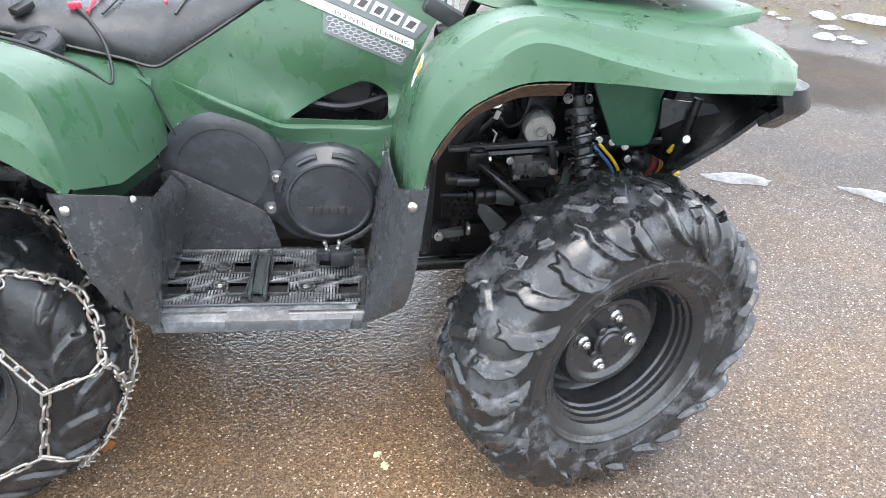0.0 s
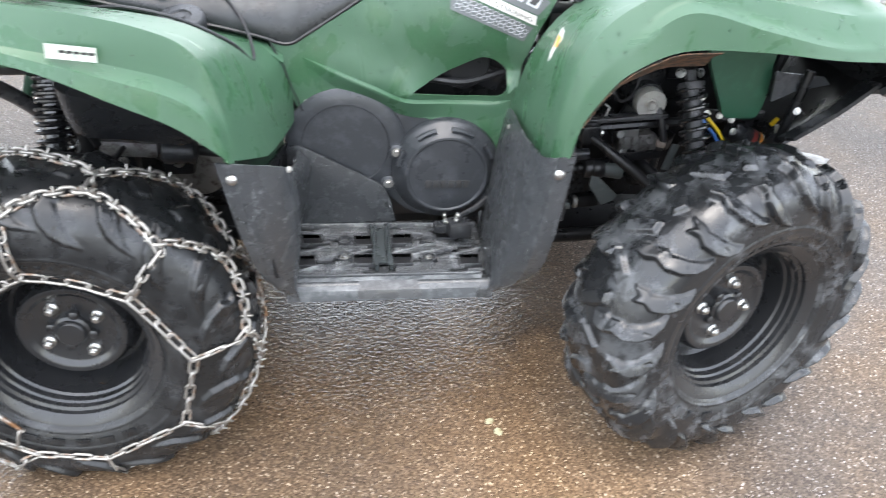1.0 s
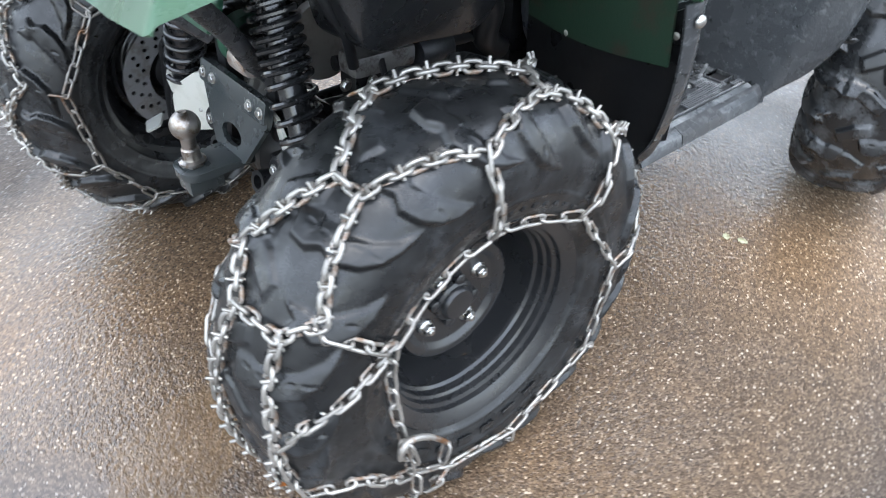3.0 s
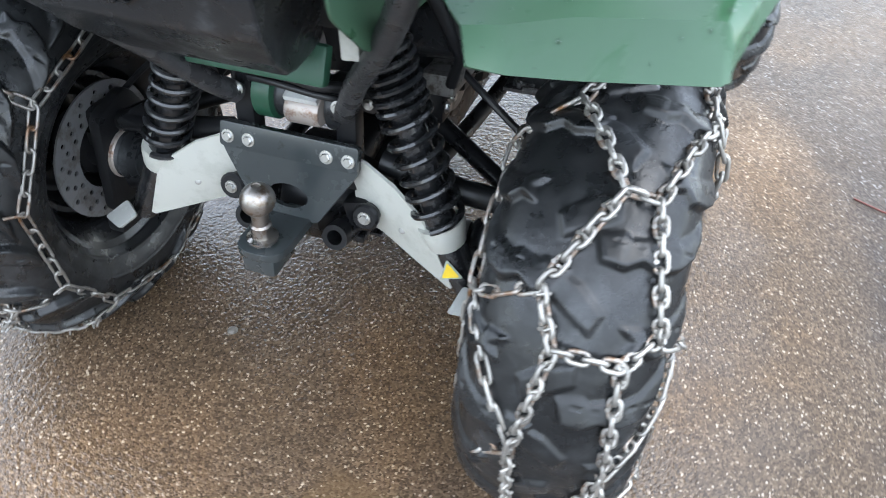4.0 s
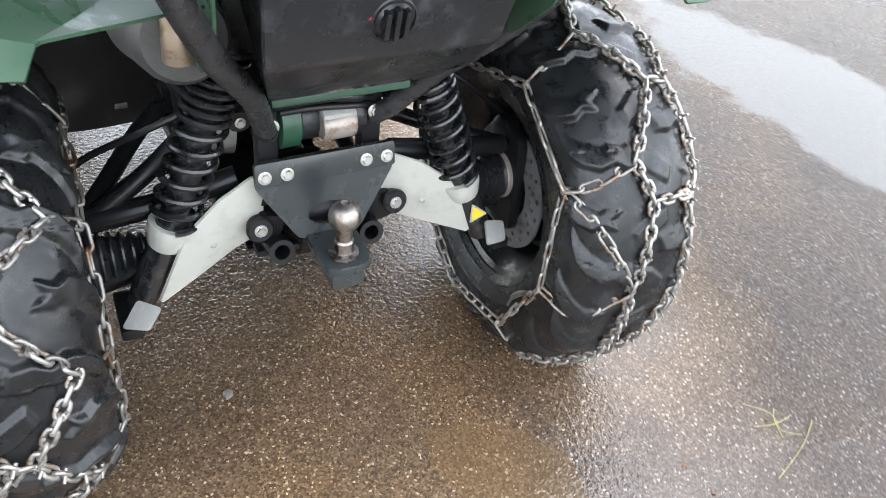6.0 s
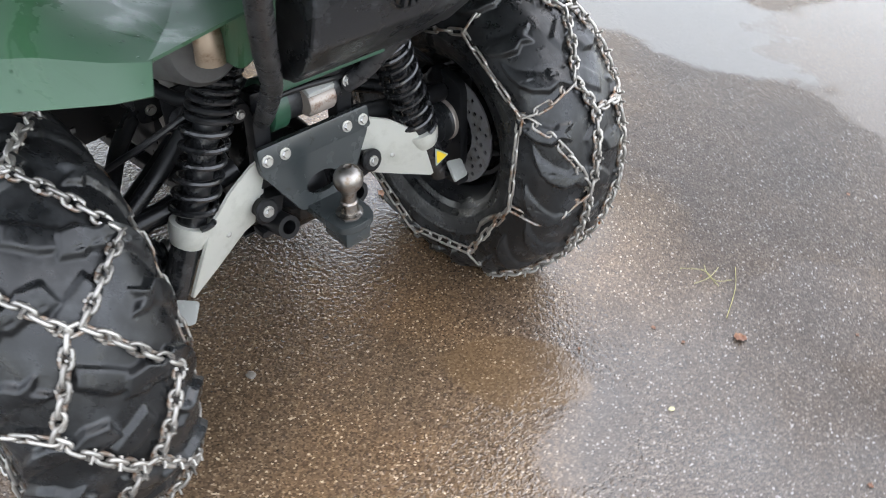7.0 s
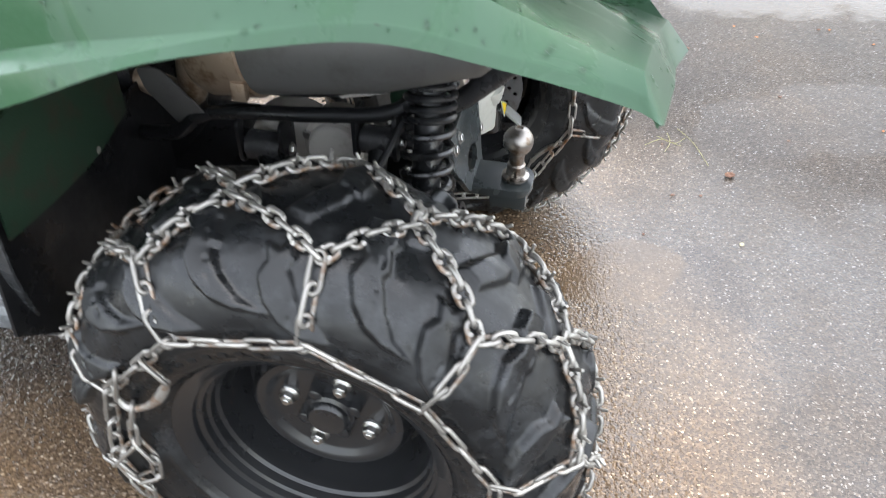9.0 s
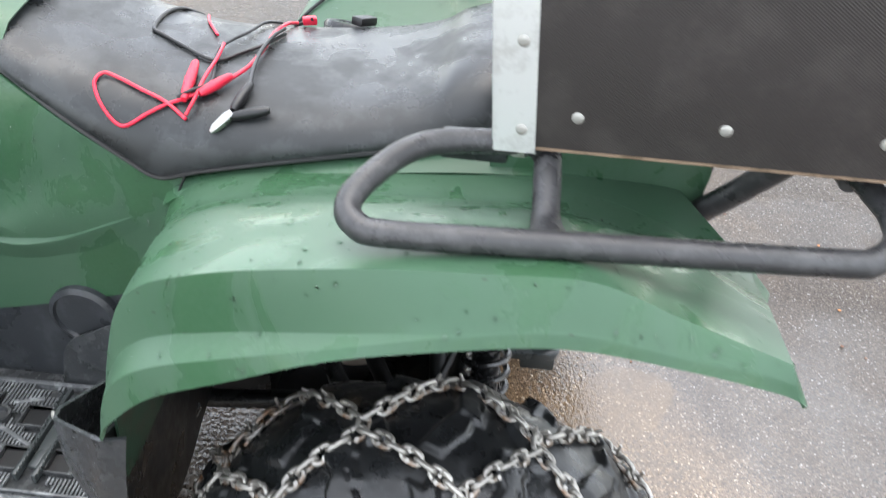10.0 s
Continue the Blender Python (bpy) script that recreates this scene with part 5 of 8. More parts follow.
# ---- frame, arms and shock absorbers ----
for s in (-1, 1):
    part("frame_rail", tube(spline([(1.36, 0.15 * s, 0.36), (1.10, 0.16 * s, 0.300), (0.60, 0.16 * s, 0.29), (0.15, 0.13 * s, 0.31), (-0.02, 0.075 * s, 0.335)], 6), 0.016, 10), DARK, quad, "dark tubular frame", body=True)
    if s > 0:
        part("frame_rail", tube(spline([(0.40, 0.16, 0.47), (0.31, 0.19, 0.500), (0.25, 0.19, 0.540), (0.10, 0.185, 0.553), (0.00, 0.170, 0.562), (-0.040, 0.150, 0.60), (-0.10, 0.12, 0.72)], 6), 0.0105, 14), DARK, quad, body=True)
    else:
        part("frame_rail", tube([(-0.085, -0.150, 0.760), (-0.030, -0.190, 0.690), (0.012, -0.215, 0.600), (0.030, -0.200, 0.545)], 0.0085, 10), DARK, quad, body=True)
        part("frame_rail", tube([(0.030, -0.150, 0.530), (0.330, -0.160, 0.500)], 0.012, 10), DARK, quad, body=True)
    # rear arms
    part("rear_arm", tube([(0.05, 0.12 * s, 0.335), (0.0, 0.24 * s, 0.312), (-0.015, 0.335 * s, 0.285)], 0.016, 10), DARK, quad, "black steel suspension arm", body=True)
    part("rear_arm", tube([(-0.02, 0.12 * s, 0.335), (-0.02, 0.24 * s, 0.312), (-0.015, 0.335 * s, 0.285)], 0.016, 10), DARK, quad, body=True)
    part("rear_arm", tube([(0.12, 0.15 * s, 0.43), (0.06, 0.25 * s, 0.405), (0.0, 0.34 * s, 0.390)], 0.014, 10), DARK, quad, body=True)
    part("rear_arm", tube([(-0.02, 0.12 * s, 0.435), (-0.01, 0.24 * s, 0.405), (0.0, 0.34 * s, 0.390)], 0.018, 10), DARK, quad, body=True)
    part("hub_knuckle", block(0.05, 0.05, 0.19, pose(0.0, 0.378 * s, 0.315), 0.012), DARK, quad, body=True)
    if s < 0:
        part("arm_pivot", block(0.06, 0.045, 0.05, pose(0.17, 0.165 * s, 0.495), 0.01), DARK, quad, body=True)
        part("arm_pivot", block(0.05, 0.045, 0.06, pose(0.065, 0.165 * s, 0.500), 0.01), DARK, quad, body=True)
    else:
        for x0, x1, z, r in ((0.158, 0.218, 0.478, 0.0215), (-0.006, 0.046, 0.512, 0.020)):
            bush = tube([(x0, 0.165, z), (x0 + 0.004, 0.165, z), (x0 + 0.0045, 0.165, z), (x1 - 0.0045, 0.165, z), (x1 - 0.004, 0.165, z), (x1, 0.165, z)], [r - 0.005, r - 0.005, r, r, r - 0.005, r - 0.005], 20)
            part("arm_pivot", bush, TUBE, quad, "black steel arm pivot with a bolt", body=True)
            part("pivot_lug", plate(round_outline([(-0.024, 0.05), (0.024, 0.05), (0.022, -0.022), (-0.022, -0.022)], 0.014), 0.006, Matrix(((0, 0, 1, x1 - 0.001), (1, 0, 0, 0.165), (0, 1, 0, z), (0, 0, 0, 1))), bevel=0.001), DARK, quad, body=True)
            part("pivot_lug", plate(round_outline([(-0.024, 0.05), (0.024, 0.05), (0.022, -0.022), (-0.022, -0.022)], 0.014), 0.006, Matrix(((0, 0, 1, x0 - 0.005), (1, 0, 0, 0.165), (0, 1, 0, z), (0, 0, 0, 1))), bevel=0.001), DARK, quad, body=True)
            bolt_at(quad, (x1 + 0.005, 0.165, z), (1, 0, 0), BOLT)
            bolt_at(quad, (x0 - 0.006, 0.165, z), (-1, 0, 0), BOLT)
        part("rear_arm", tube(spline([(0.188, 0.172, 0.470), (0.150, 0.23, 0.435), (0.07, 0.29, 0.408), (0.0, 0.34, 0.390)], 4), 0.014, 12), DARK, quad, body=True)
        part("rear_arm", tube(spline([(0.018, 0.172, 0.505), (0.012, 0.23, 0.455), (0.005, 0.29, 0.415), (0.0, 0.34, 0.390)], 4), 0.014, 12), DARK, quad, body=True)
        part("engine_mount", block(0.075, 0.03, 0.024, pose(0.045, 0.135, 0.578, 0, 14, 0), 0.006), GEARCASE, quad, "grey cast bracket on the frame", body=True)
        for x, z in ((0.064, 0.590), (0.026, 0.600)):
            bolt_at(quad, (x, 0.141, z), (0, 0.7, 0.7), BOLT)
        part("breather_hose", tube(spline([(0.30, 0.13, 0.50), (0.27, 0.155, 0.555), (0.20, 0.16, 0.565), (0.10, 0.155, 0.570), (0.02, 0.16, 0.60), (-0.01, 0.17, 0.65)], 5), 0.007, 10), BLACKWIRE, quad, "black rubber hose", body=True)
    ribs = [(0.013, 0.09), (0.013, 0.236), (0.017, 0.238), (0.018, 0.250)]
    for k in range(6):
        y, r = 0.254 + 0.0145 * k, 0.022 + 0.0034 * k
        ribs += [(r - 0.004, y), (r + 0.004, y + 0.005), (r + 0.004, y + 0.008), (r - 0.003, y + 0.0125)]
    AXLE = Matrix.Translation((0.0, 0.0, 0.325)) @ Matrix.Rotation(radians(-90 * s), 4, 'X')
    boot = part("axle_boot", lathe(ribs + [(0.040, 0.344), (0.040, 0.362), (0.03, 0.366)], 28, AXLE), PLASTIC, quad, "black ribbed rubber axle boot", body=True)
    part("boot_clamp", lathe([(0.0185, 0.240), (0.0200, 0.242), (0.0200, 0.249), (0.0185, 0.251)], 24, AXLE), ZINC, boot, body=True)
    part("boot_clamp", lathe([(0.0405, 0.344), (0.0425, 0.346), (0.0425, 0.356), (0.0405, 0.358)], 24, AXLE), STAINED, boot, body=True)
    for x, y, z in ((0.172, 0.192, 0.500), (0.068, 0.190, 0.505), (0.015, 0.200, 0.520)) if s < 0 else ():
        bolt_at(quad, (x, y * s, z), (0, s, 0), BOLT)
    caliper = block(0.07, 0.045, 0.05, pose(0.055, 0.395 * s, 0.365, 0, 20, 0), 0.012)
    part("brake_caliper", caliper, CAST, quad, "grey cast brake caliper", body=True)

    # rear shock: damper, coil, collar
    top, low = Vector((-0.072, 0.112 * s, 0.700)), Vector((-0.066, 0.228 * s, 0.384))
    end = Vector((-0.070, 0.282 * s, 0.268))
    turns = lambda u: 21.0 * u if u < 0.46 else 9.66 + 12.0 * (u - 0.46)
    top.x, low.x = (-0.050, -0.064) if s < 0 else (top.x, low.x)
    if s > 0:
        # stands a little further forward
        top.x, low.x, end.x = -0.049, -0.054, -0.060
        low.y, low.z = 0.222, 0.398
    ax = (low - top).normalized()
    shock = part("shock_absorber", tube([top, top + ax * 0.06, top + ax * 0.061, low - ax * 0.03, low, end], [0.026, 0.026, 0.0205, 0.0205, 0.024, 0.021], 16), SPRINGPAINT, quad, "black coil-over shock absorber", body=True)
    n = 420
    side = ax.orthogonal().normalized()
    other = ax.cross(side)
    coil = tube([top.lerp(low, 0.06 + 0.92 * k / n) + (side * math.cos(turns(k / n) * 2 * math.pi) + other * math.sin(turns(k / n) * 2 * math.pi)) * 0.0320 for k in range(n + 1)], 0.0050, 8)
    part("spring", coil, SPRINGPAINT, shock, "black coil spring", body=True)
    part("collar", tube([low - ax * 0.004, low + ax * 0.006, low + ax * 0.03, low + ax * 0.034], [0.033, 0.033, 0.027, 0.025], 20), SHIELD, shock, "pale grey plastic collar", body=True)
    part("mount", lathe([(0.018, -0.026), (0.018, 0.026)], 16, Matrix.Translation(top) @ Matrix.Rotation(radians(90), 4, 'Y')), DARK, shock, body=True)

    # pale guards under the arms
    rim_of = [(-0.050, 0.086, 0.452), (-0.053, 0.108, 0.449), (-0.066, 0.155, 0.430), (-0.080, 0.203, 0.396), (-0.086, 0.220, 0.368), (-0.080, 0.253, 0.284), (-0.077, 0.249, 0.279), (-0.058, 0.190, 0.299), (-0.036, 0.128, 0.320), (-0.034, 0.088, 0.335)]
    guard = part("arm_guard", shell([(x, y * s, z) for x, y, z in rim_of], 0.005), SHIELD, quad, "pale grey plastic arm guard", body=True)
    again("rivet", RIVET, guard, Matrix.Translation(lean((-0.060, 0.168 * s, 0.352))) @ frame_of((-0.93, -0.12 * s, 0.35)))
    low_guard = plate(round_outline([(-0.026, -0.016), (0.012, -0.022), (0.028, 0.010), (-0.006, 0.024)], 0.006), 0.005, Matrix.Translation((-0.108, 0.284 * s, 0.290)) @ frame_of((-0.55, 0.15 * s, 0.83)), bevel=0.001)
    part("knuckle_guard", low_guard, PALEGREY, quad, "small pale plastic guard", body=True)
    part("guard_bracket", block(0.09, 0.03, 0.02, pose(-0.07, 0.30 * s, 0.265), 0.005), DARK, quad, body=True)

# warning sticker on the right shock
stick_m = Matrix.Translation((-0.0945, -0.257, 0.327)) @ frame_of((-1, 0.05, 0.30)) @ Matrix.Rotation(radians(-98), 4, 'Z')
edge = part("warning_sticker", plate(round_outline([(-0.017, -0.014), (0.017, -0.014), (0.0, 0.017)], 0.004), 0.0010, stick_m), OLDWHITE, quad, "yellow warning triangle with a pale edge", body=True)
part("sticker_field", plate(round_outline([(-0.0125, -0.0115), (0.0125, -0.0115), (0.0, 0.0120)], 0.003), 0.0008, stick_m @ Matrix.Translation((0, 0, 0.0014))), YELLOW, edge, body=True)

# skid plate under the engine and dark hub carriers
part("skid_plate", block(1.22, 0.20, 0.006, pose(0.63, 0, 0.268, 0, -0.9, 0), 0.002), DARK, quad, "dark steel skid plate under the frame", body=True)
for s in (-1, 1):
    carrier = plate(round_outline([(-0.055, 0.23), (0.06, 0.23), (0.085, 0.36), (0.04, 0.43), (-0.04, 0.41)], 0.02), 0.022, Matrix(((1, 0, 0, 0), (0, 0, s, 0.352 * s), (0, 1, 0, 0), (0, 0, 0, 1))), bevel=0.006)
    part("hub_carrier", carrier, DARK, quad, "dark cast hub carrier", body=True)
    part("brake_hose", tube(spline([(0.10 if s < 0 else -0.02, 0.16 * s, 0.56), (0.06 if s < 0 else 0.0, 0.24 * s, 0.52), (0.05, 0.32 * s, 0.46), (0.06, 0.385 * s, 0.40)], 6), 0.0052, 8), BLACKWIRE, quad, body=True)

# differential, posts and carrier behind it
diff = lathe([(0.02, -0.11), (0.045, -0.10), (0.060, -0.05), (0.085, -0.03), (0.085, 0.03), (0.060, 0.05), (0.045, 0.10), (0.02, 0.11)], 32, Matrix.Translation((0.03, 0, 0.33)) @ Matrix.Rotation(radians(90), 4, 'X'))
lathe([(0.05, 0.0), (0.04, 0.10), (0.03, 0.20)], 24, Matrix.Translation((0.06, 0, 0.335)) @ Matrix.Rotation(radians(90), 4, 'Y'), diff)
part("differential", diff, DARK, quad, "dark cast rear axle housing", body=True)
part("gear_case", lathe([(0.050, -0.03), (0.050, 0.006), (0.047, 0.009), (0.041, 0.010), (0.040, 0.020), (0.037, 0.023), (0.0, 0.024)], 40, facing(0.092, 0.132, 0.474, 1)), GEARCASE, quad, "pale dusty cast gear case", body=True)
part("gear_case", lathe([(0.075, 0.0), (0.070, 0.03), (0.05, 0.04), (0.0, 0.042)], 36, facing(0.165, 0.092, 0.445, 1)), GEARCASE, quad, body=True)
for k in range(5):
    ang = radians(20 + 72 * k)
    bolt_at(quad, (0.092 + 0.0455 * math.cos(ang), 0.1415, 0.474 + 0.0455 * math.sin(ang)), (0, 1, 0), SMALLBOLT)
part("gear_case", lathe([(0.062, 0.0), (0.060, 0.028), (0.044, 0.032), (0.0, 0.034)], 36, facing(0.20, -0.13, 0.47, -1)), CAST, quad, body=True)
for s in (-1, 1):
    part("frame_post", block(0.028, 0.030, 0.17, pose(-0.030, 0.078 * s, 0.475), 0.004), DARK, quad, body=True)
    bolt_at(quad, (-0.058, 0.075 * s, 0.531), (-1, 0, 0.2), BOLT)
    part("frame_post", tube([(-0.02, 0.118 * s, 0.552), (-0.055, 0.118 * s, 0.545)], 0.017, 14), DARK, quad, body=True)
    bolt_at(quad, (-0.057, 0.118 * s, 0.545), (-1, 0, 0.1), SMALLBOLT)
    ear_y = 0.1075 * s - 0.0075
    ear = lathe([(0.0, -0.030), (0.015, -0.030), (0.0165, -0.004), (0.0195, 0.0), (0.0205, 0.003), (0.0205, 0.007), (0.0175, 0.010), (0.0, 0.010)], 24, Matrix.Translation((-0.062, ear_y, 0.366)) @ frame_of((-1, 0, 0.20)))
    ear_part = part("pivot_ear", ear, DARK, quad, "black pivot bush", body=True)
    bolt_at(ear_part, (-0.0720, ear_y, 0.3680), (-1, 0, 0.20), BOLT)
    part("pivot_bracket", block(0.030, 0.040, 0.052, pose(-0.040, ear_y - 0.018 * s, 0.352, 14 * s, 0, 0), 0.006), DARK, quad, body=True)
    part("pivot_tube", lathe([(0.012, 0.04), (0.020, 0.04), (0.020, -0.02), (0.012, -0.02)], 20, Matrix.Translation((-0.045, 0.072 * s, 0.318)) @ Matrix.Rotation(radians(-75), 4, 'Y'), closed=True), DARK, quad, body=True)
part("cross_plate", block(0.03, 0.20, 0.012, pose(-0.03, 0, 0.300), 0.003), DARK, quad, body=True)
part("rear_gear", lathe([(0.038, 0.028), (0.044, 0.031), (0.044, 0.058), (0.038, 0.062)], 28, Matrix.Translation((-0.010, 0.0, 0.515)) @ Matrix.Rotation(radians(-90), 4, 'X')), DEEP_GREEN, quad, "green painted gear flange", body=True)
part("rear_gear", lathe([(0.036, -0.072), (0.040, -0.068), (0.040, -0.050), (0.034, -0.046), (0.034, 0.026), (0.038, 0.030)], 28, Matrix.Translation((-0.010, 0.0, 0.512)) @ Matrix.Rotation(radians(-90), 4, 'X')), PLASTIC, quad, "black gear body", body=True)
part("gear_hose", tube(spline([(-0.040, 0.072, 0.552), (-0.056, 0.040, 0.563), (-0.062, -0.010, 0.566), (-0.058, -0.050, 0.558), (-0.030, -0.085, 0.550)], 6), 0.0075, 10), BLACKWIRE, quad, "black hose over the gear", body=True)
part("gear_hose", tube(spline([(-0.048, 0.060, 0.545), (-0.060, 0.015, 0.552), (-0.060, -0.045, 0.546), (-0.035, -0.090, 0.530)], 6), 0.0050, 10), BLACKWIRE, quad, body=True)
part("rust_bracket", lathe([(0.0, -0.026), (0.020, -0.026), (0.023, -0.022), (0.023, 0.020), (0.020, 0.024), (0.0, 0.024)], 24, Matrix.Translation((-0.046, -0.022, 0.514)) @ Matrix.Rotation(radians(-90), 4, 'X')), STAINED, quad, "tan stained bare metal fitting", body=True)
part("rust_bracket", block(0.024, 0.050, 0.010, pose(-0.052, -0.022, 0.537, 0, -20, 0), 0.003), ALU, quad, "pale plate on the bracket", body=True)

# tow bracket and ball
ez = Vector((-0.97, 0.0, 0.24)).normalized()
ey = Vector((0.24, 0, 0.97)).normalized()
ex = ey.cross(ez)
hm = Matrix(((ex.x, ey.x, ez.x, -0.052), (ex.y, ey.y, ez.y, -0.001), (ex.z, ey.z, ez.z, 0.475), (0, 0, 0, 1)))
plate_out = round_outline([(-0.105, 0.0), (0.105, 0.0), (0.105, -0.040), (0.048, -0.128), (-0.048, -0.128), (-0.105, -0.040)], 0.008)
slot = [(0.032 * math.cos(a), -0.094 + 0.018 * math.sin(a)) for a in (2 * math.pi * k / 24 for k in range(24))]
bracket = part("tow_bracket", plate(plate_out, 0.008, hm, [slot]), GREYSTEEL, quad, "grey painted steel tow bracket, scratched", body=True)
part("bracket_flange", plate(round_outline([(-0.106, 0.001), (0.106, 0.001), (0.106, -0.036), (-0.106, -0.036)], 0.006), 0.007, hm @ Matrix.Translation((0, 0, 0.0085)), bevel=0.001), GREYSTEEL, bracket, body=True)
for y in (-0.0925, -0.060, 0.060, 0.0925):
    bolt_at(bracket, hm @ Vector((y * (1 if ex.y > 0 else -1), -0.020, 0.0155)), ez, BOLT)
tongue = plate(round_outline([(-0.062, -0.038), (-0.150, -0.037), (-0.172, -0.034), (-0.182, -0.020), (-0.184, 0.0), (-0.182, 0.020), (-0.172, 0.034), (-0.150, 0.037), (-0.062, 0.038)], 0.010), 0.014, pose(0, -0.001, 0.343), bevel=0.002)
part("tongue", tongue, GREYSTEEL, bracket, body=True)
ball = lathe([(0.022, 0.362), (0.022, 0.366), (0.016, 0.369), (0.0145, 0.374), (0.0145, 0.386), (0.0118, 0.389), (0.0122, 0.405)] + [(0.0240 * math.sin(radians(a)), 0.4285 - 0.0240 * math.cos(radians(a))) for a in range(36, 164, 8)] + [(0.0065, 0.4520), (0.006, 0.4495), (0.0, 0.4490)], 40, pose(-0.154, 0.001, 0))
lathe([(0.019, 0.357), (0.019, 0.364)], 6, pose(-0.154, 0.001, 0), ball)
part("tow_ball", ball, BALLSTEEL, bracket, "worn bare steel tow ball", body=True)
part("tongue_block", block(0.060, 0.050, 0.030, pose(-0.146, 0.0, 0.327), 0.005), GREYSTEEL, bracket, body=True)
part("tow_nut", lathe([(0.021, 0.343), (0.021, 0.326), (0.013, 0.325), (0.013, 0.312)], 6, pose(-0.154, 0.001, 0)), DARK, bracket, body=True)

# ---- rear storage box, exhaust, air box ----
rows = [[(x, 0.012 - w, z), (x, 0.012 + w, z)] for x, w, z in ((-0.10, 0.090, 0.640), (-0.170, 0.095, 0.640), (-0.198, 0.102, 0.650), (-0.252, 0.122, 0.692), (-0.290, 0.134, 0.735), (-0.308, 0.138, 0.795), (-0.312, 0.138, 0.850), (-0.05, 0.138, 0.850))]
bm = bmesh.new()
vl = [bm.verts.new(r[0]) for r in rows]
vr = [bm.verts.new(r[1]) for r in rows]
for k in range(len(rows)):
    j = (k + 1) % len(rows)
    bm.faces.new((vl[k], vl[j], vr[j], vr[k]))
bm.faces.new(vl)
bm.faces.new(vr[::-1])
bmesh.ops.bevel(bm, geom=bm.edges[:], offset=0.008, segments=3, affect='EDGES', profile=0.6)
store = part("storage_box", bm, PLASTIC, quad, "black plastic rear storage box with a screw cap", body=True)
cap_m = Matrix.Translation((-0.300, 0.016, 0.782)) @ frame_of((-1, 0, -0.18))
cap = part("cap_ring", lathe([(0.0255, -0.004), (0.0262, 0.004), (0.0235, 0.006), (0.0215, -0.002)], 36, cap_m), PLASTIC, store, body=True)
knob = lathe([(0.0205, -0.002), (0.0200, 0.006), (0.0170, 0.009), (0.0, 0.009)], 32, cap_m)
for k in (-1, 0, 1):
    block(0.0062, 0.036 - 0.006 * abs(k), 0.012, cap_m @ Matrix.Translation((0.0105 * k, 0, 0.011)), 0.0025, knob)
part("screw_cap", knob, RIM, store, "glossy black screw cap with ridges", body=True)
part("cap_mark", lathe([(0.004, -0.002), (0.004, 0.003), (0.0, 0.004)], 12, Matrix.Translation((-0.302, 0.040, 0.787)) @ frame_of((-1, 0, -0.18))), RED, store, "small red mark", body=True)
part("light_strip", block(0.02, 0.19, 0.05, pose(-0.115, 0, 0.622, 0, 20, 0), 0.006), DEEP_GREEN, quad, "green plastic strip below the box", body=True)
part("strip_label", block(0.002, 0.075, 0.008, pose(-0.128, 0.005, 0.628, 0, 20, 0), 0), WHITE, quad, "white label", body=True)

# exhaust on the left
muf_m = Matrix.Translation((0.04, 0.190, 0.681)) @ Matrix.Rotation(radians(98), 4, 'Y')
muf = lathe([(0.010, -0.176), (0.048, -0.172), (0.056, -0.160), (0.070, -0.06), (0.074, -0.04), (0.074, 0.135)], 48, muf_m)
muffler = part("muffler", muf, MUFFLER, quad, "dull grey steel exhaust muffler", body=True)
part("muffler_neck", lathe([(0.0738, 0.135), (0.0735, 0.185), (0.066, 0.200), (0.040, 0.206), (0.010, 0.207)], 48, muf_m), HEATED, muffler, "heat-tanned front end of the muffler", body=True)
part("band", lathe([(0.0745, 0.120), (0.0775, 0.122), (0.0775, 0.138), (0.0745, 0.140)], 48, muf_m), HEATED, muffler, "tan steel clamp band", body=True)
band_bolt = muf_m @ Matrix.Rotation(radians(-28), 4, 'Z') @ Vector((0.0, 0.081, 0.130))
part("band_lug", block(0.020, 0.012, 0.026, Matrix.Translation(band_bolt), 0.003), HEATED, muffler, body=True)
part("header_pipe", tube(spline([(0.235, 0.190, 0.648), (0.262, 0.190, 0.630), (0.272, 0.186, 0.590), (0.280, 0.178, 0.560), (0.33, 0.15, 0.54), (0.45, 0.10, 0.54)], 6), 0.019, 14), HEATED, muffler, "heat-tanned exhaust pipe", body=True)
part("tail_pipe", tube(spline([(-0.110, 0.190, 0.712), (-0.135, 0.195, 0.742), (-0.155, 0.200, 0.742), (-0.163, 0.202, 0.722), (-0.164, 0.203, 0.698)], 5), 0.0185, 16), HEATED, muffler, "tan steel tail pipe", body=True)
# a near-black disc stands for the unlit inside of the pipe
part("pipe_mouth", lathe([(0.0165, 0.0), (0.0, 0.0)], 16, Matrix.Translation((-0.1640, 0.203, 0.6975))), INK, muffler, body=True)
part("heat_shield", plate(round_outline([(0.262, 0.530), (0.318, 0.502), (0.332, 0.575), (0.322, 0.622), (0.288, 0.625)], 0.010), 0.003, Matrix(((1, 0, 0, -0.008), (0, 0.5, 1, -0.072), (0, 1, 0, 0.006), (0, 0, 0, 1))), bevel=0.0008), MUFFLER, quad, "grey heat shield", body=True)
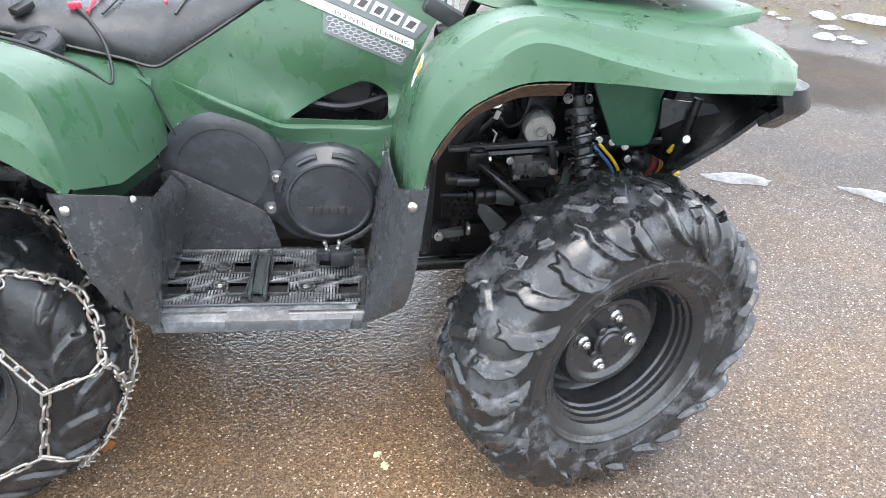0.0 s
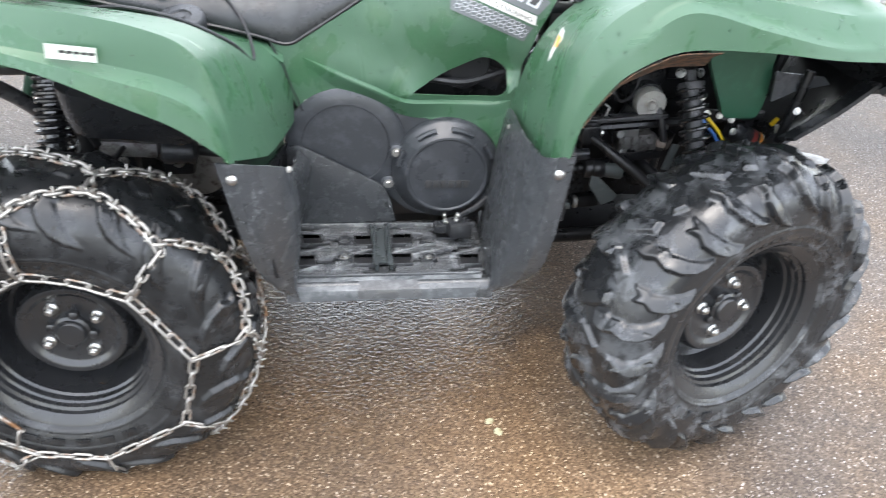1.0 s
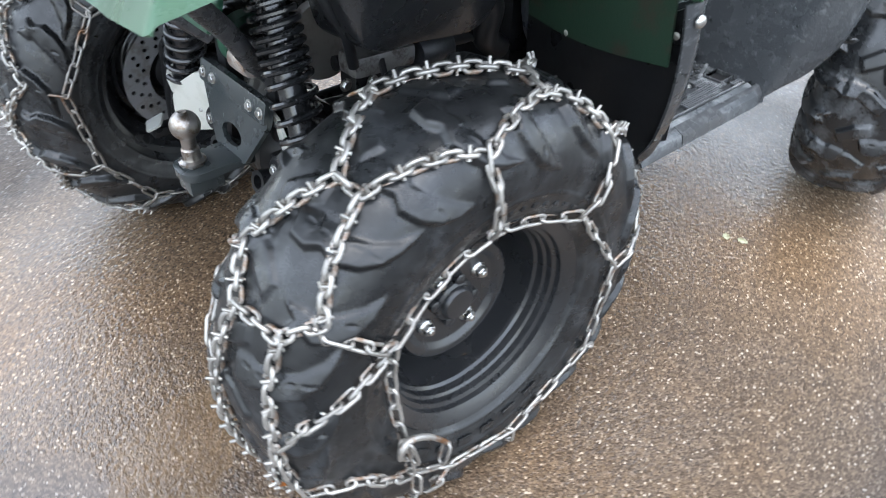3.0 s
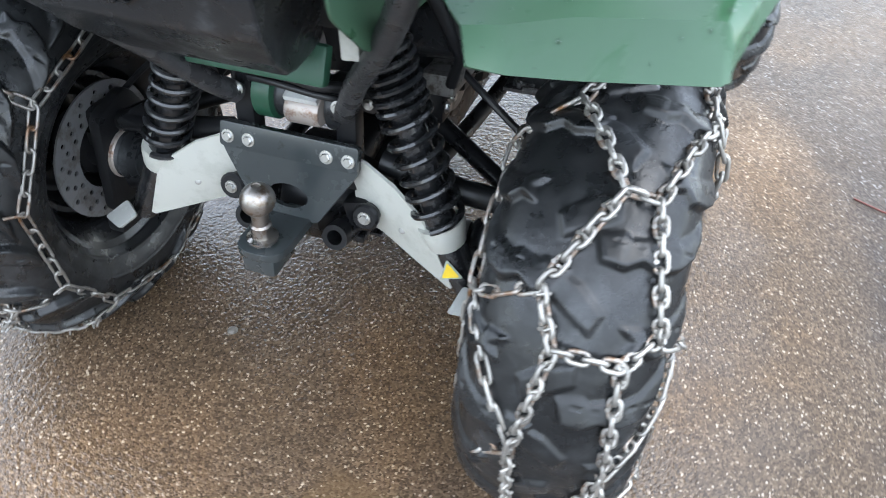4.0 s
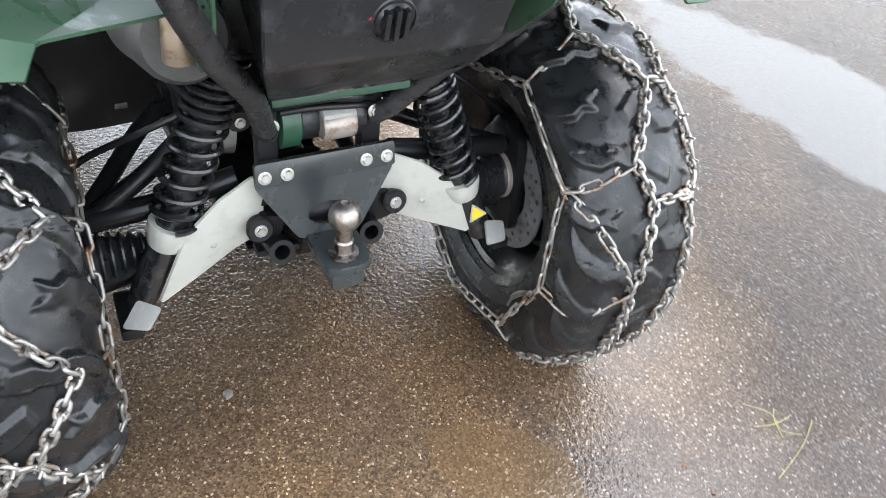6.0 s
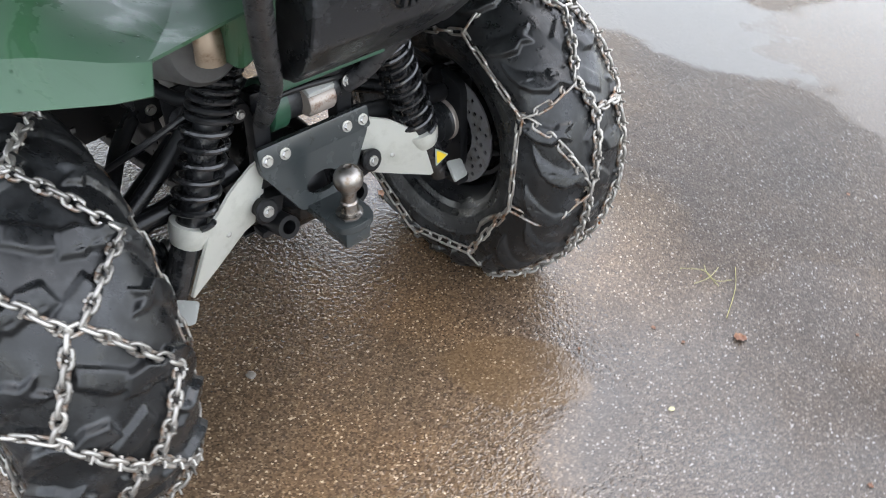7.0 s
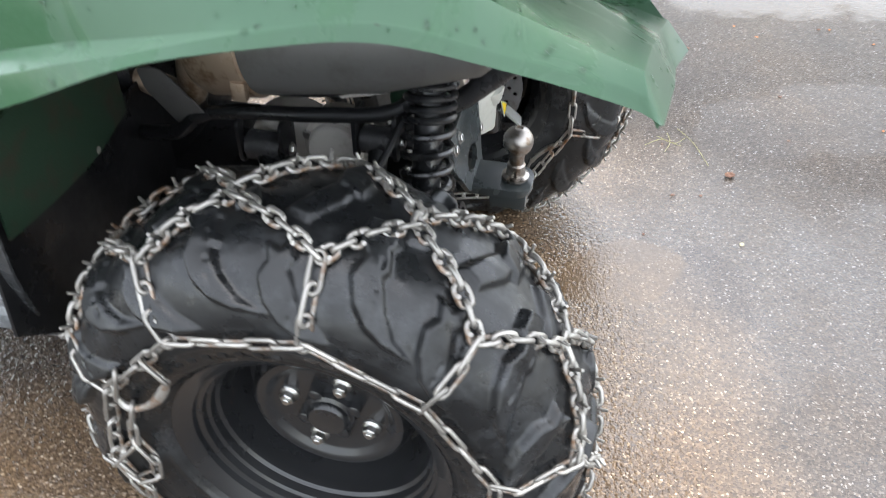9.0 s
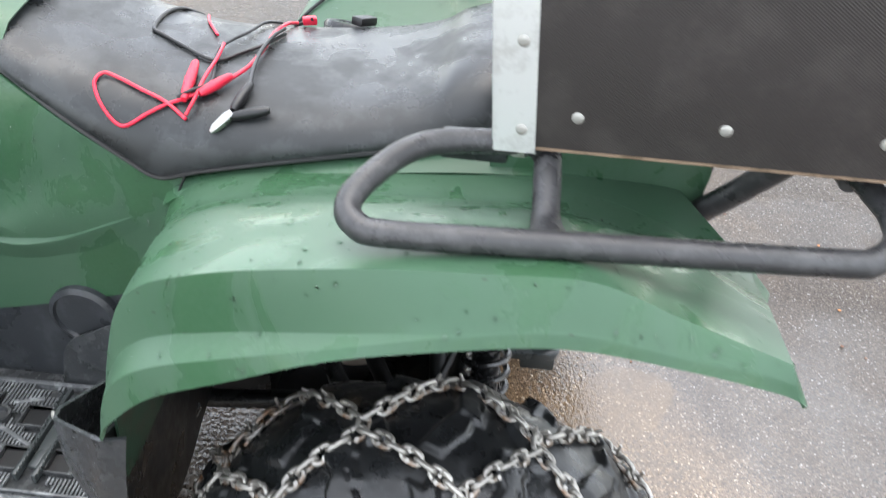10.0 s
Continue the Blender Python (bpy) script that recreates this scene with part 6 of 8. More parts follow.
# air box on the right
hull = [[(-0.014, -0.150, 0.745), (-0.014, -0.190, 0.740), (-0.014, -0.236, 0.705), (-0.012, -0.230, 0.668), (-0.010, -0.150, 0.660)],
        [(0.012, -0.150, 0.752), (0.012, -0.200, 0.748), (0.014, -0.284, 0.682), (0.016, -0.258, 0.592), (0.016, -0.150, 0.585)],
        [(0.100, -0.150, 0.752), (0.100, -0.205, 0.748), (0.100, -0.288, 0.664), (0.100, -0.258, 0.578), (0.100, -0.150, 0.572)],
        [(0.205, -0.150, 0.745), (0.205, -0.205, 0.740), (0.205, -0.288, 0.642), (0.205, -0.258, 0.568), (0.205, -0.150, 0.565)],
        [(0.246, -0.150, 0.738), (0.246, -0.200, 0.732), (0.248, -0.280, 0.640), (0.244, -0.256, 0.598), (0.240, -0.150, 0.590)],
        [(0.268, -0.150, 0.725), (0.268, -0.190, 0.720), (0.270, -0.250, 0.668), (0.266, -0.236, 0.632), (0.262, -0.150, 0.625)]]
air = part("air_box", sheet(hull, 5, 0.004, fold=(0.10, 0.90)), RIM, quad, "glossy black plastic air box", body=True)
crust = [[(x, -0.2585, z + 0.010), (x, -0.2555, z), (x, -0.235, z - 0.004)] for x, z in ((0.030, 0.588), (0.080, 0.581), (0.130, 0.575), (0.200, 0.567))]
part("mud_strip", sheet(crust, 4, 0.003), MUD, air, "dried mud along the lower edge", body=True)
part("air_duct", tube(spline([(0.27, -0.20, 0.60), (0.30, -0.19, 0.56), (0.31, -0.17, 0.50), (0.36, -0.15, 0.46)], 5), 0.022, 12), BLACKWIRE, quad, body=True)
part("gear_case", block(0.110, 0.050, 0.034, pose(0.085, -0.180, 0.535, 0, 4, 0), 0.010), CAST, quad, "grey cast gear housing", body=True)
part("gear_case", lathe([(0.0, -0.030), (0.024, -0.030), (0.026, -0.026), (0.026, 0.026), (0.024, 0.030), (0.0, 0.030)], 24, Matrix.Translation((0.178, -0.190, 0.525)) @ Matrix.Rotation(radians(90), 4, 'Y')), PLASTIC, quad, body=True)
# plain block added to keep the inside of the body dark
part("inner_fill", block(0.55, 0.30, 0.10, pose(0.15, 0, 0.72), 0.02), DARK, quad, "dark fill block added inside the body", body=True)

# rear rack tubes
for s in (-1, 1):
    loop = [(-0.080, 0.350 * s, 0.934), (0.010, 0.362 * s, 0.934), (0.050, 0.390 * s, 0.934), (0.081, 0.436 * s, 0.926), (0.090, 0.460 * s, 0.917), (0.080, 0.477 * s, 0.911), (0.050, 0.484 * s, 0.909), (-0.10, 0.484 * s, 0.915), (-0.315, 0.484 * s, 0.923), (-0.352, 0.480 * s, 0.926), (-0.374, 0.460 * s, 0.934), (-0.378, 0.430 * s, 0.940), (-0.374, 0.395 * s, 0.940), (-0.370, 0.355 * s, 0.938)]
    rack = part("rack_loop", tube(spline(loop, 6), 0.0122, 14), TUBE, quad, "black textured tubular side rack", body=True)
    part("rack_post", tube(spline([(-0.085, 0.340 * s, 0.926), (-0.085, 0.385 * s, 0.916), (-0.086, 0.420 * s, 0.895), (-0.090, 0.455 * s, 0.885)], 5), [0.0135] * 10 + [0.0142, 0.015, 0.017, 0.019, 0.021, 0.022], 12), TUBE, rack, body=True)
    # long strut from the rack down to the tail of the frame
    strut = [(-0.318, 0.305 * s, 0.930), (-0.296, 0.285 * s, 0.875), (-0.20, 0.205 * s, 0.715), (-0.12, 0.135 * s, 0.615), (-0.075, 0.098 * s, 0.548), (-0.050, 0.080 * s, 0.520)]
    if s > 0:
        strut = [(-0.385, 0.262, 0.930), (-0.350, 0.240, 0.870), (-0.265, 0.188, 0.748), (-0.170, 0.128, 0.643), (-0.090, 0.095, 0.555), (-0.052, 0.080, 0.520)]
    part("rack_strut", tube(spline(strut, 6), 0.015, 12), TUBE, quad, "black tubular rack strut", body=True)
for x in (-0.08, -0.37):
    part("rack_bar", tube([(x, -0.36, 0.930), (x, 0.36, 0.930)], 0.0135, 12), TUBE, quad, body=True)
# trailer socket on the right rack
socket = block(0.034, 0.021, 0.040, pose(-0.158, -0.148, 0.688, 0, -8, 10), 0.004)
sock = part("trailer_socket", socket, SHIELD, quad, "pale grey trailer socket beside the storage box", body=True)
for k, mat in enumerate((YELLOW, BLUE)):
    part("socket_wire", tube([(-0.164 + 0.012 * k, -0.147, 0.704), (-0.158 + 0.012 * k, -0.144, 0.714)], 0.0028, 6), mat, sock, body=True)

# ---- front end ----
for s in (-1, 1):
    top, low = Vector((1.183, 0.192 * s, 0.690)), Vector((1.214, 0.325 * s, 0.420))
    ax = (low - top).normalized()
    side = ax.orthogonal().normalized()
    other = ax.cross(side)
    shock = part("shock_absorber", tube([top - ax * 0.004, top + ax * 0.018, top + ax * 0.020, top + ax * 0.034, top + ax * 0.036, top + ax * 0.175, top + ax * 0.177, low], [0.011, 0.011, 0.027, 0.027, 0.0185, 0.0185, 0.015, 0.015], 18), TUBE, quad, "black coil-over front shock absorber", body=True)
    n = 240
    turns = lambda f: f * 2 * math.pi * 10.5
    part("spring", tube([top + ax * (0.034 + 0.215 * k / n) + (side * math.cos(turns(k / n)) + other * math.sin(turns(k / n))) * 0.0275 for k in range(n + 1)], 0.0043, 8), SPRINGPAINT, shock, body=True)
    part("mount_pin", tube([top + Vector((-0.020, 0, 0)), top + Vector((0.020, 0, 0))], 0.0085, 12), DARK, shock, body=True)
    for x, d in ((-0.020, -1), (0.020, 1)):
        part("mount_plate", block(0.005, 0.030, 0.060, pose(1.183 + x * 0.62, 0.175 * s, 0.715), 0.002), DARK, shock, body=True)
        bolt_at(shock, (1.183 + x * 1.02, 0.195 * s, 0.690), (d * 0.55, 0.75 * s, 0.35), BOLT)
    for pts, r in (([(1.10, 0.14 * s, 0.33), (1.18, 0.27 * s, 0.30), (1.215, 0.385 * s, 0.275)], 0.014), ([(1.32, 0.14 * s, 0.33), (1.25, 0.27 * s, 0.30), (1.215, 0.385 * s, 0.275)], 0.014),
                   ([(1.10, 0.16 * s, 0.50), (1.18, 0.28 * s, 0.45), (1.215, 0.375 * s, 0.42)], 0.013), ([(1.31, 0.16 * s, 0.50), (1.25, 0.28 * s, 0.45), (1.215, 0.375 * s, 0.42)], 0.013)):
        part("front_arm", tube(pts, r, 10), DARK, quad, "black steel front arm", body=True)
    part("hub_knuckle", block(0.05, 0.05, 0.19, pose(1.215, 0.40 * s, 0.345), 0.012), DARK, quad, body=True)
    part("axle_boot", lathe([(0.013, 0.09), (0.013, 0.24), (0.032, 0.262), (0.026, 0.270), (0.036, 0.280), (0.03, 0.29), (0.040, 0.302), (0.040, 0.36)], 24, Matrix.Translation((1.215, 0.0, 0.345)) @ Matrix.Rotation(radians(-90 * s), 4, 'X')), BLACKWIRE, quad, body=True)
    # upright frame tubes in the arch
    part("frame_rail", tube(spline([(0.965, 0.14 * s, 0.34), (0.99, 0.15 * s, 0.55), (1.00, 0.17 * s, 0.70), (1.06, 0.19 * s, 0.80), (1.30, 0.19 * s, 0.80)], 5), 0.014, 10), DARK, quad, body=True)
    part("frame_rail", tube([(1.00, 0.17 * s, 0.56), (1.38, 0.16 * s, 0.585)], 0.010, 8), DARK, quad, body=True)
    part("frame_rail", tube([(1.33, 0.13 * s, 0.33), (1.36, 0.15 * s, 0.60), (1.40, 0.17 * s, 0.80)], 0.013, 8), DARK, quad, body=True)
    # green drop of the fender behind the shock, in the deeper green for its shade
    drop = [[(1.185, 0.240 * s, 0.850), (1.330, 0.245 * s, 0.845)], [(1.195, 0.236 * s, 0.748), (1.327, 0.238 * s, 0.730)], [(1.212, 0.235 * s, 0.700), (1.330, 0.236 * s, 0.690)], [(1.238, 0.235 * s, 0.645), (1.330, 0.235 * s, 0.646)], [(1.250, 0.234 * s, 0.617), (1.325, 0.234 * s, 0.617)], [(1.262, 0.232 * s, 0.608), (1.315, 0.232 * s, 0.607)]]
    part("fender_drop", sheet(drop, 4, 0.02), DEEP_GREEN, quad, "green plastic inner wing", body=True)
    # front corner of the bumper
    nose = [[(1.385, 0.470 * s, 0.815), (1.420, 0.480 * s, 0.812), (1.440, 0.470 * s, 0.770), (1.420, 0.440 * s, 0.735)],
            [(1.430, 0.455 * s, 0.818), (1.478, 0.450 * s, 0.805), (1.502, 0.435 * s, 0.760), (1.470, 0.410 * s, 0.720)],
            [(1.445, 0.380 * s, 0.815), (1.520, 0.360 * s, 0.788), (1.543, 0.350 * s, 0.745), (1.500, 0.340 * s, 0.700)],
            [(1.430, 0.180 * s, 0.742), (1.500, 0.170 * s, 0.730), (1.525, 0.170 * s, 0.690), (1.490, 0.170 * s, 0.640)],
            [(1.430, 0.0, 0.700), (1.495, 0.0, 0.690), (1.515, 0.0, 0.655), (1.490, 0.0, 0.610)]]
    part("front_bumper", sheet(nose, 4, 0.012), PLASTIC, quad, "black plastic front bumper", body=True)
    chin = [[(1.345, 0.300 * s, 0.590), (1.360, 0.330 * s, 0.600)], [(1.420, 0.300 * s, 0.640), (1.430, 0.335 * s, 0.655)], [(1.490, 0.290 * s, 0.705), (1.495, 0.335 * s, 0.715)]]
    part("bumper_brace", sheet(chin, 4, 0.008), PLASTIC, quad, body=True)
    skid = [[(1.330, 0.0, 0.46), (1.330, 0.20 * s, 0.48), (1.350, 0.315 * s, 0.585)], [(1.430, 0.0, 0.56), (1.430, 0.22 * s, 0.57), (1.425, 0.315 * s, 0.645)], [(1.510, 0.0, 0.69), (1.505, 0.22 * s, 0.69), (1.490, 0.310 * s, 0.705)]]
    part("bumper_skirt", sheet(skid, 4, 0.006), DARK, quad, body=True)
    gusset = [(1.322, 0.716), (1.425, 0.705), (1.440, 0.690), (1.372, 0.676), (1.328, 0.654)]
    part("bumper_gusset", plate(round_outline(gusset, 0.004), 0.004, Matrix(((1, 0, 0, 0), (0, 0, -s, 0.262 * s), (0, 1, 0, 0), (0, 0, 0, 1)))), COVER, quad, "dark grey gusset plate", body=True)
    part("bumper_stay", tube([(1.388, 0.268 * s, 0.720), (1.376, 0.270 * s, 0.645), (1.366, 0.262 * s, 0.570)], 0.009, 10), DARK, quad, body=True)
    bolt_at(quad, (1.377, 0.280 * s, 0.642), (0, s, 0.3), SMALLBOLT)

# steering gear, drive and hoses in the right front arch
VANE = surface("grey_plastic_vane", (0.085, 0.096, 0.095), 0.42, spot=(0.115, 0.125, 0.122), spot_scale=30, wet=(-0.1, 0.1))
steer_motor = part("steering_motor", lathe([(0.0, -0.06), (0.036, -0.06), (0.041, -0.045), (0.042, 0.020), (0.039, 0.030), (0.034, 0.036), (0.0, 0.040)], 36, facing(1.116, -0.112, 0.666)), DARK, quad, "black steering motor with a bare metal end", body=True)
part("motor_shell", lathe([(0.0, -0.06), (0.034, -0.06), (0.0345, 0.040), (0.033, 0.044), (0.030, 0.044)], 36, facing(1.114, -0.130, 0.626)), PLASTIC, steer_motor, body=True)
part("motor_shell", block(0.040, 0.050, 0.060, pose(1.115, -0.118, 0.650, 0, 0, 0), 0.012), DARK, steer_motor, body=True)
part("motor_cap", lathe([(0.031, 0.040), (0.0315, 0.050), (0.0315, 0.062), (0.0295, 0.066), (0.0290, 0.0655), (0.014, 0.0655), (0.0135, 0.068), (0.0120, 0.069), (0.0115, 0.066), (0.0085, 0.066), (0.0080, 0.074), (0.0060, 0.076), (0.0, 0.0745)], 40, facing(1.114, -0.134, 0.624)), PALECAST, steer_motor, "bare cast metal end cap", body=True)
part("frame_rail", block(0.215, 0.026, 0.010, pose(1.043, -0.196, 0.594, 0, -4.6, 0), 0.003), TUBE, quad, "flat black frame bar", body=True)
part("frame_rail", block(0.130, 0.020, 0.017, pose(0.985, -0.185, 0.640, 0, -50.5, 0), 0.004), DARK, quad, body=True)
part("frame_rail", block(0.110, 0.018, 0.012, pose(1.008, -0.160, 0.618, 0, -47, 0), 0.003), DARK, quad, body=True)
part("rail_end", lathe([(0.0, 0.0), (0.013, 0.0), (0.014, 0.006), (0.013, 0.016), (0.0, 0.016)], 20, facing(1.022, -0.190, 0.685)), ZINC, quad, "plated bush", body=True)
bolt_at(quad, (1.022, -0.208, 0.685), (0, -1, 0.25), BOLT)
clevis = part("steering_clevis", block(0.040, 0.034, 0.040, pose(0.994, -0.205, 0.566, 0, -3, 0), 0.006), DARK, quad, "black steering joint", body=True)
part("clevis_cap", lathe([(0.016, 0.0), (0.0165, 0.004), (0.014, 0.008), (0.0, 0.009)], 20, Matrix.Translation((0.992, -0.206, 0.585))), DARK, clevis, body=True)
bolt_at(clevis, (1.015, -0.205, 0.566), (1, 0, 0), BOLT)
part("steering_arm", tube([(0.996, -0.216, 0.560), (1.022, -0.232, 0.545), (1.030, -0.236, 0.538), (1.085, -0.262, 0.500), (1.180, -0.360, 0.430)], [0.0085, 0.0085, 0.0105, 0.0105, 0.009], 10), DARK, quad, "black tie rod", body=True)
part("cross_plate", block(0.112, 0.012, 0.016, pose(1.099, -0.205, 0.512, 0, -6.5, 0), 0.002), DARK, quad, body=True)
part("cross_plate", block(0.060, 0.008, 0.028, pose(1.065, -0.200, 0.497, 0, 24, 0), 0.002), DARK, quad, body=True)
gearbox = part("gearbox", block(0.078, 0.050, 0.040, pose(1.112, -0.140, 0.522, 0, -6, 0), 0.010), CAST, quad, "grey cast front gear housing with ribs", body=True)
part("gearbox_cover", block(0.040, 0.044, 0.030, pose(1.096, -0.142, 0.546, 0, 4, 0), 0.008), CAST, gearbox, body=True)
part("gearbox_flange", block(0.030, 0.050, 0.050, pose(1.146, -0.138, 0.510, 0, 14, 0), 0.008), CAST, gearbox, body=True)
for k in range(4):
    part("gearbox_rib", block(0.005, 0.056, 0.036, pose(1.084 + 0.018 * k, -0.142, 0.520, 0, -6, 0), 0.001), CAST, gearbox, body=True)
part("gearbox_boss", lathe([(0.012, 0.0), (0.012, 0.010), (0.008, 0.012), (0.008, 0.020), (0.0, 0.021)], 18, Matrix.Translation((1.106, -0.150, 0.552)) @ Matrix.Rotation(radians(35), 4, 'X')), CAST, gearbox, body=True)
bolt_at(gearbox, (1.085, -0.168, 0.505), (0, -1, 0.3), SMALLBOLT)
bolt_at(gearbox, (1.140, -0.168, 0.530), (0, -1, 0.3), SMALLBOLT)
part("hose", tube(spline([(1.128, -0.185, 0.635), (1.140, -0.202, 0.590), (1.150, -0.208, 0.550), (1.146, -0.200, 0.515), (1.144, -0.196, 0.470)], 6), 0.0078, 10), BLACKWIRE, quad, "black rubber hose", body=True)
part("hose_end", lathe([(0.009, 0.0), (0.010, 0.003), (0.010, 0.010), (0.009, 0.013)], 16, Matrix.Translation((1.149, -0.206, 0.535))), STAINED, quad, body=True)
part("hose", tube(spline([(1.000, -0.175, 0.660), (1.030, -0.190, 0.650), (1.055, -0.180, 0.625), (1.085, -0.170, 0.640), (1.100, -0.150, 0.690)], 6), 0.0035, 8), BLACKWIRE, quad, body=True)
part("wire_clip", block(0.010, 0.006, 0.018, pose(1.027, -0.196, 0.656, 0, 20, 0), 0.002), PALEGREY, quad, "pale plastic clip", body=True)
part("wire_clip", tube([(1.020, -0.196, 0.625), (1.028, -0.198, 0.618), (1.024, -0.198, 0.600)], 0.0022, 6), PALEGREY, quad, body=True)
ALONG = Matrix.Rotation(radians(90), 4, 'Y')
shaft = part("drive_shaft", lathe([(0.0075, 0.0), (0.0075, 0.055), (0.012, 0.056), (0.012, 0.066), (0.019, 0.068)], 24, Matrix.Translation((0.925, -0.195, 0.480)) @ ALONG), DARK, quad, "black shaft with a rubber boot", body=True)
part("boot", lathe([(0.018, 0.070), (0.0205, 0.074), (0.0210, 0.086), (0.0190, 0.088), (0.0212, 0.092), (0.0215, 0.108), (0.0200, 0.112)], 24, Matrix.Translation((0.925, -0.195, 0.480)) @ ALONG), BLACKWIRE, shaft, body=True)
part("yoke", lathe([(0.0180, 0.112), (0.0200, 0.120), (0.0235, 0.142), (0.0235, 0.150), (0.0, 0.152)], 24, Matrix.Translation((0.925, -0.195, 0.480)) @ ALONG), VANE, shaft, "grey drive yoke", body=True)
part("bracket_block", block(0.050, 0.028, 0.018, pose(0.960, -0.190, 0.515, 0, 0, 0), 0.005), PLASTIC, quad, body=True)
part("bracket_block", lathe([(0.012, -0.022), (0.0125, -0.018), (0.0125, 0.018), (0.012, 0.022)], 18, Matrix.Translation((0.978, -0.198, 0.515)) @ ALONG), PLASTIC, quad, body=True)
part("stay_plate", block(0.017, 0.004, 0.060, pose(1.172, -0.212, 0.512, 0, 12, 0), 0.0015), VANE, quad, "grey stay", body=True)
part("arm_bar", block(0.052, 0.016, 0.017, pose(0.951, -0.196, 0.390, 0, -8, 0), 0.003), VANE, quad, "grey arm bar", body=True)
part("arm_clamp", lathe([(0.013, 0.0), (0.015, 0.002), (0.015, 0.006), (0.013, 0.008)], 18, Matrix.Translation((0.982, -0.196, 0.400)) @ ALONG), ZINC, quad, body=True)
part("arm_end", block(0.060, 0.024, 0.030, pose(1.010, -0.190, 0.402, 0, -6, 0), 0.008), DARK, quad, body=True)
bolt_at(quad, (0.925, -0.206, 0.386), (0, -1, 0.2), BOLT)
for x, z in ((1.234, 0.606), (1.262, 0.602), (1.215, 0.642), (1.060, 0.560), (1.290, 0.592), (1.300, 0.565), (1.150, 0.575)):
    bolt_at(quad, (x, -0.202, z), (0, -1, 0.2), SMALLBOLT)
part("bracket_block", block(0.070, 0.010, 0.022, pose(1.240, -0.194, 0.602, 0, 4, 0), 0.004), DARK, quad, body=True)
part("bracket_block", block(0.030, 0.020, 0.036, pose(1.212, -0.180, 0.635, 0, 0, 0), 0.006), PLASTIC, quad, body=True)
for col, dx, dz in ((YELLOW, 0.0, 0.0), (BLUE, -0.009, -0.006)):
    part("hose", tube(spline([(1.228 + dx, -0.196, 0.606 + dz), (1.246 + dx, -0.204, 0.588 + dz), (1.270 + dx, -0.208, 0.562 + dz), (1.288 + dx, -0.204, 0.530 + dz), (1.296 + dx, -0.200, 0.480 + dz)], 6), 0.0034, 8), col, quad, "thin coloured hose", body=True)
CAN = Matrix.Translation((1.318, -0.160, 0.552)) @ frame_of((0.084, 0.0, -0.046))
can = part("canister", lathe([(0.0, -0.006), (0.020, -0.004), (0.024, 0.004), (0.024, 0.036), (0.0252, 0.038), (0.0252, 0.082), (0.022, 0.088), (0.0, 0.090)], 28, CAN), PLASTIC, quad, "black canister with stickers", body=True)
part("canister_label", lathe([(0.0254, 0.042), (0.0254, 0.053)], 28, CAN, ends=False), surface("red_print", (0.33, 0.06, 0.05), 0.4), can, "faded red sticker", body=True)
part("canister_label", lathe([(0.0254, 0.060), (0.0254, 0.068)], 28, CAN, ends=False), ORANGE, can, "orange sticker", body=True)
part("canister_label", lathe([(0.0256, 0.068), (0.0256, 0.076)], 28, CAN, ends=False), WHITE, can, "white sticker", body=True)
for k, (x, z) in enumerate(((1.392, 0.582), (1.402, 0.566), (1.412, 0.524), (1.424, 0.508))):
    part("wire_plug", block(0.008, 0.008, 0.020, pose(x, -0.190, z, 0, 35 - 50 * (k % 2), 0), 0.002), WHITE if k % 2 else YELLOW, quad, body=True)
rng = random.Random(11)
# random dark blocks added as a dark background behind the gear
for k in range(12):
    x, z = rng.uniform(0.96, 1.20), rng.uniform(0.40, 0.66)
    bm = block(rng.uniform(0.03, 0.075), rng.uniform(0.03, 0.05), rng.uniform(0.02, 0.05), pose(x, -rng.uniform(0.08, 0.125), z, rng.uniform(-15, 15), rng.uniform(0, 90), rng.uniform(-20, 20)), 0.006)
    part("inner_casting", bm, DARK, quad, "", body=True)
# dark block added so that no bright ground shows behind the arch
part("inner_bulkhead", block(0.48, 0.10, 0.44, pose(1.16, 0.0, 0.55), 0.02), DARK, quad, "dark block added behind the front arch", body=True)
paddle = [(0.996, 0.490), (1.012, 0.486), (1.057, 0.443), (1.050, 0.432), (1.026, 0.421), (0.994, 0.468)]
part("arch_paddle", plate(round_outline(paddle, 0.003), 0.004, Matrix(((1, 0, 0, 0), (0, 0, -1, -0.248), (0, 1, 0, 0), (0, 0, 0, 1)))), VANE, quad, "grey plastic deflector", body=True)

holes = [circle(0.012 + 0.014 * i + 0.007 * (j % 2), 0.012 + 0.012 * j, 0.0042, 8) for i in range(4) for j in range(4)]
part("drilled_plate", plate(round_outline([(0, 0), (0.072, 0), (0.072, 0.062), (0, 0.062)], 0.006), 0.003, Matrix(((1, 0, 0, 0.930), (0, 0, -1, -0.190), (0, 1, 0, 0.420), (0, 0, 0, 1))), holes), DARK, quad, "dark drilled guard plate", body=True)
for s in (-1, 1):
    rim = [[(x, y * s, z - 0.004), (x + 0.004, (y - 0.036) * s, z - 0.020), (x + 0.012, (y - 0.075) * s, z - 0.048)] for x, y, z in ((0.868, 0.538, 0.725), (0.893, 0.543, 0.772), (0.925, 0.548, 0.812), (0.965, 0.549, 0.834), (1.000, 0.550, 0.847), (1.060, 0.551, 0.850))]
    part("mud_crust", sheet(rim, 4, 0.002), MUD, quad, "dried brown mud inside the fender's edge", body=True)

# ---- marks on the side ----


def side_point(x, z, off=0.002):
    return (x, -(panel_y(x, z) + off), z)


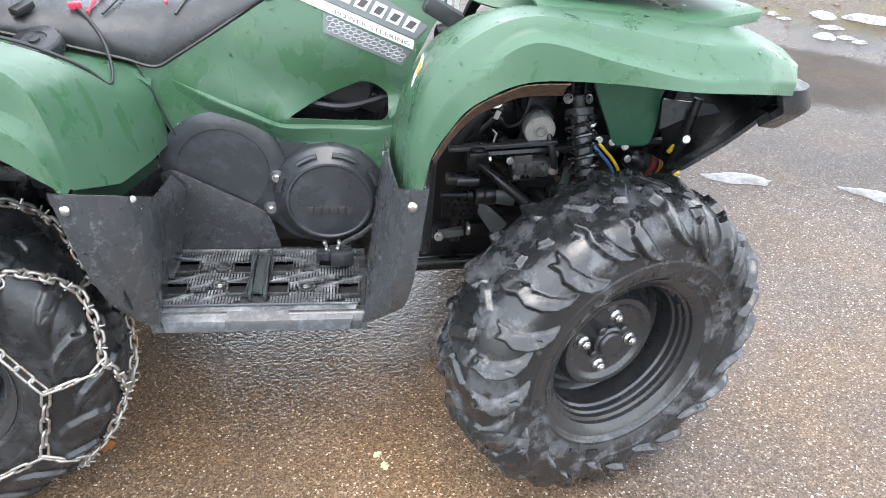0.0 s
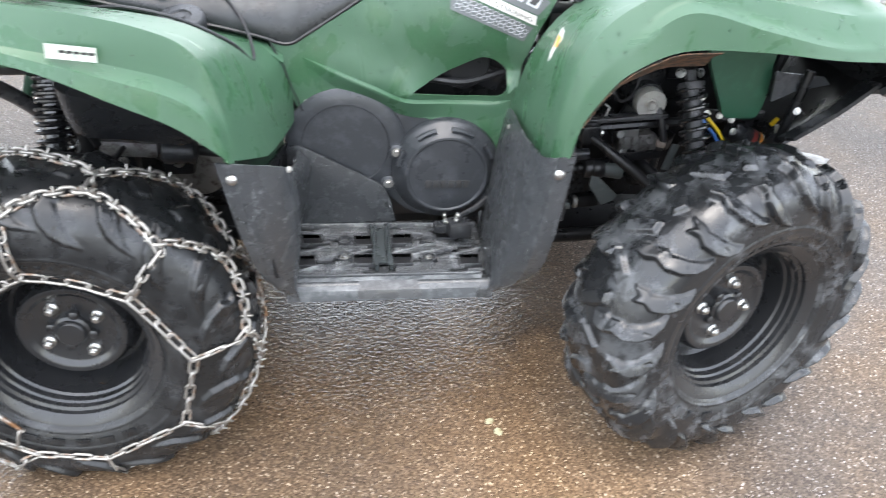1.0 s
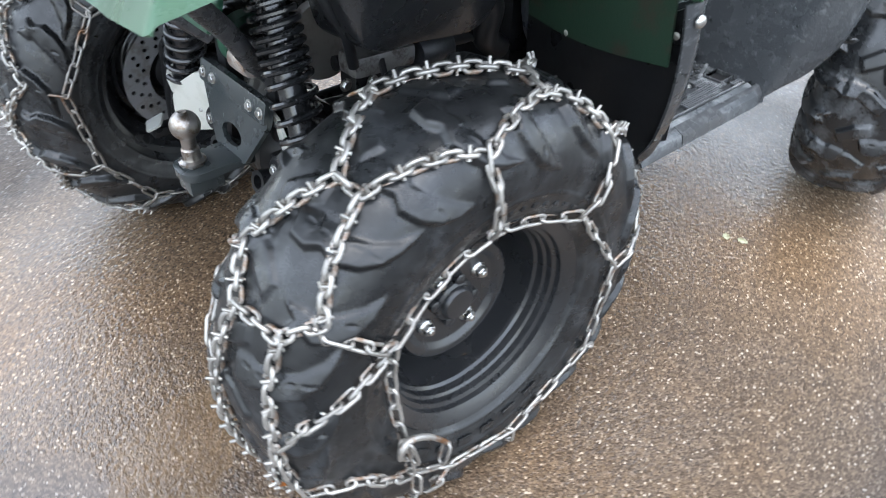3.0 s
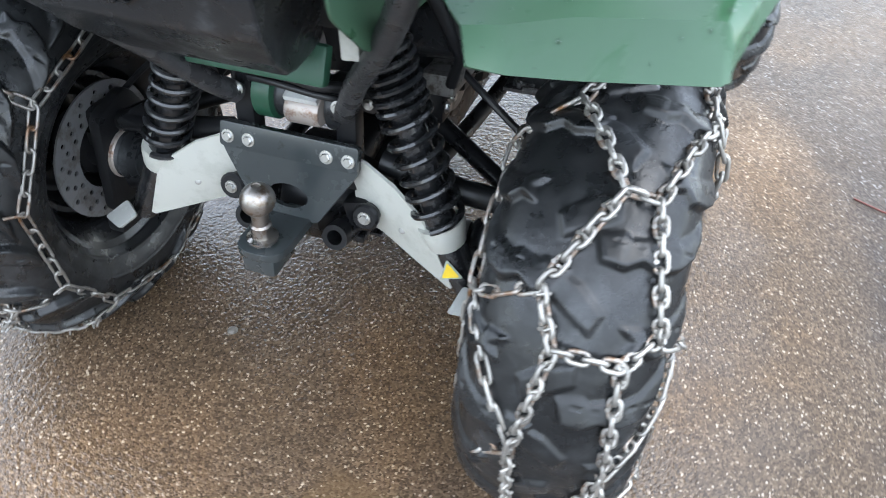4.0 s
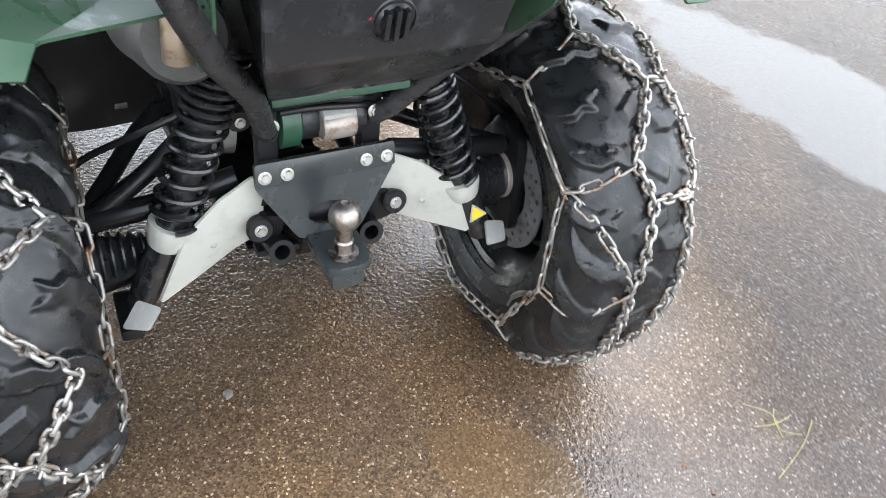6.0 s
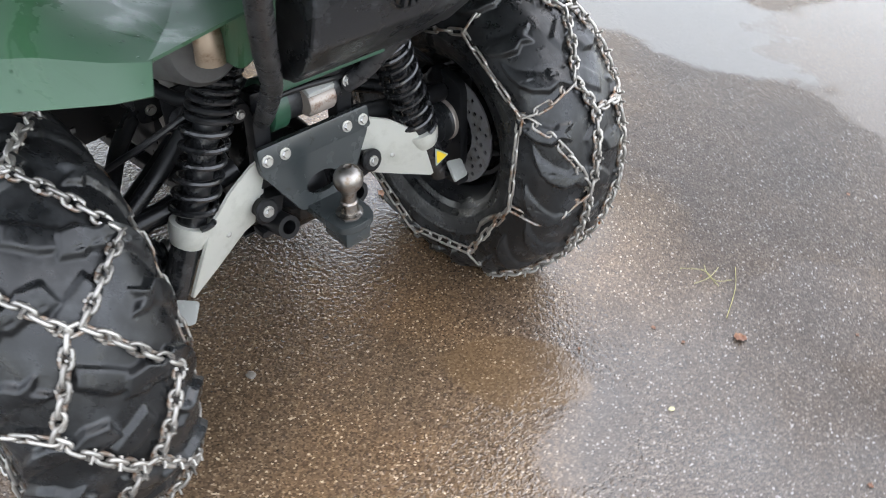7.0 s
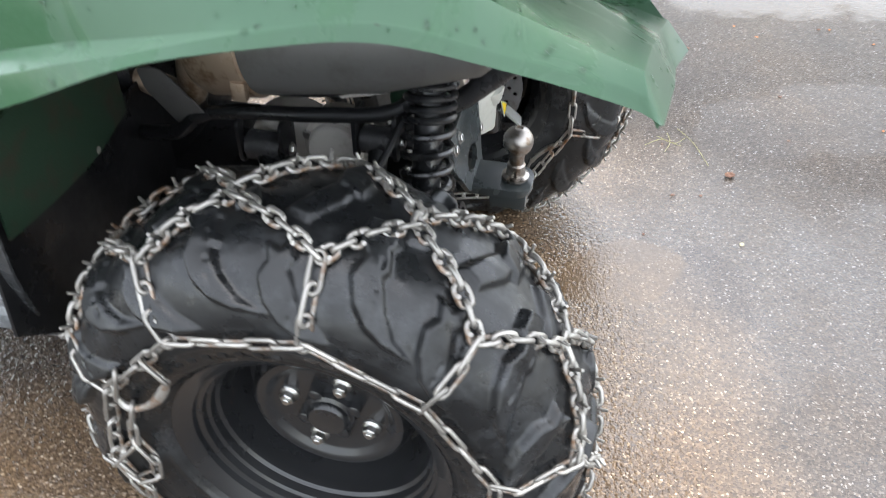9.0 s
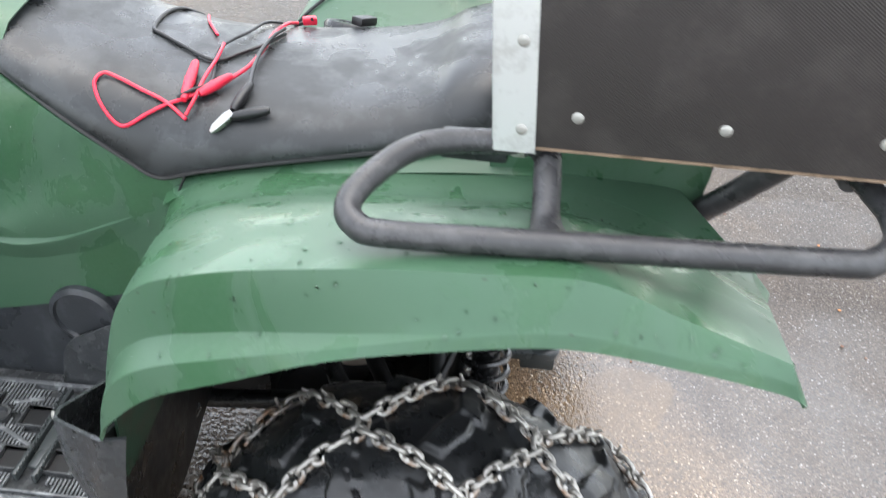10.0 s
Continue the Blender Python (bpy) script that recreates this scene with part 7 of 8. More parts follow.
def side_strip(name, rows, mat, label="", off=0.0025):
    """A decal that follows the right side panel."""
    bm = bmesh.new()
    grid = [[bm.verts.new(side_point(a[0] + (b[0] - a[0]) * k / 14, a[1] + (b[1] - a[1]) * k / 14, off)) for k in range(15)] for a, b in rows]
    for a, b in zip(grid, grid[1:]):
        for k in range(14):
            bm.faces.new((a[k], a[k + 1], b[k + 1], b[k]))
    return part(name, bm, mat, quad, label, body=True)


side_strip("decal_band", [((0.640, 0.866), (0.862, 0.778)), ((0.640, 0.882), (0.864, 0.795))], WHITE, "white decal band with dark letters", 0.003)
side_strip("decal_mesh", [((0.700, 0.806), (0.842, 0.748)), ((0.700, 0.838), (0.858, 0.774))], GREYDECAL, "dark grey honeycomb decal", 0.003)
side_strip("decal_wedge", [((0.690, 0.864), (0.866, 0.797)), ((0.760, 0.892), (0.889, 0.820))], GREYDECAL, "dark grey logo wedge", 0.003)
# strokes of the logo, no letters
for k in range(5):
    x0 = 0.725 + 0.029 * k
    z0 = 0.862 - 0.0112 * k
    side_strip("logo_stroke", [((x0, z0), (x0 + 0.022, z0 - 0.0085)), ((x0 + 0.012, z0 + 0.020), (x0 + 0.034, z0 + 0.0115))], SILVER, off=0.0055)
    side_strip("logo_core", [((x0 + 0.006, z0 + 0.002), (x0 + 0.018, z0 - 0.0025)), ((x0 + 0.016, z0 + 0.013), (x0 + 0.028, z0 + 0.0085))], INK, off=0.0070)
for k in range(6):
    x0 = 0.868 + 0.0135 * k
    side_strip("maker_stroke", [((x0, 0.866 - 0.003 * k), (x0 + 0.008, 0.864 - 0.003 * k)), ((x0 + 0.002, 0.884 - 0.003 * k), (x0 + 0.010, 0.882 - 0.003 * k))], WHITE, off=0.004)
# honeycomb cells
for r in range(3):
    cells = bmesh.new()
    for k in range(13):
        cx = 0.712 + 0.0105 * k + 0.005 * (r % 2)
        cz = 0.829 - 0.0043 * (k + 0.5 * (r % 2)) - 0.0085 * r
        pts = [Vector(side_point(cx + 0.0058 * math.cos(radians(a)), cz + 0.0042 * math.sin(radians(a)), 0.0045)) for a in range(0, 360, 60)]
        tube(pts, 0.0006, 4, True, cells)
    part("decal_cells", cells, SILVER, quad, body=True)
words = bpy.data.curves.new("words", 'FONT')
words.body = "POWER STEERING"
words.size = 0.0105
words.space_character = 1.08
words_ob = new("words", words)
bpy.context.view_layer.update()
wm = bpy.data.meshes.new_from_object(words_ob.evaluated_get(bpy.context.evaluated_depsgraph_get()))
bpy.data.objects.remove(words_ob)
slope = -0.386
wide = 0.134 / max(v.co.x for v in wm.vertices)
for v in wm.vertices:
    x = 0.721 + v.co.x * wide
    z = 0.8375 + v.co.y + slope * v.co.x * wide
    v.co = lean(side_point(x, z, 0.0068))
wm.materials.append(INK)
lettering = new("lettering", wm)
lettering.parent = quad
lettering["label"] = "dark words POWER STEERING on the white band"
# dealer's sticker on the right rear fender, its print as bars
label_bm = plate([(0.006, 0.001), (0.072, 0.001), (0.072, 0.0205), (0.006, 0.0205)], 0.001, Matrix.Translation((0.100, -0.5485, 0.832)) @ Matrix(((1, 0, 0, 0), (0, 0.26, -1, 0), (-0.10, 1, 0.26, 0), (0, 0, 0, 1))))
part("dealer_sticker", label_bm, OLDWHITE, quad, "white dealer sticker with dark print", body=True)
bars = bmesh.new()
for k in range(5):
    block(0.0075, 0.0006, 0.010, Matrix.Translation((0.128 + 0.0095 * k, -0.5465, 0.8385 - 0.0010 * k)) @ Matrix.Rotation(radians(15), 4, 'X'), 0, bars)
part("sticker_print", bars, INK, quad, "dark print bars", body=True)
# oval sticker on the front fender
torn_m = Matrix.Translation((0.857, -0.372, 0.800)) @ frame_of((-0.92, -0.25, 0.3), (0, 0, 1))
torn = part("fender_sticker", plate([(-0.005, -0.030), (0.003, -0.018), (0.005, -0.004), (0.010, 0.010), (0.006, 0.026), (-0.003, 0.030), (-0.006, 0.008), (-0.009, -0.010)], 0.001, torn_m), WHITE, quad, "torn white and orange sticker", body=True)
part("sticker_print", plate([(-0.004, -0.006), (0.004, -0.002), (0.006, 0.014), (-0.003, 0.018)], 0.0006, torn_m @ Matrix.Translation((0, 0, 0.0012))), ORANGE, torn, body=True)

# fuel cap and the lead that lies over the fender
fuel = lathe([(0.043, 0.0), (0.044, 0.004), (0.044, 0.022), (0.040, 0.027), (0.022, 0.028), (0.020, 0.025), (0.010, 0.025), (0.009, 0.029), (0.0, 0.0295)], 12, Matrix.Translation((0.224, -0.222, 0.776)) @ frame_of((-0.1, -0.32, 0.94)))
part("fuel_cap", fuel, PLASTIC, quad, "black knurled fuel cap", body=True)

# ---- tyre chains ----


def link_mesh(name, p, d, w, stud=False, seg=7):
    """A welded link along x for a spacing p: wire thickness d, width w between wire middles; studded ones carry a cross pin."""
    half, rb = (p + d) / 2, w / 2
    path = []
    for a in range(-90, 91, 36):
        path.append((half - rb + rb * math.cos(radians(a)), rb * math.sin(radians(a)), 0))
    for a in range(90, 271, 36):
        path.append((-half + rb + rb * math.cos(radians(a)), rb * math.sin(radians(a)), 0))
    bm = tube(path, d / 2, seg, True)
    if stud:
        tube([(0, rb - d * 0.2, -d * 1.0), (0, rb - d * 0.2, d * 2.0)], [d * 0.45, d * 0.32], 6, False, bm)
        tube([(0, -rb + d * 0.2, -d * 2.0), (0, -rb + d * 0.2, d * 1.0)], [d * 0.32, d * 0.45], 6, False, bm)
    return finish(name, bm, CHAIN, 60)


SIDE_P, TREAD_P = 0.0330, 0.0190
SIDE_LINK = link_mesh("side_link", SIDE_P, 0.0054, 0.0130)
TREAD_LINK = link_mesh("tread_link", TREAD_P, 0.0062, 0.0132)
STUD_LINK = link_mesh("stud_link", TREAD_P, 0.0062, 0.0132, True)


class ChainRun:
    """Lays links along lines on a wheel; the first 300 are parts, the rest one joined part."""

    def __init__(self, owner, centre):
        self.owner, self.centre, self.count, self.rest = owner, Vector(centre), 0, bmesh.new()

    def lay(self, path, pitch, normal, kinds, phase=0):
        path = [Vector(p) for p in path]
        cum = [0.0]
        for a, b in zip(path, path[1:]):
            cum.append(cum[-1] + (b - a).length)
        n = max(1, round(cum[-1] / pitch))
        step = cum[-1] / n

        def along(d):
            d = min(max(d, 0.0), cum[-1])
            for i in range(len(path) - 1):
                if d <= cum[i + 1] + 1e-9:
                    return path[i].lerp(path[i + 1], (d - cum[i]) / max(1e-9, cum[i + 1] - cum[i]))
            return path[-1]

        for k in range(n):
            a, b = along(k * step), along((k + 1) * step)
            mid = (a + b) / 2
            x = (b - a).normalized()
            up = normal(mid)
            z = (up - x * up.dot(x)).normalized()
            y = z.cross(x)
            m = Matrix(((x.x, y.x, z.x, mid.x), (x.y, y.y, z.y, mid.y), (x.z, y.z, z.z, mid.z), (0, 0, 0, 1)))
            flat, stood = (14, 66) if kinds[0] is SIDE_LINK else (30, 112)
            turn = (flat if (k + phase) % 2 else stood) + rng.uniform(-14, 14)
            m = m @ Matrix.Rotation(radians(turn), 4, 'X') @ Matrix.Diagonal((step / pitch, 1, 1, 1))
            me = kinds[(k + phase) % len(kinds)]
            at = Matrix.Translation(self.centre) @ m
            if at.translation.z < 0.006:
                at.translation.z = 0.006
            if self.count < 298:
                again("chain_link", me, self.owner, at)
            else:
                keep = len(self.rest.verts)
                self.rest.from_mesh(me)
                self.rest.verts.ensure_lookup_table()
                for v in self.rest.verts[keep:]:
                    v.co = at @ v.co
            self.count += 1

    def done(self):
        if len(self.rest.verts):
            ob = part("inner_run", self.rest, CHAIN, self.owner, "steel links on the inner side of the wheel", angle=60)
            tagged(ob, kind="stuff")
        else:
            self.rest.free()


def tyre_chain(centre, out, tyre, outer, middle, shoulder, inner, inner_ring, label):
    """outer: (angle, radius) of the side chain's corners; shoulder, inner: (angle, offset) of the joints across the tread; middle: angle, offset and length of the short cross strands."""
    owner = thing("tyre_chain", label, "tyre chain", group="tyre chains")
    run = ChainRun(owner, centre)

    def node(deg, dy, lift=0.007):
        a = radians(deg)
        r = tyre.radius(dy) + lift
        return Vector((r * math.cos(a), dy * out, r * math.sin(a)))

    def over(a, b, n=10):
        """A line over the tread from one joint to the next."""
        return [node(a[0] + (b[0] - a[0]) * k / n, a[1] + (b[1] - a[1]) * k / n, 0.008 + 0.002 * math.sin(math.pi * k / n)) for k in range(n + 1)]

    def on_wall(deg, r, s):
        a = radians(deg)
        return Vector((r * math.cos(a), s * out * (tyre.side(r) + 0.006), r * math.sin(a)))

    def wall_line(a, b, s, n=8):
        p, q = on_wall(*a, s), on_wall(*b, s)
        line = []
        for k in range(n + 1):
            v = p.lerp(q, k / n)
            r = math.hypot(v.x, v.z)
            v.y = s * out * (tyre.side(max(r, tyre.half[-1][1])) + 0.006)
            line.append(v)
        return line

    def radial(p):
        return Vector((p.x, 0, p.z)).normalized() + Vector((0, 0.5 * p.y / 0.1, 0))

    def slanted(p):
        return Vector((p.x, 0, p.z)).normalized() * 0.5 + Vector((0, out, 0))

    def sideways(s):
        return lambda p: Vector((0, s * out, 0))

    n = len(outer)
    # side chain, connectors and the studded zigzag on the outer half
    for k in range(n):
        j = (k + 1) % n
        b = outer[j] if j else (outer[j][0] + 360, outer[j][1])
        run.lay(wall_line(outer[k], b, 1), SIDE_P, sideways(1), [SIDE_LINK], k)
    for k in range(n):
        top = shoulder[k]
        up = [on_wall(outer[k][0] + (top[0] - outer[k][0]) * 0.5 * t, outer[k][1] + (0.252 - outer[k][1]) * t, 1) for t in (0, 0.35, 0.7, 1.0) if outer[k][1] < 0.25 or t == 0]
        up = up[:1] + [q + Vector((0, out * 0.005, 0)) for q in up[1:]]
        run.lay(up + [node(top[0] + (outer[k][0] - top[0]) * t, top[1] + (0.094 - top[1]) * t, 0.012) for t in (0.45, 0.2, 0.0)], SIDE_P * 0.86, slanted, [SIDE_LINK], k)
    for k in range(n):
        j = (k + 1) % n
        gap = middle[k][2]
        m = (middle[k][0], middle[k][1] + gap / 2)
        nxt = shoulder[j] if j else (shoulder[j][0] + 360, shoulder[j][1])
        for a, b in ((shoulder[k], m), (m, nxt)):
            run.lay(over(a, b), TREAD_P, radial, [TREAD_LINK, STUD_LINK], k)
        run.lay([node(middle[k][0], middle[k][1] + gap / 2, 0.009), node(middle[k][0], middle[k][1] - gap / 2, 0.009)], TREAD_P, radial, [TREAD_LINK], 1)
    ni = len(inner)
    for k in range(ni):
        j = (k + 1) % ni
        m = (middle[k][0], middle[k][1] - middle[k][2] / 2)
        nxt = inner[j] if j else (inner[j][0] + 360, inner[j][1])
        for a, b in ((inner[k], m), (m, nxt)):
            run.lay(over(a, b), TREAD_P, radial, [TREAD_LINK, STUD_LINK], k)
    for k in range(ni):
        run.lay([node(*inner[k]), node(inner_ring[k][0], -0.092, 0.005), on_wall(*inner_ring[k], -1)], SIDE_P, radial, [SIDE_LINK], k)
    for k in range(ni):
        j = (k + 1) % ni
        b = inner_ring[j] if j else (inner_ring[j][0] + 360, inner_ring[j][1])
        run.lay(wall_line(inner_ring[k], b, -1), SIDE_P, sideways(-1), [SIDE_LINK], k)
    run.done()
    return owner, on_wall, node


# left: ten even bays, slack at the bottom
L_outer = [(60, 0.236), (97, 0.235), (130, 0.227), (164, 0.230), (200, 0.238), (240, 0.256), (278, 0.262), (314, 0.258), (350, 0.246), (386, 0.236)]
L_shoulder = [(59, 0.076), (96.5, 0.076), (128.5, 0.083), (167, 0.076), (203, 0.078), (240, 0.078), (278, 0.078), (314, 0.078), (350, 0.078), (384, 0.076)]
L_middle = [(76.3, 0.006, 0.016), (110.2, 0.000, 0.016), (146, 0.010, 0.016), (184.6, -0.010, 0.016), (220, 0.010, 0.016), (259, 0.010, 0.016), (296, 0.010, 0.016), (332, 0.010, 0.016), (367, 0.010, 0.016), (402, 0.010, 0.016)]
L_inner = [(56, -0.082), (93, -0.084), (131, -0.088), (165, -0.086), (203, -0.084), (240, -0.084), (278, -0.084), (314, -0.084), (350, -0.084), (384, -0.084)]
L_ring = [(57, 0.240), (95, 0.240), (131, 0.244), (168, 0.244), (207, 0.240), (240, 0.254), (278, 0.262), (314, 0.256), (350, 0.246), (384, 0.240)]
chain_l, wall_l, node_l = tyre_chain(LR, 1, LEFT_TYRE, L_outer, L_middle, L_shoulder, L_inner, L_ring, "studded steel tyre chain in a net over the wheel, lightly rusted")
# right: eight wider bays, pulled in at the top and hanging at the bottom
R_outer = [(1, 0.230), (43.6, 0.196), (96.3, 0.180), (151, 0.195), (228, 0.226), (250, 0.228), (280, 0.238), (322, 0.246)]
R_shoulder = [(6, 0.078), (50.5, 0.096), (95, 0.102), (146, 0.098), (181, 0.080), (238, 0.076), (280, 0.078), (323, 0.078)]
R_middle = [(28, 0.020, 0.040), (72.5, 0.041, 0.042), (121.3, 0.044, 0.036), (153, 0.031, 0.074), (216, 0.0, 0.040), (260, 0.0, 0.040), (302, 0.0, 0.040), (344, 0.0, 0.040)]
R_inner = [(6, -0.080), (48, -0.080), (102.5, -0.048), (142, -0.033), (178, -0.028), (238, -0.078), (280, -0.080), (323, -0.080)]
R_ring = [(4, 0.244), (48, 0.242), (107, 0.256), (147, 0.264), (192, 0.230), (238, 0.250), (280, 0.258), (323, 0.252)]
chain_r, wall_r, node_r = tyre_chain(RR, -1, RIGHT_TYRE, R_outer, R_middle, R_shoulder, R_inner, R_ring, "studded steel tyre chain hanging slack over the wheel, rusty in places")


# the right closing hook: a flat crescent that lies on the sidewall above the lower corner
hook_y = RR[1] - 0.112 - 0.012
part("tension_hook", tube(spline([(x, hook_y, z) for x, z in ((-0.170, 0.196), (-0.165, 0.216), (-0.149, 0.222), (-0.123, 0.206), (-0.100, 0.179), (-0.086, 0.159))], 4), [0.0036, 0.0042, 0.005, 0.0058, 0.0062, 0.006, 0.0056, 0.0052, 0.005, 0.005, 0.005, 0.005, 0.0048, 0.0046, 0.0044, 0.0042, 0.004, 0.004, 0.004, 0.004, 0.0042], 10), CHAIN, chain_r, "bent steel closing hook")
tail = ChainRun(chain_r, RR)
tail.count = 10
for run in ([(-0.090, 0.166), (-0.101, 0.130)], [(-0.158, 0.222), (-0.146, 0.170)], [(-0.145, 0.142), (-0.145, 0.100)]):
    tail.lay([Vector((x, hook_y - 0.003, z)) - Vector(RR) for x, z in run], SIDE_P * 1.15, lambda p: Vector((0, -1, 0.2)), [SIDE_LINK])
tail.done()
# the left closing hook: a crescent on two links, and spare links hanging below it
side_y = LR[1] + 0.116 + 0.011
crescent = [(0.131, 0.456), (0.138, 0.442), (0.149, 0.424), (0.164, 0.408), (0.182, 0.397), (0.196, 0.398), (0.203, 0.410)]
part("tension_hook", tube(spline([(x, side_y, z - 0.004) for x, z in crescent], 4), [0.0032, 0.0038, 0.0045, 0.0054, 0.006, 0.0064, 0.0066, 0.0066, 0.0064, 0.006, 0.0056, 0.005, 0.0046, 0.0042, 0.004, 0.004, 0.0044, 0.0048, 0.005, 0.005, 0.0046, 0.0042, 0.0038, 0.0034, 0.003], 10), CHAIN, chain_l, "bent steel closing hook")
spare = ChainRun(chain_l, LR)
spare.count = 10
for run, size in (([(0.156, 0.484), (0.132, 0.452)], 1.2), ([(0.192, 0.456), (0.203, 0.410)], 1.2), ([(0.187, 0.400), (0.197, 0.362), (0.203, 0.325), (0.226, 0.300)], 1.0), ([(0.200, 0.330), (0.184, 0.300), (0.190, 0.262), (0.215, 0.250)], 0.9), ([(0.226, 0.300), (0.245, 0.285), (0.232, 0.258), (0.205, 0.240), (0.212, 0.205)], 0.9)):
    spare.lay([Vector((x, side_y, z - 0.004)) - Vector(LR) for x, z in run], SIDE_P * size, lambda p: Vector((0, 1, 0.2)), [SIDE_LINK])
spare.done()
# right: one more strand from the inner side chain up to the tread
extra = ChainRun(chain_r, RR)
extra.count = 10
extra.lay([wall_r(147, 0.264, -1), node_r(155, -0.096), node_r(167, -0.062), node_r(178, -0.028)], SIDE_P * 0.9, lambda p: Vector((p.x, 0, p.z)).normalized(), [SIDE_LINK])
extra.lay([wall_r(151, 0.195, 1), wall_r(159, 0.220, 1), wall_r(167, 0.246, 1), node_r(174, 0.102), node_r(181, 0.080)], SIDE_P * 0.75, lambda p: Vector((p.x, -0.08, p.z)).normalized(), [SIDE_LINK])
extra.done()
part("tension_hook", tube(spline([(-0.142, -0.322, 0.152), (-0.152, -0.322, 0.180), (-0.172, -0.323, 0.205), (-0.192, -0.324, 0.220), (-0.212, -0.325, 0.226)], 4), [0.003] * 4 + [0.0055] * 10 + [0.003] * 3, 10), CHAIN, chain_r, "bent steel closing hook")

# ---- load box on the rear rack ----
CORNER = Matrix.Translation((-0.033, 0.381, 0.931))
crate = thing("load_box", "brown film-faced plywood load box with aluminium corners on the rack", "box", Matrix.Translation((0.001, -0.013, -0.006)) @ CORNER @ pose(0, 0, 0, 0, 4.9, -10) @ CORNER.inverted())
BX0, BX1, BZ = -0.435, -0.033, 0.9445


def box_panel(name, sx, sy, sz, x, y, z):
    me = block(sx, sy, sz, pose(x, y, z), 0.001)
    return part(name, me, PLY, crate, body=True)


for s in (-1, 1):
    side = box_panel("side_board", BX1 - BX0 - 0.006, 0.009, 0.30, (BX0 + BX1) / 2, 0.374 * s, BZ + 0.15)
    part("board_edge", block(BX1 - BX0 - 0.008, 0.0086, 0.003, pose((BX0 + BX1) / 2, 0.374 * s, BZ - 0.0016), 0.0005), PLYEDGE, side, "pale plywood edge", body=True)
    for x in (-0.1095, -0.2365, -0.3635):
        bolt_at(side, (x, 0.3787 * s, BZ + 0.033), (0, s, 0), RIVET, "rivet")
for x in (BX0 + 0.006, BX1 - 0.006):
    box_panel("end_board", 0.009, 0.736, 0.30, x, 0, BZ + 0.15)
box_panel("floor_board", BX1 - BX0 - 0.03, 0.735, 0.009, (BX0 + BX1) / 2, 0, BZ + 0.0055)
for s in (-1, 1):
    for x, d in ((BX1, -1), (BX0, 1)):
        ang = block(0.040, 0.002, 0.312, pose(x + d * 0.019, 0.3800 * s, BZ + 0.150), 0.0006)
        block(0.002, 0.038, 0.312, pose(x - d * 0.0015, 0.359 * s, BZ + 0.150), 0.0006, ang)
        corner = part("corner_angle", ang, ALU, crate, "bare aluminium corner angle", body=True)
        for z in (0.018, 0.102, 0.20):
            bolt_at(corner, (x + d * 0.026, 0.381 * s, BZ + z), (0, s, 0), RIVET, "rivet")
part("mount_bolt", lathe([(0.012, 0.0), (0.012, 0.010), (0.006, 0.012)], 6, pose(-0.055, 0.362, BZ - 0.016)), ZINC, crate, body=True)
part("mount_clamp", block(0.07, 0.024, 0.026, pose(-0.006, 0.345, BZ - 0.022), 0.005), PLASTIC, crate, "black plastic clamp under the box", body=True)

# ---- battery leads left on the seat ----


def seat_top(x, y):
    """The height of the seat's skin."""
    for (x0, lo0, hi0, w0), (x1, lo1, hi1, w1) in zip(SEAT, SEAT[1:]):
        if x1 <= x <= x0:
            t = (x0 - x) / (x0 - x1)
            lo, hi, w = lo0 + (lo1 - lo0) * t, hi0 + (hi1 - hi0) * t, w0 + (w1 - w0) * t
            break
    else:
        lo, hi, w = 0.80, 0.85, 0.17
    k = abs(y) / w
    steps = ((0.0, 1.005), (0.26, 1.0), (0.52, 0.97), (0.74, 0.87), (0.89, 0.68), (0.98, 0.42), (1.015, 0.16))
    for (a, p), (b, q) in zip(steps, steps[1:]):
        if a <= k <= b:
            return lo + (hi - lo) * (p + (q - p) * (k - a) / (b - a)) - LEAN * y
    return lo - LEAN * y


def lead(name, points, r, mat, owner, lift=0.0, label=""):
    line = [Vector((x, y, seat_top(x, y) + r + lift + (q[0] if q else 0))) for x, y, *q in points]
    return part(name, tube(spline(line, 6), r, 8), mat, owner, label)


leads = thing("battery_leads", "red and black battery leads with crocodile clips lying on the seat", "cable")
lead("red_cable", [(0.359, 0.158), (0.390, 0.140), (0.424, 0.132), (0.458, 0.124), (0.474, 0.125), (0.480, 0.140), (0.468, 0.158), (0.449, 0.168), (0.434, 0.168), (0.410, 0.157), (0.389, 0.143), (0.361, 0.130), (0.346, 0.114)], 0.0025, RED, leads, 0.002)
lead("black_cable", [(0.440, -0.150), (0.458, -0.115), (0.466, -0.069), (0.461, -0.014), (0.444, -0.002), (0.414, 0.013), (0.374, 0.035), (0.351, 0.036), (0.330, 0.006), (0.305, -0.030), (0.289, -0.074)], 0.0028, BLACKWIRE, leads)
lead("black_cable", [(0.375, 0.138, 0.004), (0.361, 0.130, 0.006), (0.346, 0.114, 0.004), (0.343, 0.093), (0.360, 0.020), (0.355, -0.017), (0.339, -0.061), (0.330, -0.115), (0.315, -0.150)], 0.0024, BLACKWIRE, leads, 0.004)
lead("red_cable", [(0.290, -0.150), (0.296, -0.110), (0.302, -0.060), (0.301, -0.005), (0.305, 0.052), (0.318, 0.089)], 0.0028, RED, leads, 0.004)
lead("red_cable", [(0.356, 0.001), (0.351, 0.048), (0.351, 0.100), (0.352, 0.137), (0.358, 0.158)], 0.0024, RED, leads, 0.008)
lead("red_cable", [(0.420, -0.120), (0.405, -0.082), (0.380, -0.041)], 0.0022, RED, leads)
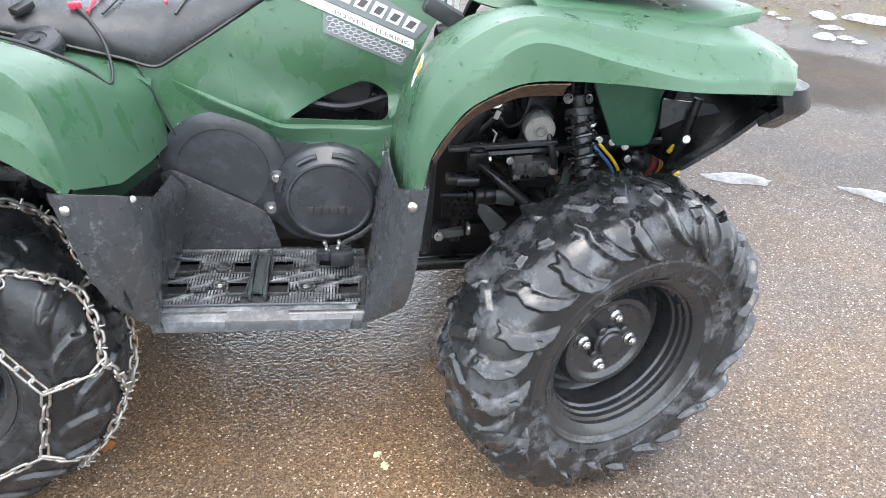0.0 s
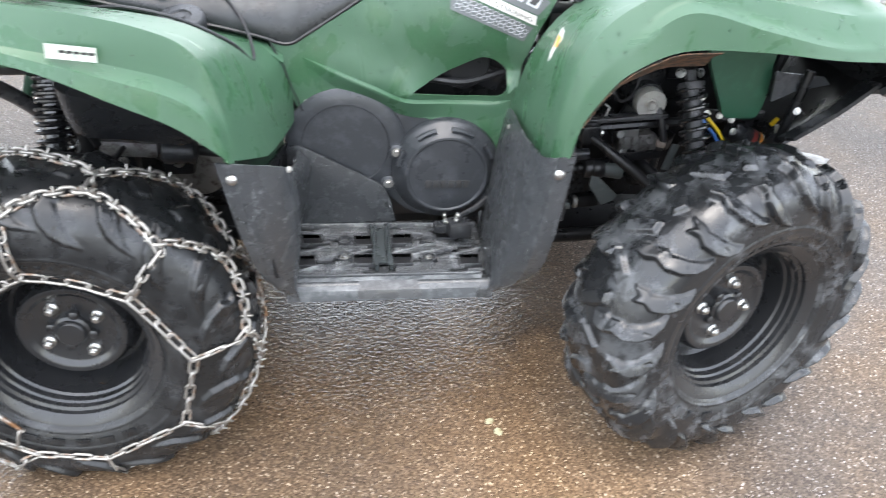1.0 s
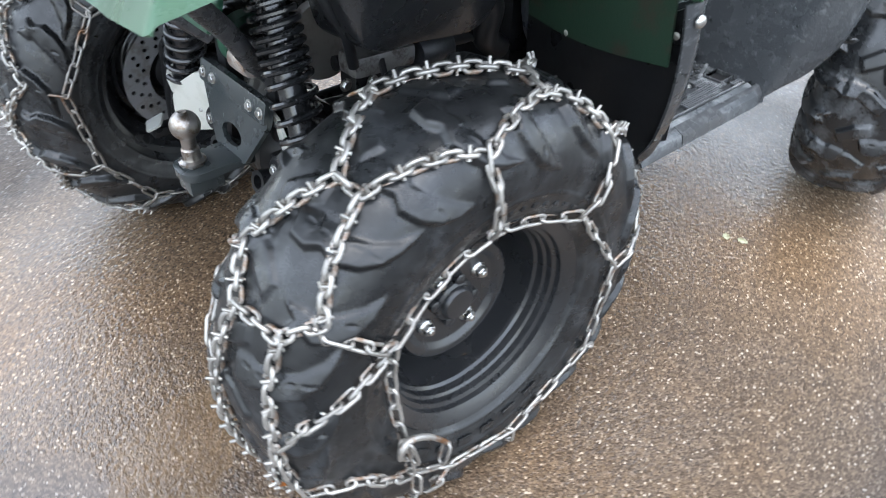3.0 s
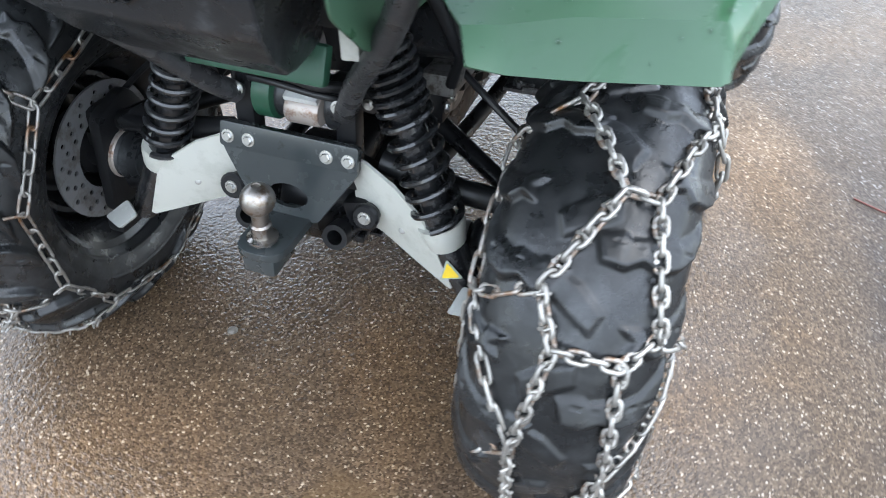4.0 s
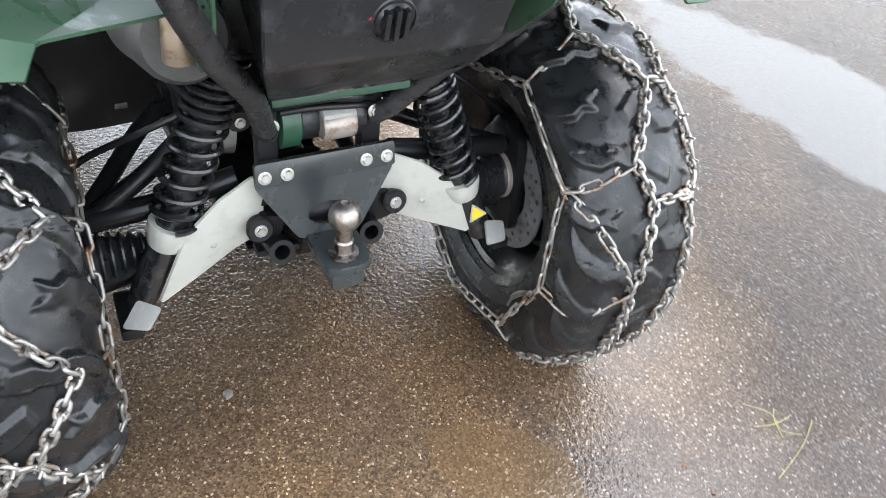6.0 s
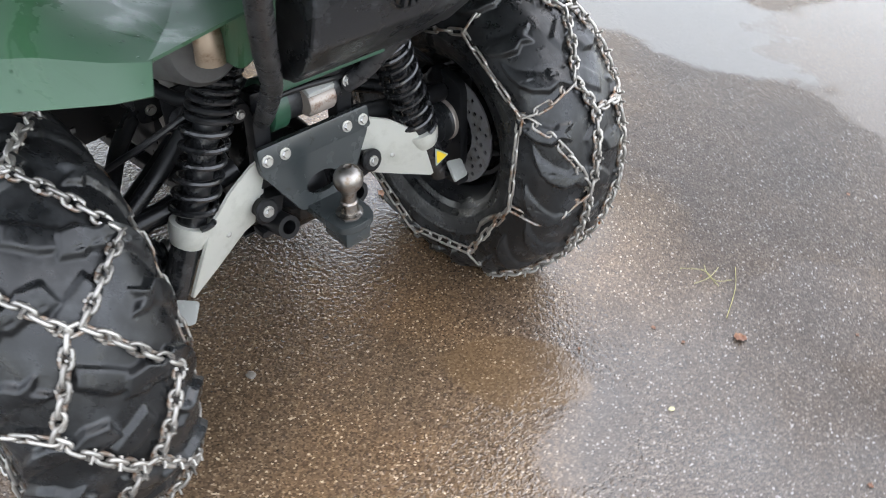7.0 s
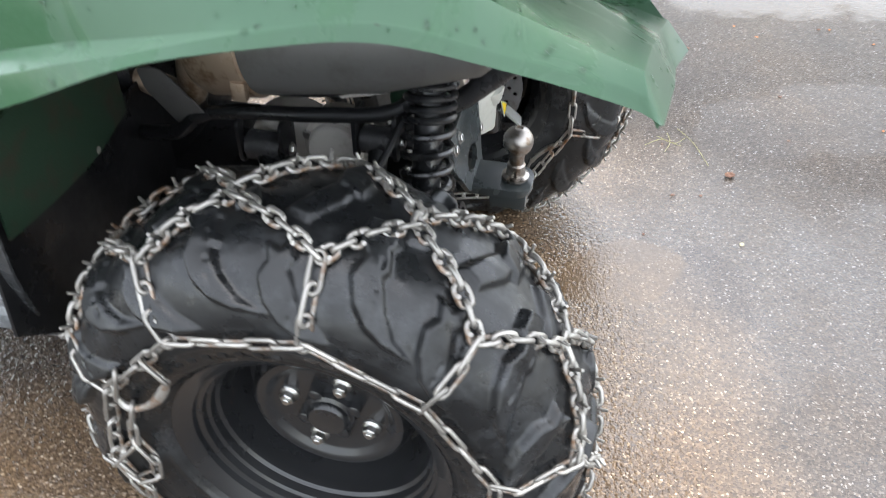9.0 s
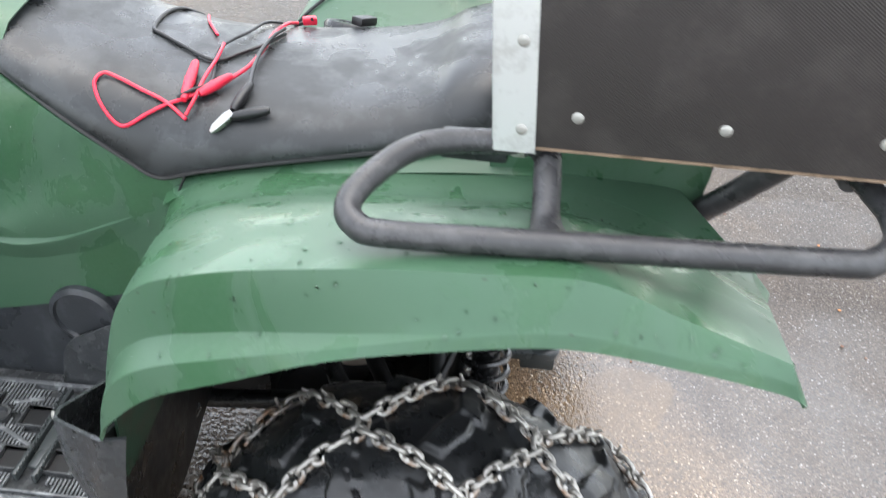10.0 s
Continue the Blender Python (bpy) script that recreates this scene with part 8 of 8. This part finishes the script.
lead("black_cable", [(0.289, -0.074), (0.297, -0.042), (0.300, 0.012), (0.296, 0.060), (0.289, 0.104)], 0.0028, BLACKWIRE, leads, 0.008)
for (x0, y0), (x1, y1), mat in (((0.374, 0.064), (0.366, 0.140), RED), ((0.318, 0.089), (0.348, 0.130), RED), ((0.288, 0.103), (0.299, 0.150), BLACKWIRE), ((0.252, 0.148), (0.298, 0.158), BLACKWIRE)):
    a, b = Vector((x0, y0, seat_top(x0, y0) + 0.010)), Vector((x1, y1, seat_top(x1, y1) + 0.010))
    part("clip_grip", tube([a.lerp(b, t) for t in (0, 0.1, 0.5, 0.9, 1)], [0.004, 0.006, 0.0075, 0.006, 0.004], 10), mat, leads, "soft clip sleeve")
a, b = Vector((0.298, 0.154, seat_top(0.298, 0.154) + 0.011)), Vector((0.323, 0.172, seat_top(0.323, 0.172) + 0.012))
part("clip_jaw", tube([a.lerp(b, t) for t in (0, 0.3, 0.8, 1)], [0.006, 0.0075, 0.006, 0.003], 8), ZINC, leads, "bare metal clip jaw")
part("red_switch", block(0.022, 0.014, 0.012, pose(0.268, -0.140, seat_top(0.268, -0.140) + 0.010, 0, 0, 20), 0.003), RED, leads, "red clip end")
part("dark_clip", block(0.040, 0.022, 0.014, pose(0.186, -0.160, seat_top(0.186, -0.160) + 0.010, 0, -12, 60), 0.004), BLACKWIRE, leads, "black clip end")


def fender_top(x, y):
    """The height of the right rear fender's skin near the seat."""
    best, where = 1e9, None
    rows = REAR_FENDER
    for r0, r1 in zip(rows, rows[1:]):
        for c in range(len(r0) - 1):
            for u in (0, 0.25, 0.5, 0.75):
                for v in (0, 0.25, 0.5, 0.75):
                    p = (Vector(r0[c]).lerp(Vector(r1[c]), u)).lerp(Vector(r0[c + 1]).lerp(Vector(r1[c + 1]), u), v)
                    d = (p.x - x) ** 2 + (p.y - abs(y)) ** 2
                    if d < best:
                        best, where = d, p.z
    return where - LEAN * y


black_lead = thing("hanging_lead", "thin black lead looped over the rear fender", "cable")
line = [(0.262, -0.135, seat_top(0.262, -0.135) + 0.012), (0.300, -0.168, seat_top(0.300, -0.168) + 0.008), (0.325, -0.200, 0.790), (0.343, -0.245, 0.760), (0.345, -0.285, 0.752)]
line += [(x, y, fender_top(x, y) + 0.012) for x, y in ((0.318, -0.305), (0.270, -0.330), (0.225, -0.345), (0.160, -0.345), (0.090, -0.325), (0.020, -0.31))]
part("lead", tube(spline(line, 7), 0.003, 8), BLACKWIRE, black_lead)

# ---- litter and snow on the yard ----


def leaf(name, label, x, y, size, mat, turn, curl=0.3, z=0.001):
    bm = bmesh.new()
    n, rows = 9, []
    for i in range(n):
        t = i / (n - 1)
        w = math.sin(math.pi * min(1, t * 1.02)) ** 0.7 * 0.36 * (1 + 0.25 * math.sin(i * 2.3))
        rows.append([bm.verts.new((size * (t - 0.5), size * w * k, size * curl * (abs(k) * 0.35 * w + 0.25 * (t - 0.4) ** 2 + 0.06 * math.sin(i * 1.7 + k)))) for k in (-1, -0.5, 0, 0.5, 1)])
    for a, b in zip(rows, rows[1:]):
        for k in range(4):
            bm.faces.new((a[k], a[k + 1], b[k + 1], b[k]))
    bmesh.ops.remove_doubles(bm, verts=bm.verts, dist=1e-5)
    low = min(v.co.z for v in bm.verts)
    for v in bm.verts:
        v.co.z -= low
    bmesh.ops.solidify(bm, geom=bm.faces[:], thickness=0.0006)
    ob = new(name, finish(name, bm, mat, 70))
    ob.matrix_basis = pose(x, y, z + rise(x), 0, -0.86 if 0 < x < 4 else 0, turn)
    return tagged(ob, label, "leaf", "fallen leaves")


leaf("leaf", "pale yellow fallen leaf on the asphalt", 0.806, -0.480, 0.024, LEAF_YELLOW, 100)
leaf("leaf_scrap", "torn pale scrap beside a fallen leaf", 0.792, -0.449, 0.022, LEAF_YELLOW, 40)
leaf("leaf", "curled dark brown fallen leaf", -0.604, -0.630, 0.030, LEAF_BROWN, 40, 0.9)
leaf("leaf", "small pale yellow leaf on the asphalt", -0.617, -0.370, 0.014, LEAF_YELLOW, 70)
leaf("leaf", "rust-orange leaf beside the chained tyre", 0.235, -0.392, 0.040, LEAF_RUST, 20, 0.5)
leaf("leaf", "small reddish leaf scrap", -0.47, -0.52, 0.012, LEAF_BROWN, 10, 0.6)
rng = random.Random(21)
for k in range(16):
    x, y = rng.uniform(-1.1, -0.35), rng.uniform(-1.6, -0.2)
    leaf("leaf_scrap", "tiny dark brown leaf scrap on the asphalt", x, y, rng.uniform(0.006, 0.012), LEAF_BROWN if k % 3 else LEAF_RUST, rng.uniform(0, 360), 0.8)
for k in range(7):
    leaf("leaf", "brown fallen leaf near the border of the yard", rng.uniform(2.9, 3.9), rng.uniform(2.3, 3.1), rng.uniform(0.02, 0.045), LEAF_BROWN, rng.uniform(0, 360), 0.6)
rust_leaf = leaf("leaf", "orange leaf caught under the tyre chain", RR[0] - 0.315, RR[1] - 0.055, 0.045, LEAF_RUST, 90, 0.2, 0.215)
rust_leaf.matrix_basis = pose(RR[0] - 0.303, RR[1] - 0.045, 0.200, 0, -70, 95)

stones = bmesh.new()
bmesh.ops.create_icosphere(stones, subdivisions=2, radius=0.009)
for v in stones.verts:
    v.co = Vector((v.co.x * 1.2, v.co.y, v.co.z * 0.6)) * (1 + 0.25 * noise.noise(v.co * 130))
stone = new("stone", finish("stone", stones, STONE, 60))
stone.location = (-0.050, 0.165, 0.004)
tagged(stone, "small pale stone on the asphalt", "stone")

grass = thing("dry_grass", "few bent dry grass stalks on the asphalt", "grass")
for pts in (((-0.40, -0.72), (-0.44, -0.75), (-0.475, -0.745), (-0.50, -0.77)), ((-0.43, -0.77), (-0.455, -0.745), (-0.49, -0.735)), ((-0.45, -0.70), (-0.462, -0.74), (-0.455, -0.79)), ((-0.555, -0.66), (-0.52, -0.75), (-0.48, -0.82))):
    part("stalk", tube(spline([(x, y, 0.004 + 0.004 * (i % 2)) for i, (x, y) in enumerate(pts)], 4), 0.0008, 5), STRAW, grass)
twig = new("twig", finish("twig", tube(spline([(0.83, -0.93, 0.015), (0.80, -1.00, 0.015), (0.79, -1.06, 0.014), (0.775, -1.14, 0.015)], 5), 0.0022, 6), TWIG))
tagged(twig, "thin reddish twig on the asphalt", "twig")


def snow_lump(x, y, sx, sy, h, turn, seed):
    bm = bmesh.new()
    n, m = 26, 7
    rings = []
    for j in range(m):
        t = j / (m - 1)
        ring = []
        for k in range(n):
            a = 2 * math.pi * k / n
            edge = 1 + 0.35 * noise.noise(Vector((math.cos(a) * 1.6, math.sin(a) * 1.6, seed))) + 0.18 * noise.noise(Vector((math.cos(a) * 5, math.sin(a) * 5, seed + 3)))
            r = (1 - t) * edge
            px, py = sx * r * math.cos(a), sy * r * math.sin(a)
            ring.append(bm.verts.new((px, py, h * (1 - (1 - t) ** 2.2) * (1 + 0.5 * noise.noise(Vector((px * 14, py * 14, seed)))))))
        rings.append(ring)
    for a, b in zip(rings, rings[1:]):
        for k in range(n):
            bm.faces.new((a[k], a[(k + 1) % n], b[(k + 1) % n], b[k]))
    ob = new("snow_patch", finish("snow_patch", bm, SLUSH if h < 0.008 else SNOW, 80))
    ob.matrix_basis = Matrix.Translation((x, y, 0.001 + rise(x))) @ Matrix.Rotation(radians(-0.86), 4, 'Y') @ Matrix.Rotation(radians(turn), 4, 'Z')
    return tagged(ob, "thin patch of old melting snow", "snow", "snow patches")


for i, (x, y, sx, sy, h, turn) in enumerate(((2.08, 0.72, 0.125, 0.040, 0.006, -14), (1.86, 0.88, 0.05, 0.018, 0.004, -30), (2.52, 0.57, 0.12, 0.035, 0.006, -35), (3.38, 2.62, 0.07, 0.075, 0.030, 10), (3.62, 2.52, 0.14, 0.055, 0.035, -32), (3.32, 2.41, 0.07, 0.035, 0.012, -20), (3.20, 2.25, 0.06, 0.05, 0.020, 0), (3.31, 2.23, 0.05, 0.03, 0.012, -20), (3.345, 2.165, 0.04, 0.03, 0.010, -10), (3.10, 2.66, 0.035, 0.03, 0.015, 0), (3.13, 2.57, 0.04, 0.02, 0.010, -15))):
    snow_lump(x, y, sx, sy, h, turn, i * 7.3)

# dark planted border beyond the yard
bm = bmesh.new()
rows = []
for i in range(40):
    t = i / 39
    base = Vector((1.2 + 5.5 * t, 5.6 - 2.9 * t, rise(1.2 + 5.5 * t) - 0.02))
    across = Vector((0.47, 0.88, 0))
    rows.append([bm.verts.new(base + across * (d + 0.10 * noise.noise(Vector((i * 0.5, d, 2)))) + Vector((0, 0, z + (0.05 * noise.noise(Vector((i * 0.9, d * 6, 5))) if z > 0 else 0)))) for d, z in ((0, 0), (0.12, 0.08), (0.5, 0.16), (1.4, 0.22), (3.0, 0.2), (3.2, 0.0))])
for a, b in zip(rows, rows[1:]):
    for k in range(5):
        bm.faces.new((a[k], a[k + 1], b[k + 1], b[k]))
border = new("soil_border", finish("soil_border", bm, SOIL, 80))
tagged(border, "dark soil border at the edge of the yard", "soil", kind="structure")

# ---- rain drops on the plastics ----
WATER = bpy.data.materials.new("water_drop")
WATER.use_nodes = True
wp = WATER.node_tree.nodes["Principled BSDF"]
wp.inputs["Transmission Weight"].default_value = 1.0
wp.inputs["IOR"].default_value = 1.33
wp.inputs["Roughness"].default_value = 0.02
wp.inputs["Base Color"].default_value = (0.9, 0.95, 0.92, 1)


def drops(name, spots, owner, rng):
    """Small flattened drops standing on a skin: (place, normal) pairs."""
    verts, faces = [], []
    for p, n in spots:
        m = Matrix.Translation(p) @ frame_of(n)
        r = rng.choice((0.0010, 0.0012, 0.0015, 0.0018, 0.0026))
        base = len(verts)
        for rr, h in ((1.0, -0.1), (0.92, 0.28), (0.55, 0.5)):
            for k in range(7):
                a = 2 * math.pi * k / 7
                verts.append(m @ Vector((r * rr * math.cos(a), r * rr * math.sin(a) * 1.15, r * h)))
        verts.append(m @ Vector((0, 0, r * 0.58)))
        for j in (0, 1):
            for k in range(7):
                faces.append((base + j * 7 + k, base + j * 7 + (k + 1) % 7, base + j * 7 + 7 + (k + 1) % 7, base + j * 7 + 7 + k))
        for k in range(7):
            faces.append((base + 14 + k, base + 14 + (k + 1) % 7, base + 21))
    me = bpy.data.meshes.new(name)
    me.from_pydata([tuple(v) for v in verts], [], faces)
    for poly in me.polygons:
        poly.use_smooth = True
    me.materials.append(WATER)
    ob = new(name, me)
    ob.parent = owner
    return tagged(ob, "clear rain drops", kind="stuff")


rng = random.Random(3)


def mesh_spots(ob, count, s):
    """Places spread evenly over the skin that looks up or out to the side s."""
    me = ob.data
    faces = [f for f in me.polygons if f.normal.z > 0.10 or f.normal.y * s > 0.55]
    picks = rng.choices(faces, [f.area for f in faces], k=count)
    out = []
    for f in picks:
        a, b, c = (me.vertices[f.vertices[k]].co for k in rng.sample(range(len(f.vertices)), 3))
        u, v = sorted((rng.random(), rng.random()))
        out.append((a * u + b * (v - u) + c * (1 - v), f.normal.copy()))
    return out


for ob in list(quad.children_recursive):
    kind = ob.name.split(".")[0]
    count = {"front_fender": 420, "rear_fender": 380, "rear_guard": 260, "front_guard": 240, "inner_guard": 160, "hood_lip": 80}.get(kind, 0)
    if count:
        side = -1 if sum(v.co.y for v in ob.data.vertices) < 0 else 1
        drops("rain_drop", mesh_spots(ob, count, side), quad, rng)
for s in (-1, 1):
    spots = []
    while len(spots) < 420:
        x, z = rng.uniform(0.40, 0.88), rng.uniform(0.60, 0.87)
        if z > 0.73 + (x - 0.4) * 0.62 or z < 0.66 - max(0, x - 0.55) * 0.4 or (0.62 < x < 0.83 and 0.63 < z < 0.72):
            continue
        spots.append((lean((x, s * (panel_y(x, z) + 0.0006), z)), Vector((0.05, s, 0.15))))
    drops("rain_drop", spots, quad, rng)
